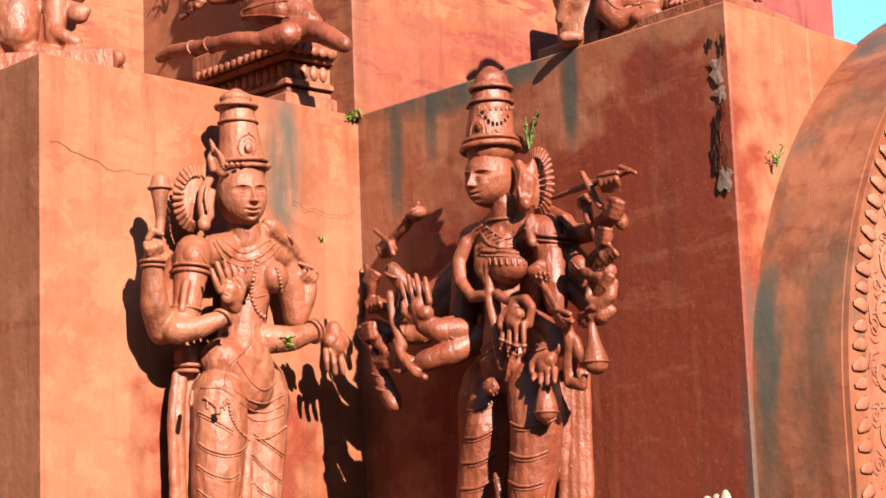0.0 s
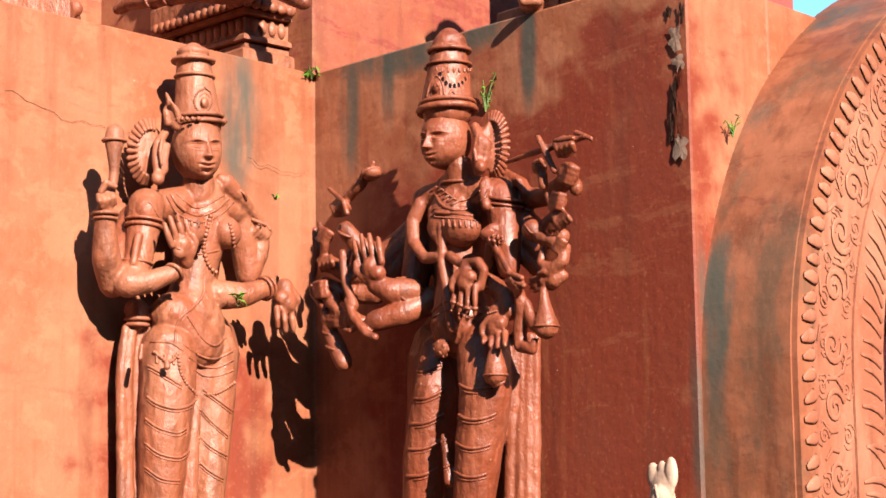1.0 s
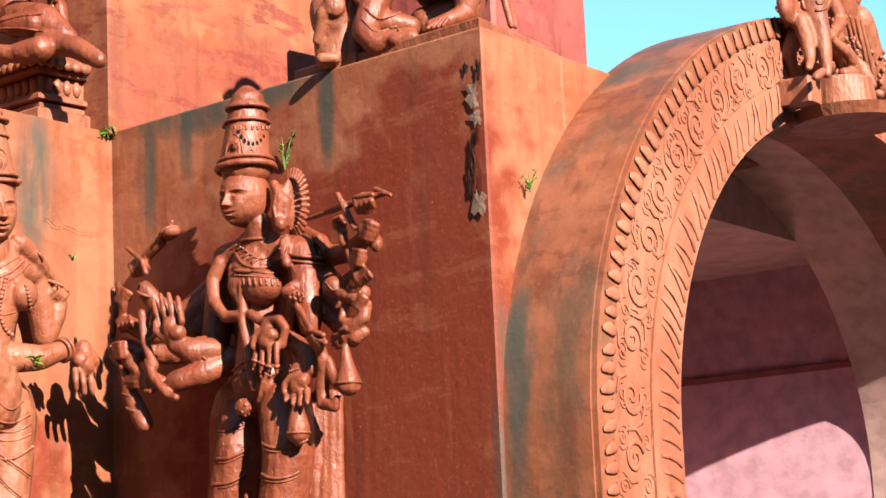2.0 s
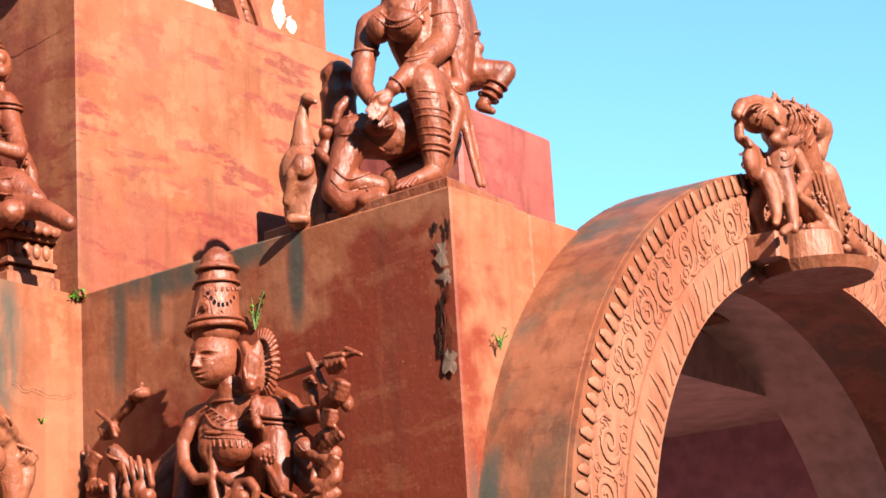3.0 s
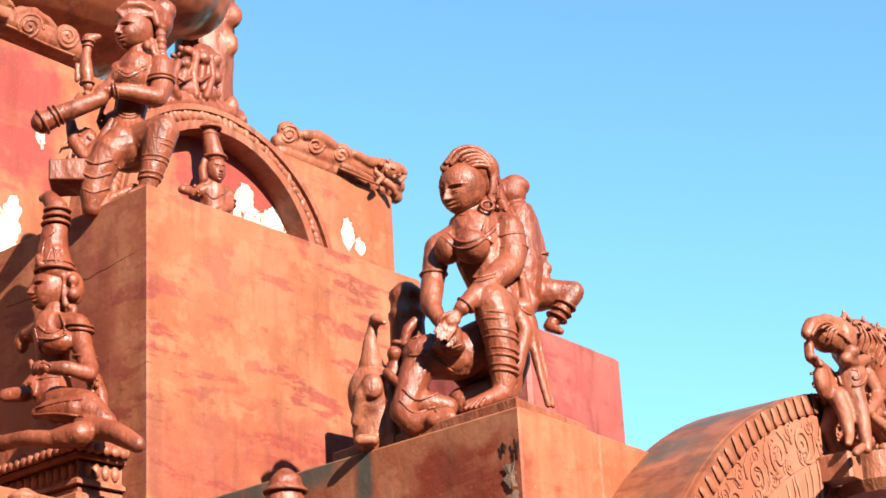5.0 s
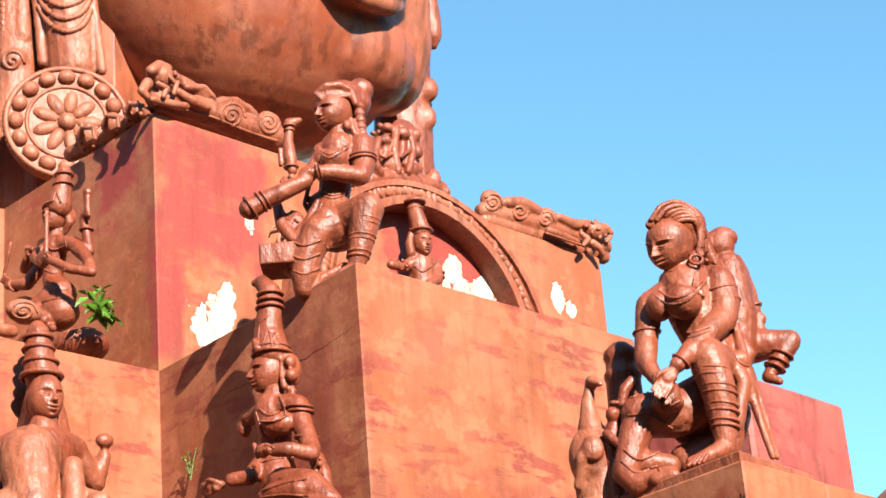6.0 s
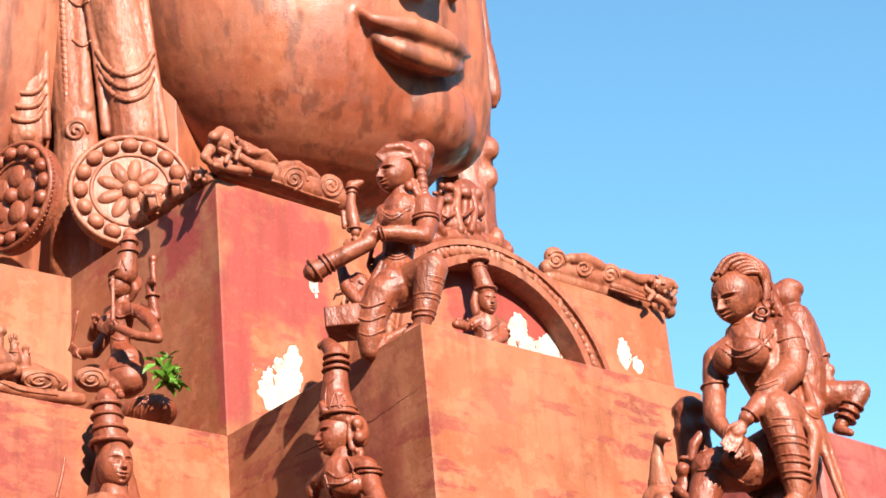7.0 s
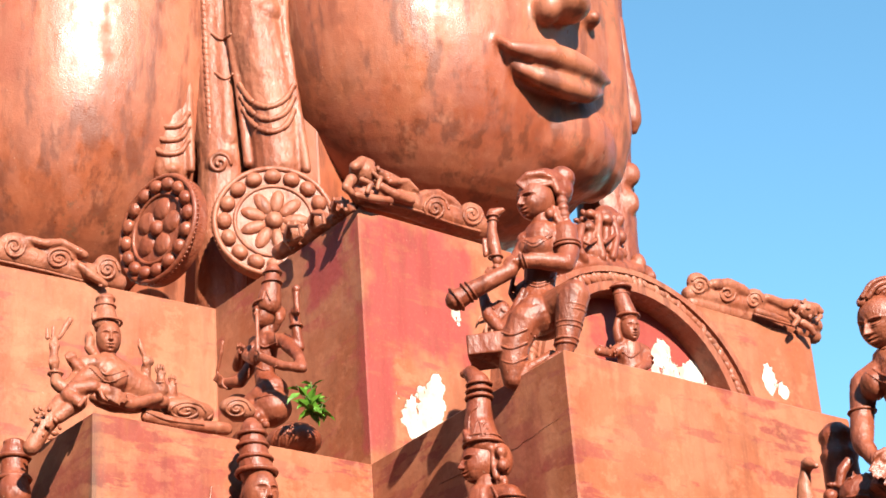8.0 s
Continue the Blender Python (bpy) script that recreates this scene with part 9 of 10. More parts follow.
def statue(build, name, x, y, angle, material, voxel, label, category, smooth=3):
    c = Clay()
    build(c)
    return tagged(c.cast(name, material, pose(x, y, 0, 0, 0, angle), voxel, smooth), label, category)


statue(devi, "goddess_statue", -1.73, 8.70, 48.5, STATUE_PALE, 0.0065, "standing four-armed goddess relief in worn terracotta enamel on the wall", "statue")
statue(deity, "many_armed_statue", -0.41, 10.22, -49.2, STATUE, 0.0065, "standing many-armed crowned god in glossy brown-red enamel on the wall", "statue")
statue(kneeling_woman, "kneeling_woman_statue", 0, 8.98, 0, STATUE, 0.0065, "kneeling woman with a child on her back, brown-red enamel", "statue")
statue(stone_bird, "bird_statue", 0, 9.02, 0, STATUE_PALE, 0.007, "upright terracotta bird on a thin plinth beside the kneeling woman", "statue")
statue(attendant_figurine, "attendant_statue", 0, 8.95, 0, STATUE, 0.006, "small brown-red attendant holding a pot beside the bird", "statue")
statue(horn_player, "horn_player_statue", 0, 10.45, 0, STATUE, 0.0065, "seated woman with long braid holding a horn, glossy brown-red", "statue")
statue(seated_deity, "seated_god_statue", -0.41, 10.02, -47.7, STATUE, 0.008, "cross-legged crowned god in brown-red enamel on a stepped pedestal", "statue")
statue(flute_player, "flute_player_statue", -2.88, 12.63, -45.4, STATUE, 0.008, "crowned flute player on a round lotus base, glossy brown-red", "statue")
statue(reclining_deity, "reclining_god_statue", -3.00, 10.14, 43.7, STATUE_PALE, 0.008, "reclining many-armed god on scroll cushions, worn terracotta", "statue")
statue(relief_king, "crowned_relief_statue", -3.00, 10.14, 43.7, STATUE, 0.009, "standing crowned relief figure with a short sword on the wall", "statue")
statue(relief_guardian, "tall_crown_statue", -4.60, 11.65, -43.3, STATUE, 0.011, "standing relief figure with a ringed tall crown on the wall", "statue")
statue(niche_figure, "niche_bust_statue", -1.67, 11.41, 45.2, STATUE, 0.009, "crowned bust looking out of the arched niche, brown-red", "statue")
statue(seated_guardian, "seated_guardian_statue", 0, 9.35, 0, STATUE_PALE, 0.009, "seated figure with a staff on the tier corner, worn terracotta", "statue")
statue(lion_guardian, "lion_statue", 1.22, 8.31, 47.5, STATUE_PALE, 0.009, "curly-maned lion on a round bracket over the arch crown", "statue")
statue(ear_group, "ear_lobe_relief", -2.60, 13.55, 0, STATUE_PALE, 0.014, "long folded ear lobes with bead chains between the giant heads", "relief")
statue(far_ear, "ear_lobe_relief", -0.15, 15.80, 0, STATUE, 0.02, "far ear lobe and hair lock behind the colossal chin", "relief")
statue(ridge_scroll_niche, "ridge_carving", -1.67, 11.41, 45.2, STATUE_PALE, 0.008, "scroll carving that ends in a beast head on the ridge", "carving")
statue(ridge_scroll_corner, "ridge_carving", -1.67, 11.41, 45.2, STATUE_PALE, 0.008, "scroll carving with a beast head over the crimson block", "carving")
statue(ridge_scroll_left, "ridge_carving", -2.88, 12.63, 41, STATUE_PALE, 0.008, "scroll carving along the ridge under the giant cheek", "carving")
statue(ridge_scroll_side, "ridge_carving", -2.88, 12.63, -45.4, STATUE_PALE, 0.008, "small scroll carving beside the round ear ornament", "carving")
statue(niche_crest, "niche_crest_carving", -1.67, 11.41, 45.2, STATUE, 0.008, "carved crest with small figures over the niche arch", "carving")


# ---- giant heads ----
def giant_head(c, features=True, square=3.0):
    """A broad face: the rounded jaw and cheeks first, then lips, nose and chin."""
    n, k = 64, 48
    bm, rows = c.soft, []
    for j in range(1, k):
        s = -1 + 2 * j / k
        r = (1 - abs(s) ** square) ** (1 / 2.0)
        row = []
        for i in range(n):
            a = 2 * math.pi * i / n
            cx, cy = math.cos(a), math.sin(a)
            depth = -1.38 + 1.56 * r * math.copysign(abs(cy) ** 0.9, cy)
            row.append(bm.verts.new((1.62 * r * math.copysign(abs(cx) ** 0.9, cx), depth, 11.0 + 2.5 * s + 0.22 * (depth + 2.94))))
        rows.append(row)
    for a, b in zip(rows, rows[1:]):
        for i in range(n):
            bm.faces.new((a[i], a[(i + 1) % n], b[(i + 1) % n], b[i]))
    bm.faces.new(rows[0][::-1])
    bm.faces.new(rows[-1])
    if features:
        giant_face(c)


c = Clay()
giant_head(c)
head = tagged(c.cast("giant_head_statue", FACE, pose(-2.55, 15.80, 0, 0, 0, 45.2), 0.022, 7, 0.25), "colossal smiling face in streaked orange enamel above the tiers", "statue", "colossal heads")
c = Clay()
giant_head(c, False)
tagged(c.cast("giant_cheek_statue", FACE, pose(-3.45, 15.45, -0.5, 0, 0, -44.8), 0.03, 5, 0.25), "glossy orange cheek of the second colossal head", "statue", "colossal heads")
core = part("wall_core", prism([(-3.9, 14.1), (-3.1, 13.75), (-2.3, 13.75), (-1.8, 14.6), (-1.8, 16.5), (-4.2, 16.5)], Z3 - 0.02, 12.5), FACE)
tagged(core, "orange-painted core between the colossal heads", "wall", kind="structure")
c = Clay()
c.limb((0, -0.5, Z3 + 0.2, 1.2), (0, -0.6, 8.2, 1.0), (0, -0.8, 9.4, 0.9))
neck = tagged(c.cast("neck_statue", FACE, pose(-2.55, 15.80, 0, 0, 0, 45.2), 0.04, 4), "broad ringed neck below the colossal face", "statue")


def ear_disc(name, material, m, r, petals, label):
    """A round ear ornament: dished plate, rope rim, studs and a flower."""
    root = tagged(new(name), label, "ornament", "round ear ornaments")
    root.matrix_world = m @ pose(0, 0, 0, 90, 0, 0)
    bm = bmesh.new()
    bmesh.ops.create_cone(bm, cap_ends=True, segments=48, radius1=r, radius2=r * 0.97, depth=0.12)
    bmesh.ops.bevel(bm, geom=bm.edges[:], offset=0.01, segments=2, affect="EDGES")
    part("plate", bm, material, root)
    bm = bmesh.new()
    add_torus(bm, Matrix.Translation((0, 0, 0.06)), r * 0.97, 0.022, 64, 8)
    for i in range(72):
        a = 2 * math.pi * i / 72
        bmesh.ops.create_icosphere(bm, subdivisions=1, radius=0.013, matrix=Matrix.Translation((r * 1.01 * math.cos(a), r * 1.01 * math.sin(a), 0.05)))
    part("rim", bm, material, root, smooth=True)
    bm = bmesh.new()
    add_torus(bm, Matrix.Translation((0, 0, 0.06)), r * 0.64, 0.016, 48, 8)
    part("inner_band", bm, material, root, smooth=True)
    stud = bpy.data.meshes.new("stud")
    bm = bmesh.new()
    bmesh.ops.create_icosphere(bm, subdivisions=3, radius=1.0, matrix=Matrix.Diagonal((r * 0.125, r * 0.145, r * 0.11, 1)))
    bm.to_mesh(stud)
    bm.free()
    stud.polygons.foreach_set("use_smooth", [True] * len(stud.polygons))
    stud.materials.append(material)
    for i in range(16):
        a = 2 * math.pi * i / 16
        o = new("stud", stud)
        o.parent = root
        o.matrix_local = pose(0.81 * r * math.cos(a), 0.81 * r * math.sin(a), 0.07, 0, 0, math.degrees(a))
    leaf = bpy.data.meshes.new("petal")
    bm = bmesh.new()
    bmesh.ops.create_icosphere(bm, subdivisions=3, radius=1.0, matrix=Matrix.Translation((0.36 * r, 0, 0.055)) @ Matrix.Diagonal((r * 0.22, r * 1.05 / petals, r * 0.085, 1)))
    bm.to_mesh(leaf)
    bm.free()
    leaf.polygons.foreach_set("use_smooth", [True] * len(leaf.polygons))
    leaf.materials.append(material)
    for i in range(petals):
        o = new("petal", leaf)
        o.parent = root
        o.matrix_local = pose(0, 0, 0, 0, 0, 360 * i / petals)
    bm = bmesh.new()
    bmesh.ops.create_icosphere(bm, subdivisions=3, radius=1.0, matrix=Matrix.Translation((0, 0, 0.07)) @ Matrix.Diagonal((r * 0.15, r * 0.15, r * 0.12, 1)))
    part("boss", bm, material, root, smooth=True)
    return root


ear_disc("ear_ornament", STATUE_PALE, pose(-2.56, 13.2, 8.455, 0, 0, 14), 0.445, 9, "round ear ornament with studded rim and open flower")
ear_disc("ear_ornament", STATUE, pose(-3.382, 13.2, 8.51, 0, 0, -34), 0.42, 5, "round ear ornament with dark red studs and five petals")


# ---- pedestals ----
def pedestal(name, x, y, angle, layers, material, label):
    """A stepped pedestal of plain courses; x, y is the corner towards the camera."""
    root = tagged(new(name), label, "pedestal")
    root.matrix_world = pose(x, y, 0, 0, 0, angle)
    for z0, z1, w, d, inset in layers:
        part("course", box(-w + inset, inset, z0, -inset, d, z1, 0.012), material, root)
    return root


ped = pedestal("stepped_pedestal", -0.752, 9.912, -47.7, [(4.09, 4.19, 0.75, 0.33, 0.0), (4.194, 4.235, 0.75, 0.33, 0.045), (4.239, 4.27, 0.75, 0.33, 0.02), (4.274, 4.37, 0.75, 0.33, 0.05), (4.374, 4.41, 0.75, 0.33, 0.02), (4.414, 4.53, 0.75, 0.33, -0.02)], STATUE_PALE, "stepped pedestal with a petal frieze under the seated god")
bm = bmesh.new()
for i in range(11):
    bmesh.ops.create_icosphere(bm, subdivisions=2, radius=1.0, matrix=Matrix.Translation((-0.09 - 0.06 * i, 0.05, 4.322)) @ Matrix.Diagonal((0.026, 0.022, 0.042, 1)))
for i in range(4):
    bmesh.ops.create_icosphere(bm, subdivisions=2, radius=1.0, matrix=Matrix.Translation((-0.05, 0.10 + 0.06 * i, 4.322)) @ Matrix.Diagonal((0.022, 0.026, 0.042, 1)))
part("petal_frieze", bm, STATUE_PALE, ped, smooth=True)
bm = bmesh.new()
for i in range(14):
    bmesh.ops.create_icosphere(bm, subdivisions=2, radius=1.0, matrix=Matrix.Translation((-0.02 - 0.053 * i, -0.02, 4.415)) @ Matrix.Diagonal((0.03, 0.02, 0.028, 1)))
for i in range(6):
    bmesh.ops.create_icosphere(bm, subdivisions=2, radius=1.0, matrix=Matrix.Translation((0.018, 0.01 + 0.055 * i, 4.415)) @ Matrix.Diagonal((0.02, 0.03, 0.028, 1)))
part("scalloped_edge", bm, STATUE_PALE, ped, smooth=True)

jar = tagged(new("storage_jar"), "tall ribbed brown-red jar behind the kneeling woman", "jar")
bm = bmesh.new()
profile = [(0.0, 4.09), (0.07, 4.09), (0.085, 4.3), (0.088, 4.62), (0.084, 4.8), (0.09, 4.82), (0.09, 4.84), (0.078, 4.86), (0.076, 4.9), (0.085, 4.92), (0.08, 4.95), (0.04, 4.99), (0.0, 5.0)]
rings = [[bm.verts.new((0.85 + r * math.cos(2 * math.pi * i / 24), 9.25 + r * math.sin(2 * math.pi * i / 24), z)) for i in range(24)] for r, z in profile[1:-1]]
for a, b in zip(rings, rings[1:]):
    for i in range(24):
        bm.faces.new((a[i], a[(i + 1) % 24], b[(i + 1) % 24], b[i]))
bm.faces.new(rings[0][::-1])
bm.faces.new(rings[-1])
part("jar_body", bm, STATUE, jar, smooth=True)

plinth = tagged(part("bird_plinth", prism([along(CORNER_B, ANG_B, u, o) for u, o in ((-1.16, -0.01), (-0.76, -0.01), (-0.76, -0.36), (-1.16, -0.36))], Z1, Z1 + 0.06, 0.008), STATUE_PALE), "thin terracotta plinth under the bird", "plinth")
slab = tagged(part("corner_slab", prism([along(CORNER_B, ANG_B, -0.03, -0.02), along(CORNER_B, ANG_B, -0.85, -0.02), along(CORNER_B, ANG_B, -0.85, -0.7), porch(0.62, -0.06)], Z1, Z1 + 0.055, 0.01), STATUE_PALE), "thin cement slab under the kneeling woman", "slab")

# ---- pink block behind the kneeling woman ----
pink = part("wall_block", prism([porch(1.30, -0.8), porch(2.19, -0.8), porch(2.19, -1.9), porch(1.30, -1.9)], Z1 - 0.01, 4.985, 0.02), wall_paint("block_paint", (0.19, 0.038, 0.034), (0.23, 0.066, 0.052), (0.15, 0.022, 0.026), 0.5))
tagged(pink, "low crimson-washed block behind the kneeling woman", "wall", kind="structure")


# ---- entrance arch ----
MID, SPRING, FRONT = 2.7, 2.35, -0.42


def arch_at(s, k):
    """The arch's line in its own plane: s from 0 (inner edge) to 1 (outer edge), k from 0 to 1 over the whole arch with its legs."""
    a, b = 2.0 + 0.68 * s, 1.7 + 0.5 * s
    leg, curve = SPRING, math.pi * (a + b) / 2
    d = k * (2 * leg + curve)
    if d < leg:
        return Vector((MID - a, 0, d)), Vector((0, 0, 1))
    if d > leg + curve:
        return Vector((MID + a, 0, 2 * leg + curve - d)), Vector((0, 0, -1))
    w = math.pi * (d - leg) / curve
    return Vector((MID - a * math.cos(w), 0, SPRING + b * math.sin(w))), Vector((a * math.sin(w), 0, b * math.cos(w))).normalized()


def arch_band(s0, s1, y0, y1, n=96):
    """A band of the arch between two edges and two depths."""
    bm = bmesh.new()
    rows = []
    for i in range(n + 1):
        p, q = arch_at(s0, i / n)[0], arch_at(s1, i / n)[0]
        rows.append([bm.verts.new((v.x, y, v.z)) for v, y in ((p, y0), (q, y0), (q, y1), (p, y1))])
    for a, b in zip(rows, rows[1:]):
        for j in range(4):
            bm.faces.new((a[j], a[(j + 1) % 4], b[(j + 1) % 4], b[j]))
    bm.faces.new(rows[0])
    bm.faces.new(rows[-1][::-1])
    return bm


arch = tagged(new("entrance_arch"), "broad entrance arch with carved bands in weathered terracotta", "arch", kind="structure")
arch.matrix_world = pose(CORNER_B[0], CORNER_B[1], 0, 0, 0, ANG_R)
part("barrel", arch_band(0.02, 1.0, FRONT, 0.03), ARCH, arch)
part("soffit", arch_band(0.021, 0.5, 0.031, 0.5), PINK, arch)
part("outer_band", arch_band(0.8, 0.985, FRONT - 0.026, FRONT + 0.01), ARCH, arch)
part("scroll_band", arch_band(0.36, 0.797, FRONT - 0.02, FRONT + 0.01), BAND, arch)
part("leaf_band", arch_band(0.0, 0.357, FRONT - 0.03, FRONT + 0.01), BAND, arch)


def shared(name, bm, material):
    me = bpy.data.meshes.new(name)
    bmesh.ops.recalc_face_normals(bm, faces=bm.faces[:])
    bm.to_mesh(me)
    bm.free()
    me.polygons.foreach_set("use_smooth", [True] * len(me.polygons))
    me.materials.append(material)
    return me


def tube(bm, points, r, k=6):
    rows = []
    for i, p in enumerate(points):
        p = Vector(p)
        t = (Vector(points[min(i + 1, len(points) - 1)]) - Vector(points[max(i - 1, 0)])).normalized()
        side = t.cross(Vector((0, 1, 0))).normalized() if abs(t.y) < 0.95 else Vector((1, 0, 0))
        other = t.cross(side)
        w = r * (1 - 0.6 * (i / (len(points) - 1)) ** 2)
        rows.append([bm.verts.new(p + w * (math.cos(2 * math.pi * j / k) * side + math.sin(2 * math.pi * j / k) * other)) for j in range(k)])
    for a, b in zip(rows, rows[1:]):
        for j in range(k):
            bm.faces.new((a[j], a[(j + 1) % k], b[(j + 1) % k], b[j]))
    bm.faces.new(rows[0][::-1])
    bm.faces.new(rows[-1])


def scroll_mesh(turn):
    bm = bmesh.new()
    pts = [((0.085 - 0.075 * i / 22) * math.cos(turn * i * 0.42), -0.012, (0.085 - 0.075 * i / 22) * math.sin(turn * i * 0.42)) for i in range(23)]
    tube(bm, pts, 0.014)
    tube(bm, [(0.085, -0.01, 0), (0.10, -0.012, 0.06 * turn), (0.06, -0.012, 0.12 * turn), (-0.02, -0.01, 0.14 * turn), (-0.06, -0.006, 0.12 * turn)], 0.012)
    tube(bm, [(-0.02, -0.008, -0.10 * turn), (-0.08, -0.012, -0.09 * turn), (-0.12, -0.008, -0.03 * turn)], 0.012)
    return shared("scroll", bm, BAND)


def leaf_mesh(length, width, curl):
    bm = bmesh.new()
    tube(bm, [(0, 0, 0), (0.3 * length, -0.012, 0.1 * curl), (0.65 * length, -0.018, 0.45 * curl), (length, -0.006, curl)], width, 6)
    return shared("leaf", bm, BAND)


def along_arch(name, mesh, s, k, y, turn=0.0, scale=1.0):
    p, t = arch_at(s, k)
    o = new(name, mesh)
    o.parent = arch
    z = t
    x = Vector((t.z, 0, -t.x))
    m = Matrix((x, Vector((0, 1, 0)), z)).transposed().to_4x4()
    o.matrix_local = Matrix.Translation((p.x, y, p.z)) @ m @ pose(0, 0, 0, 0, turn, 0) @ Matrix.Diagonal((scale, 0.3 * scale, scale, 1))


rng = random.Random(5)
scrolls = [scroll_mesh(1), scroll_mesh(-1)]
for i in range(44):
    along_arch("scroll", scrolls[i % 2], 0.57 + rng.uniform(-0.02, 0.02), (i + 0.5) / 44, FRONT - 0.022, rng.uniform(-25, 25), rng.uniform(0.9, 1.1))
for i in range(120):
    along_arch("small_scroll", scrolls[(i // 2) % 2], (0.44, 0.70)[i % 2] + rng.uniform(-0.02, 0.02), (i + 0.5) / 120, FRONT - 0.022, rng.uniform(0, 360), rng.uniform(0.4, 0.58))
fringe = [leaf_mesh(0.17, 0.015, 0.06), leaf_mesh(0.15, 0.017, 0.075)]
for i in range(150):
    along_arch("leaf", fringe[i % 2], 0.03, (i + 0.5) / 150, FRONT - 0.031, 180 + rng.uniform(25, 55), rng.uniform(0.85, 1.15))
tooth = leaf_mesh(0.085, 0.03, 0.012)
for i in range(140):
    along_arch("tooth", tooth, 0.82, (i + 0.5) / 140, FRONT - 0.03, rng.uniform(165, 180), rng.uniform(0.9, 1.1))

# porch behind the arch
spandrel = part("wall_spandrel", prism([porch(0.622, 0.0), porch(1.45, 0.0), porch(1.45, -0.45), porch(0.622, -0.45)], 3.72, Z1 - 0.003), WALL_1)
tagged(spandrel, "orange wall between the corner and the arch", "wall", kind="structure")
# Block added above the soffit to shut out a wedge of leaking sun.
leak_fill = part("light_stop_wall", prism([porch(3.97, -0.04), porch(4.74, -0.04), porch(4.74, -0.49), porch(3.97, -0.49)], 3.72, 4.084, 0), PINK)
tagged(leak_fill, "added block that stops a light leak over the arch's far shoulder", "wall", kind="structure")
# Hidden slab added to stop sun leaking in behind the arch.
light_stop = part("light_stop_slab", prism([porch(1.3, -0.3), porch(4.2, -0.3), porch(4.2, -2.7), porch(1.3, -2.7)], 4.02, 4.085, 0), ARCH)
tagged(light_stop, "added hidden slab that keeps sunlight out of the porch top", "roof", kind="structure")
part("porch_ceiling", prism([porch(0.5, -0.5), porch(4.9, -0.5), porch(4.9, -2.7), porch(0.5, -2.7)], 3.72, 4.0, 0), PINK)
tagged(bpy.data.objects["porch_ceiling"], "flat washed ceiling of the porch", "ceiling", kind="structure")
side = part("wall_porch_side", prism([porch(4.72, -0.02), porch(5.2, -0.02), along(porch(5.2), ANG_B, 2.6, 0.0), along(porch(5.2), ANG_B, 2.6, -2.0), porch(5.2, -2.9), porch(4.72, -2.9)], 0, Z1), MAUVE)
tagged(side, "lilac-washed side wall inside the porch", "wall", kind="structure")
lining = part("wall_porch_back", prism([porch(0.6, -2.5), porch(4.76, -2.5), porch(4.76, -2.62), porch(0.6, -2.62)], 0, 3.73, 0), MAUVE)
tagged(lining, "lilac-washed back wall inside the porch", "wall", kind="structure")
band = part("rail_trim", prism([porch(4.69, -0.55), porch(4.725, -0.55), porch(4.725, -2.5), porch(4.69, -2.5)], 3.05, 3.09, 0.004), plain("trim_paint", (0.25, 0.08, 0.075)))
tagged(band, "thin maroon moulding on the porch wall", "trim", kind="structure")

# bracket under the lion
bracket = tagged(new("arch_bracket"), "round mossy bracket carrying the lion at the arch crown", "bracket")
bracket.matrix_world = pose(CORNER_B[0], CORNER_B[1], 0, 0, 0, ANG_R)
bm = bmesh.new()
bmesh.ops.create_cone(bm, cap_ends=True, segments=40, radius1=0.28, radius2=0.31, depth=0.055, matrix=Matrix.Translation((2.27, -0.62, 3.96)))
part("disc", bm, STATUE_PALE, bracket)
bm = bmesh.new()
bmesh.ops.create_cone(bm, cap_ends=True, segments=32, radius1=0.18, radius2=0.16, depth=0.17, matrix=Matrix.Translation((2.25, -0.60, 4.07)))
part("drum", bm, STATUE_PALE, bracket)
part("block", box(1.86, -0.62, 3.99, 1.99, -0.44, 4.12, 0.012), STATUE_PALE, bracket)

# ---- niche arch on the top tier ----
niche = tagged(new("niche_arch"), "round carved arch framing a niche with bare plaster", "arch", kind="structure")
niche.matrix_world = pose(CORNER_3[0], CORNER_3[1], 0, 0, 0, 45.2)


def half_ring(u0, z0, a0, b0, a1, b1, y0, y1, n=48):
    bm = bmesh.new()
    rows = []
    for i in range(n + 1):
        w = math.pi * i / n
        cx, cz = -math.cos(w), math.sin(w)
        rows.append([bm.verts.new((u0 + a * cx, y, z0 + b * cz)) for a, b, y in ((a0, b0, y0), (a1, b1, y0), (a1, b1, y1), (a0, b0, y1))])
    for a, b in zip(rows, rows[1:]):
        for j in range(4):
            bm.faces.new((a[j], a[(j + 1) % 4], b[(j + 1) % 4], b[j]))
    bm.faces.new(rows[0])
    bm.faces.new(rows[-1][::-1])
    return bm


part("arch_ring", half_ring(2.07, 6.49, 0.88, 0.88, 1.08, 1.0, -0.26, 0.01), STATUE_PALE, niche)
part("inner_moulding", half_ring(2.07, 6.49, 0.85, 0.85, 0.91, 0.91, -0.30, 0.01), STATUE_PALE, niche)
part("outer_moulding", half_ring(2.07, 6.49, 1.05, 0.98, 1.10, 1.02, -0.29, 0.01), STATUE_PALE, niche)
part("niche_panel", half_ring(2.07, 6.49, 0.001, 0.001, 0.86, 0.86, -0.13, 0.005), WALL_3, niche, "crimson panel with bare plaster patches")
bm = bmesh.new()
bmesh.ops.create_icosphere(bm, subdivisions=2, radius=0.034)
knob = shared("bead", bm, STATUE_PALE)
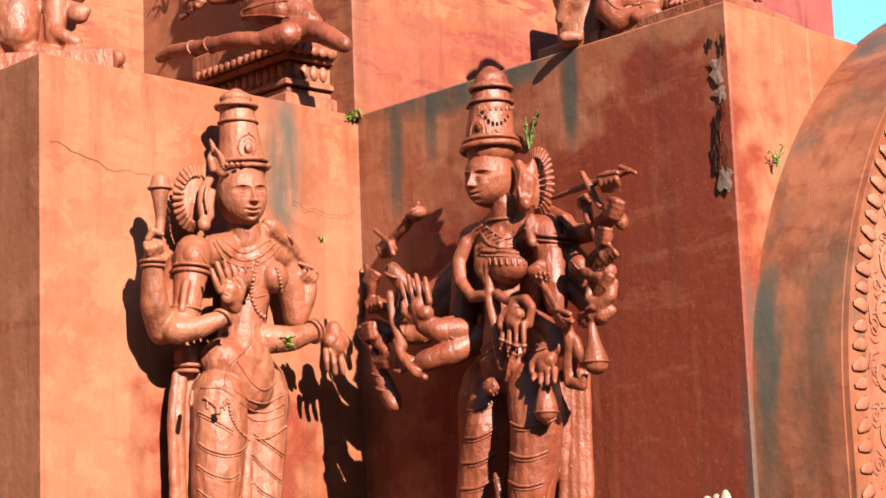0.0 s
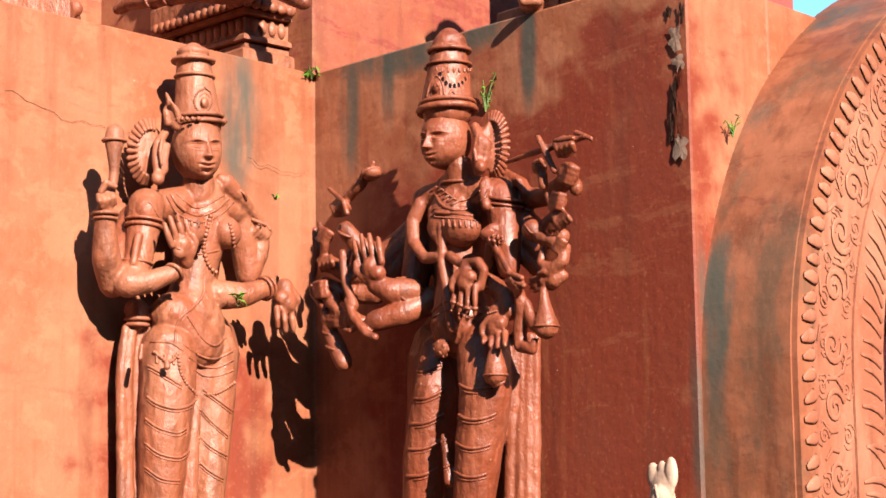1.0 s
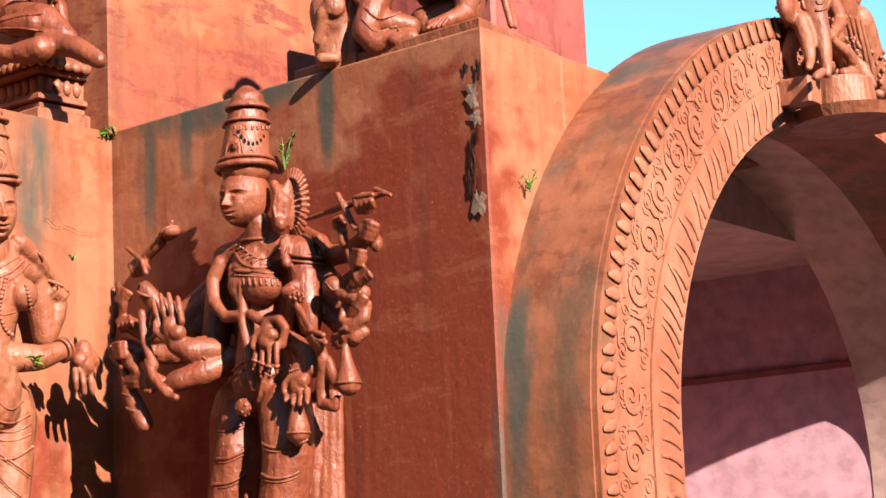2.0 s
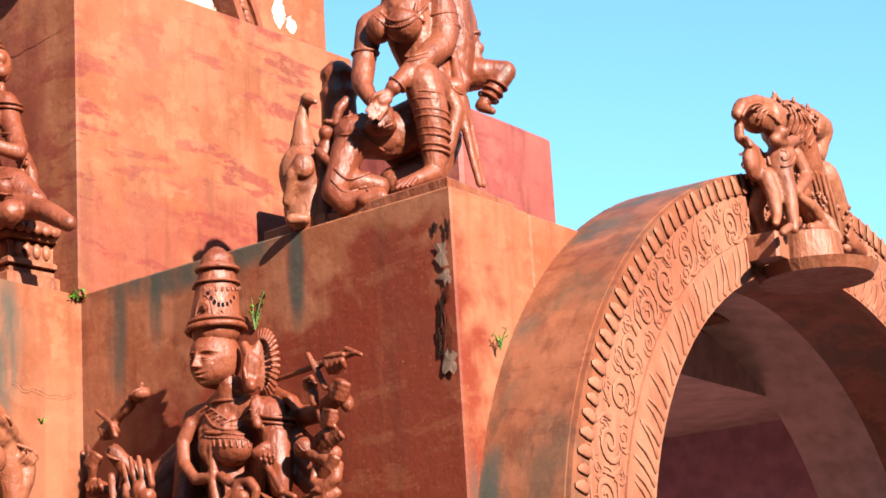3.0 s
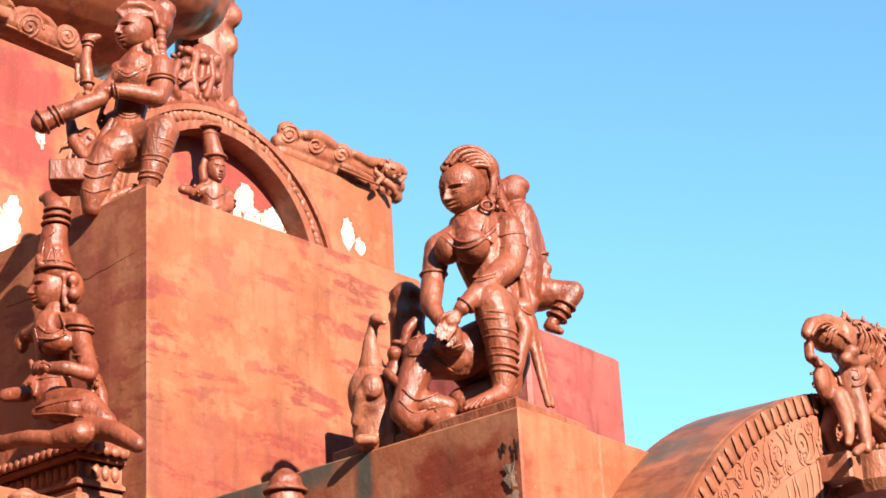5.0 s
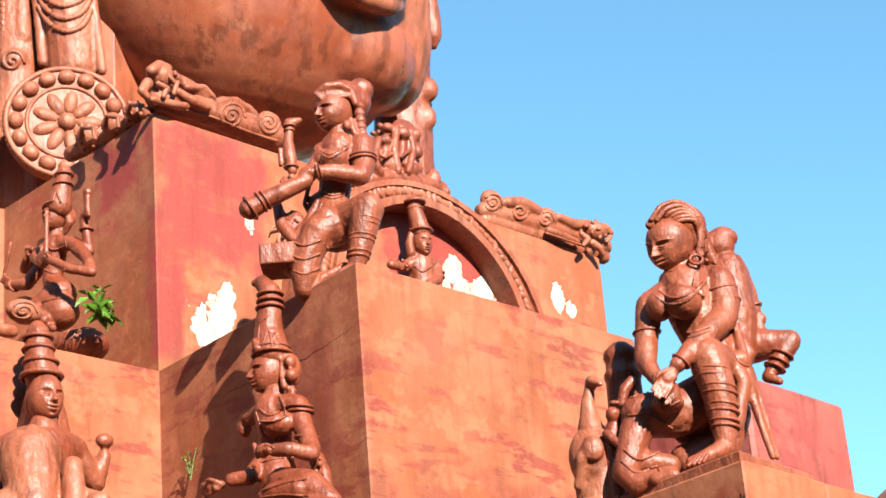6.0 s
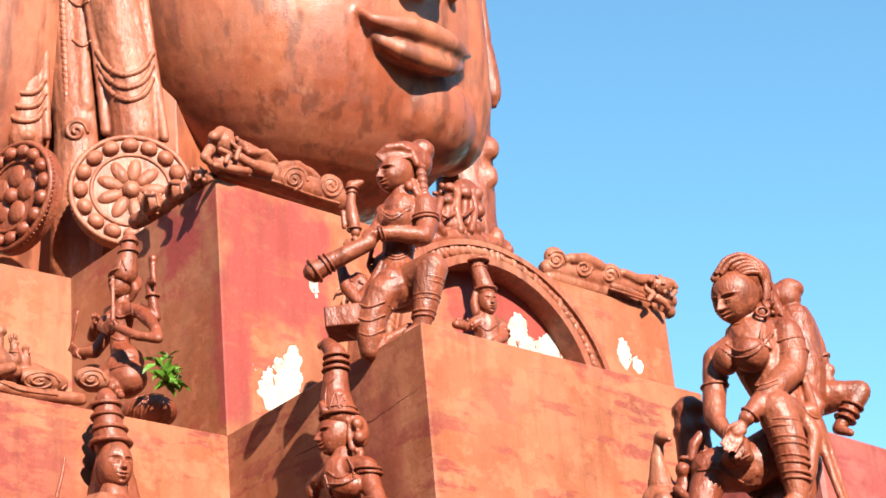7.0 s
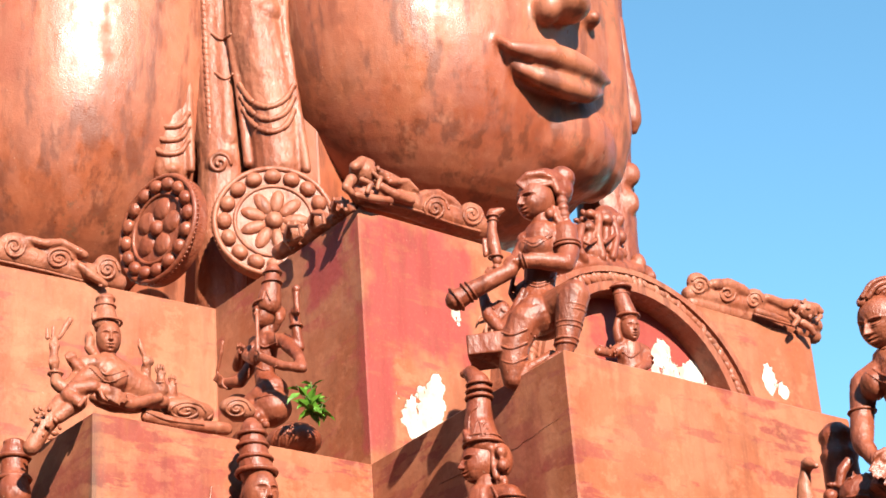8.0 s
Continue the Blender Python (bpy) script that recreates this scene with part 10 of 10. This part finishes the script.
for i in range(60):
    w = math.pi * (i + 0.5) / 60
    o = new("bead", knob)
    o.parent = niche
    o.matrix_local = Matrix.Translation((2.07 - 0.98 * math.cos(w), -0.265, 6.49 + 0.945 * math.sin(w))) @ pose(0, 0, 0, 0, rng.uniform(0, 90), 0) @ Matrix.Diagonal((1.6, 0.8, 0.9, 1))
for u, z, turn in ((3.14, 6.95, 1), (3.2, 6.78, -1), (3.1, 6.66, 1), (1.0, 6.9, -1), (3.26, 6.9, 1)):
    o = new("scroll", scrolls[turn > 0])
    o.parent = niche
    o.matrix_local = pose(u, -0.03, z, 0, 40 * turn, 0)


# ---- plants ----
LEAF = plain("fresh_leaf", (0.085, 0.19, 0.018), 0.45, 20, 0.4, 0.001)
STEM = plain("green_stem", (0.10, 0.14, 0.04), 0.6, 20, 0.3, 0.001)


def plant(name, x, y, z, spread, height, leaves, size, label, droop=0.0):
    """Stems with folded pointed leaves, rooted in a crack."""
    root = tagged(new(name), label, "plant")
    root.location = (x, y, z)
    r = random.Random(round(1000 * (x + y + z)))
    stems = bmesh.new()
    blade = bmesh.new()
    tips = []
    for i in range(max(2, leaves // 6)):
        tip = Vector((r.uniform(-1, 1) * spread, -abs(r.uniform(0.2, 1)) * spread, r.uniform(0.4, 1) * height - droop))
        tube(stems, [(0, 0, 0), tuple(tip * 0.5 + Vector((0, 0, 0.15 * height))), tuple(tip)], 0.004, 5)
        tips.append(tip)
    for i in range(leaves):
        at = tips[i % len(tips)] * r.uniform(0.35, 1.0)
        m = Matrix.Translation(at) @ Euler((r.uniform(-1.2, 0.9), r.uniform(-0.6, 0.6), r.uniform(0, 6.28))).to_matrix().to_4x4() @ Matrix.Scale(size * r.uniform(0.6, 1.2), 4)
        v = [blade.verts.new(m @ Vector(q)) for q in ((0, 0, 0), (0.25, 0.35, 0.08), (0.12, 0.75, 0.05), (0, 1, -0.1), (-0.12, 0.75, 0.05), (-0.25, 0.35, 0.08), (0, 0.5, -0.02))]
        for q in ((0, 1, 6), (1, 2, 6), (2, 3, 6), (3, 4, 6), (4, 5, 6), (5, 0, 6)):
            blade.faces.new([v[k] for k in q])
    part("stems", stems, STEM, root)
    part("leaves", blade, LEAF, root)
    return root


plant("ledge_plant", -0.42, 10.04, 4.05, 0.06, 0.08, 18, 0.04, "tiny green weed rooted in the inner corner of the ledge")
plant("ledge_plant", 0.41, 9.18, 3.68, 0.05, 0.18, 44, 0.024, "fine green fern growing behind the tall crown")
plant("ledge_plant", 1.42, 8.47, 3.40, 0.04, 0.10, 24, 0.024, "sparse green weed at the edge of the arch")
plant("ledge_plant", -1.47, 11.14, 5.08, 0.04, 0.18, 34, 0.024, "fine green weed on the shaded wall behind the seated god")
plant("leafy_plant", -1.92, 10.99, 5.99, 0.11, 0.26, 64, 0.095, "bright green leafy seedling growing beside the flute player")
plant("ledge_plant", -0.72, 9.20, 2.80, 0.035, 0.05, 8, 0.06, "single bright green leaf cluster at the goddess's waist")
plant("ledge_plant", -1.02, 9.28, 2.76, 0.05, 0.05, 14, 0.03, "small dark green weed behind the goddess's arm")
plant("ledge_plant", -0.56, 9.35, 3.31, 0.02, 0.04, 8, 0.025, "tiny weed on the goddess's raised club")


# ---- wear: peeling flakes and cracks ----
PLASTER = plain("bare_plaster", (0.46, 0.29, 0.21), 0.85, 12, 0.35)
DARK = plain("crack_dark", (0.07, 0.03, 0.02), 0.95, 30, 0.4)


def flake(wall, x, y, z, angle, w, h, seed, material):
    """A curled, ragged flake of paint that has come away from its wall."""
    r = random.Random(seed)
    bm = bmesh.new()
    n = 15
    rim = []
    for i in range(n):
        a = 2 * math.pi * i / n
        k = r.uniform(0.4, 1.15)
        px, pz = w * k * math.cos(a), h * k * math.sin(a)
        rim.append(bm.verts.new((px, -0.006 - 0.08 * abs(pz) * r.uniform(0.1, 0.9) * (0.3 + abs(math.sin(a))), pz)))
    mid = bm.verts.new((0, -0.008, 0))
    for i in range(n):
        bm.faces.new((mid, rim[i], rim[(i + 1) % n]))
    bmesh.ops.solidify(bm, geom=bm.faces[:], thickness=0.005)
    o = part("paint_flake", bm, material, wall)
    o.matrix_world = pose(x, y, z, 0, 0, angle)


for u, z, w, h, m in ((-0.06, 3.80, 0.05, 0.07, PLASTER), (-0.05, 3.70, 0.04, 0.05, PLASTER), (-0.08, 3.55, 0.03, 0.09, DARK), (-0.06, 3.46, 0.03, 0.12, WALL_1), (-0.10, 3.42, 0.02, 0.06, DARK),
                      (-0.05, 3.33, 0.06, 0.06, PLASTER), (-0.04, 3.62, 0.02, 0.06, WALL_1), (-0.02, 3.9, 0.02, 0.05, DARK), (-0.09, 3.92, 0.02, 0.03, DARK)):
    x, y = along(CORNER_B, ANG_B, u, 0.004)
    flake(t1, x, y, z, ANG_B, w, h, round(1000 * (z + u)), m)


def crack(wall, points, seed, width=0.0011):
    """A ragged hairline crack: a thin tube, coloured dark to look recessed."""
    r = random.Random(seed)
    bm = bmesh.new()
    line = []
    for a, b in zip(points, points[1:]):
        a, b = Vector(a), Vector(b)
        for i in range(8):
            line.append(tuple(a.lerp(b, i / 8) + Vector((0, 0, r.uniform(-0.012, 0.012)))))
    line.append(points[-1])
    tube(bm, line, width, 4)
    part("crack", bm, DARK, wall)


statue(plaster_finial, "plaster_finial", -0.41, 10.08, -49.2, PLASTER, 0.006, "broken pale plaster finial fixed low on the wall", "finial")


def on_wall(p, angle, u, z, out=0.001):
    return (*along(p, angle, u, out), z)


crack(t1, [on_wall(CORNER_A, 45.6, u, z) for u, z in ((0.05, 3.70), (0.35, 3.62), (0.8, 3.60))], 1)
crack(t1, [on_wall(CORNER_A, 45.6, u, z) for u, z in ((1.45, 3.58), (1.7, 3.55), (1.86, 3.57))], 2)
crack(t1, [on_wall(CORNER_B, ANG_B, u, z) for u, z in ((-1.25, 3.78), (-0.95, 3.76), (-0.6, 3.77), (-0.25, 3.74))], 3)
crack(t2, [on_wall(CORNER_2, -47.7, u, z) for u, z in ((-1.2, 5.50), (-0.7, 5.46), (-0.1, 5.5))], 5, 0.0015)
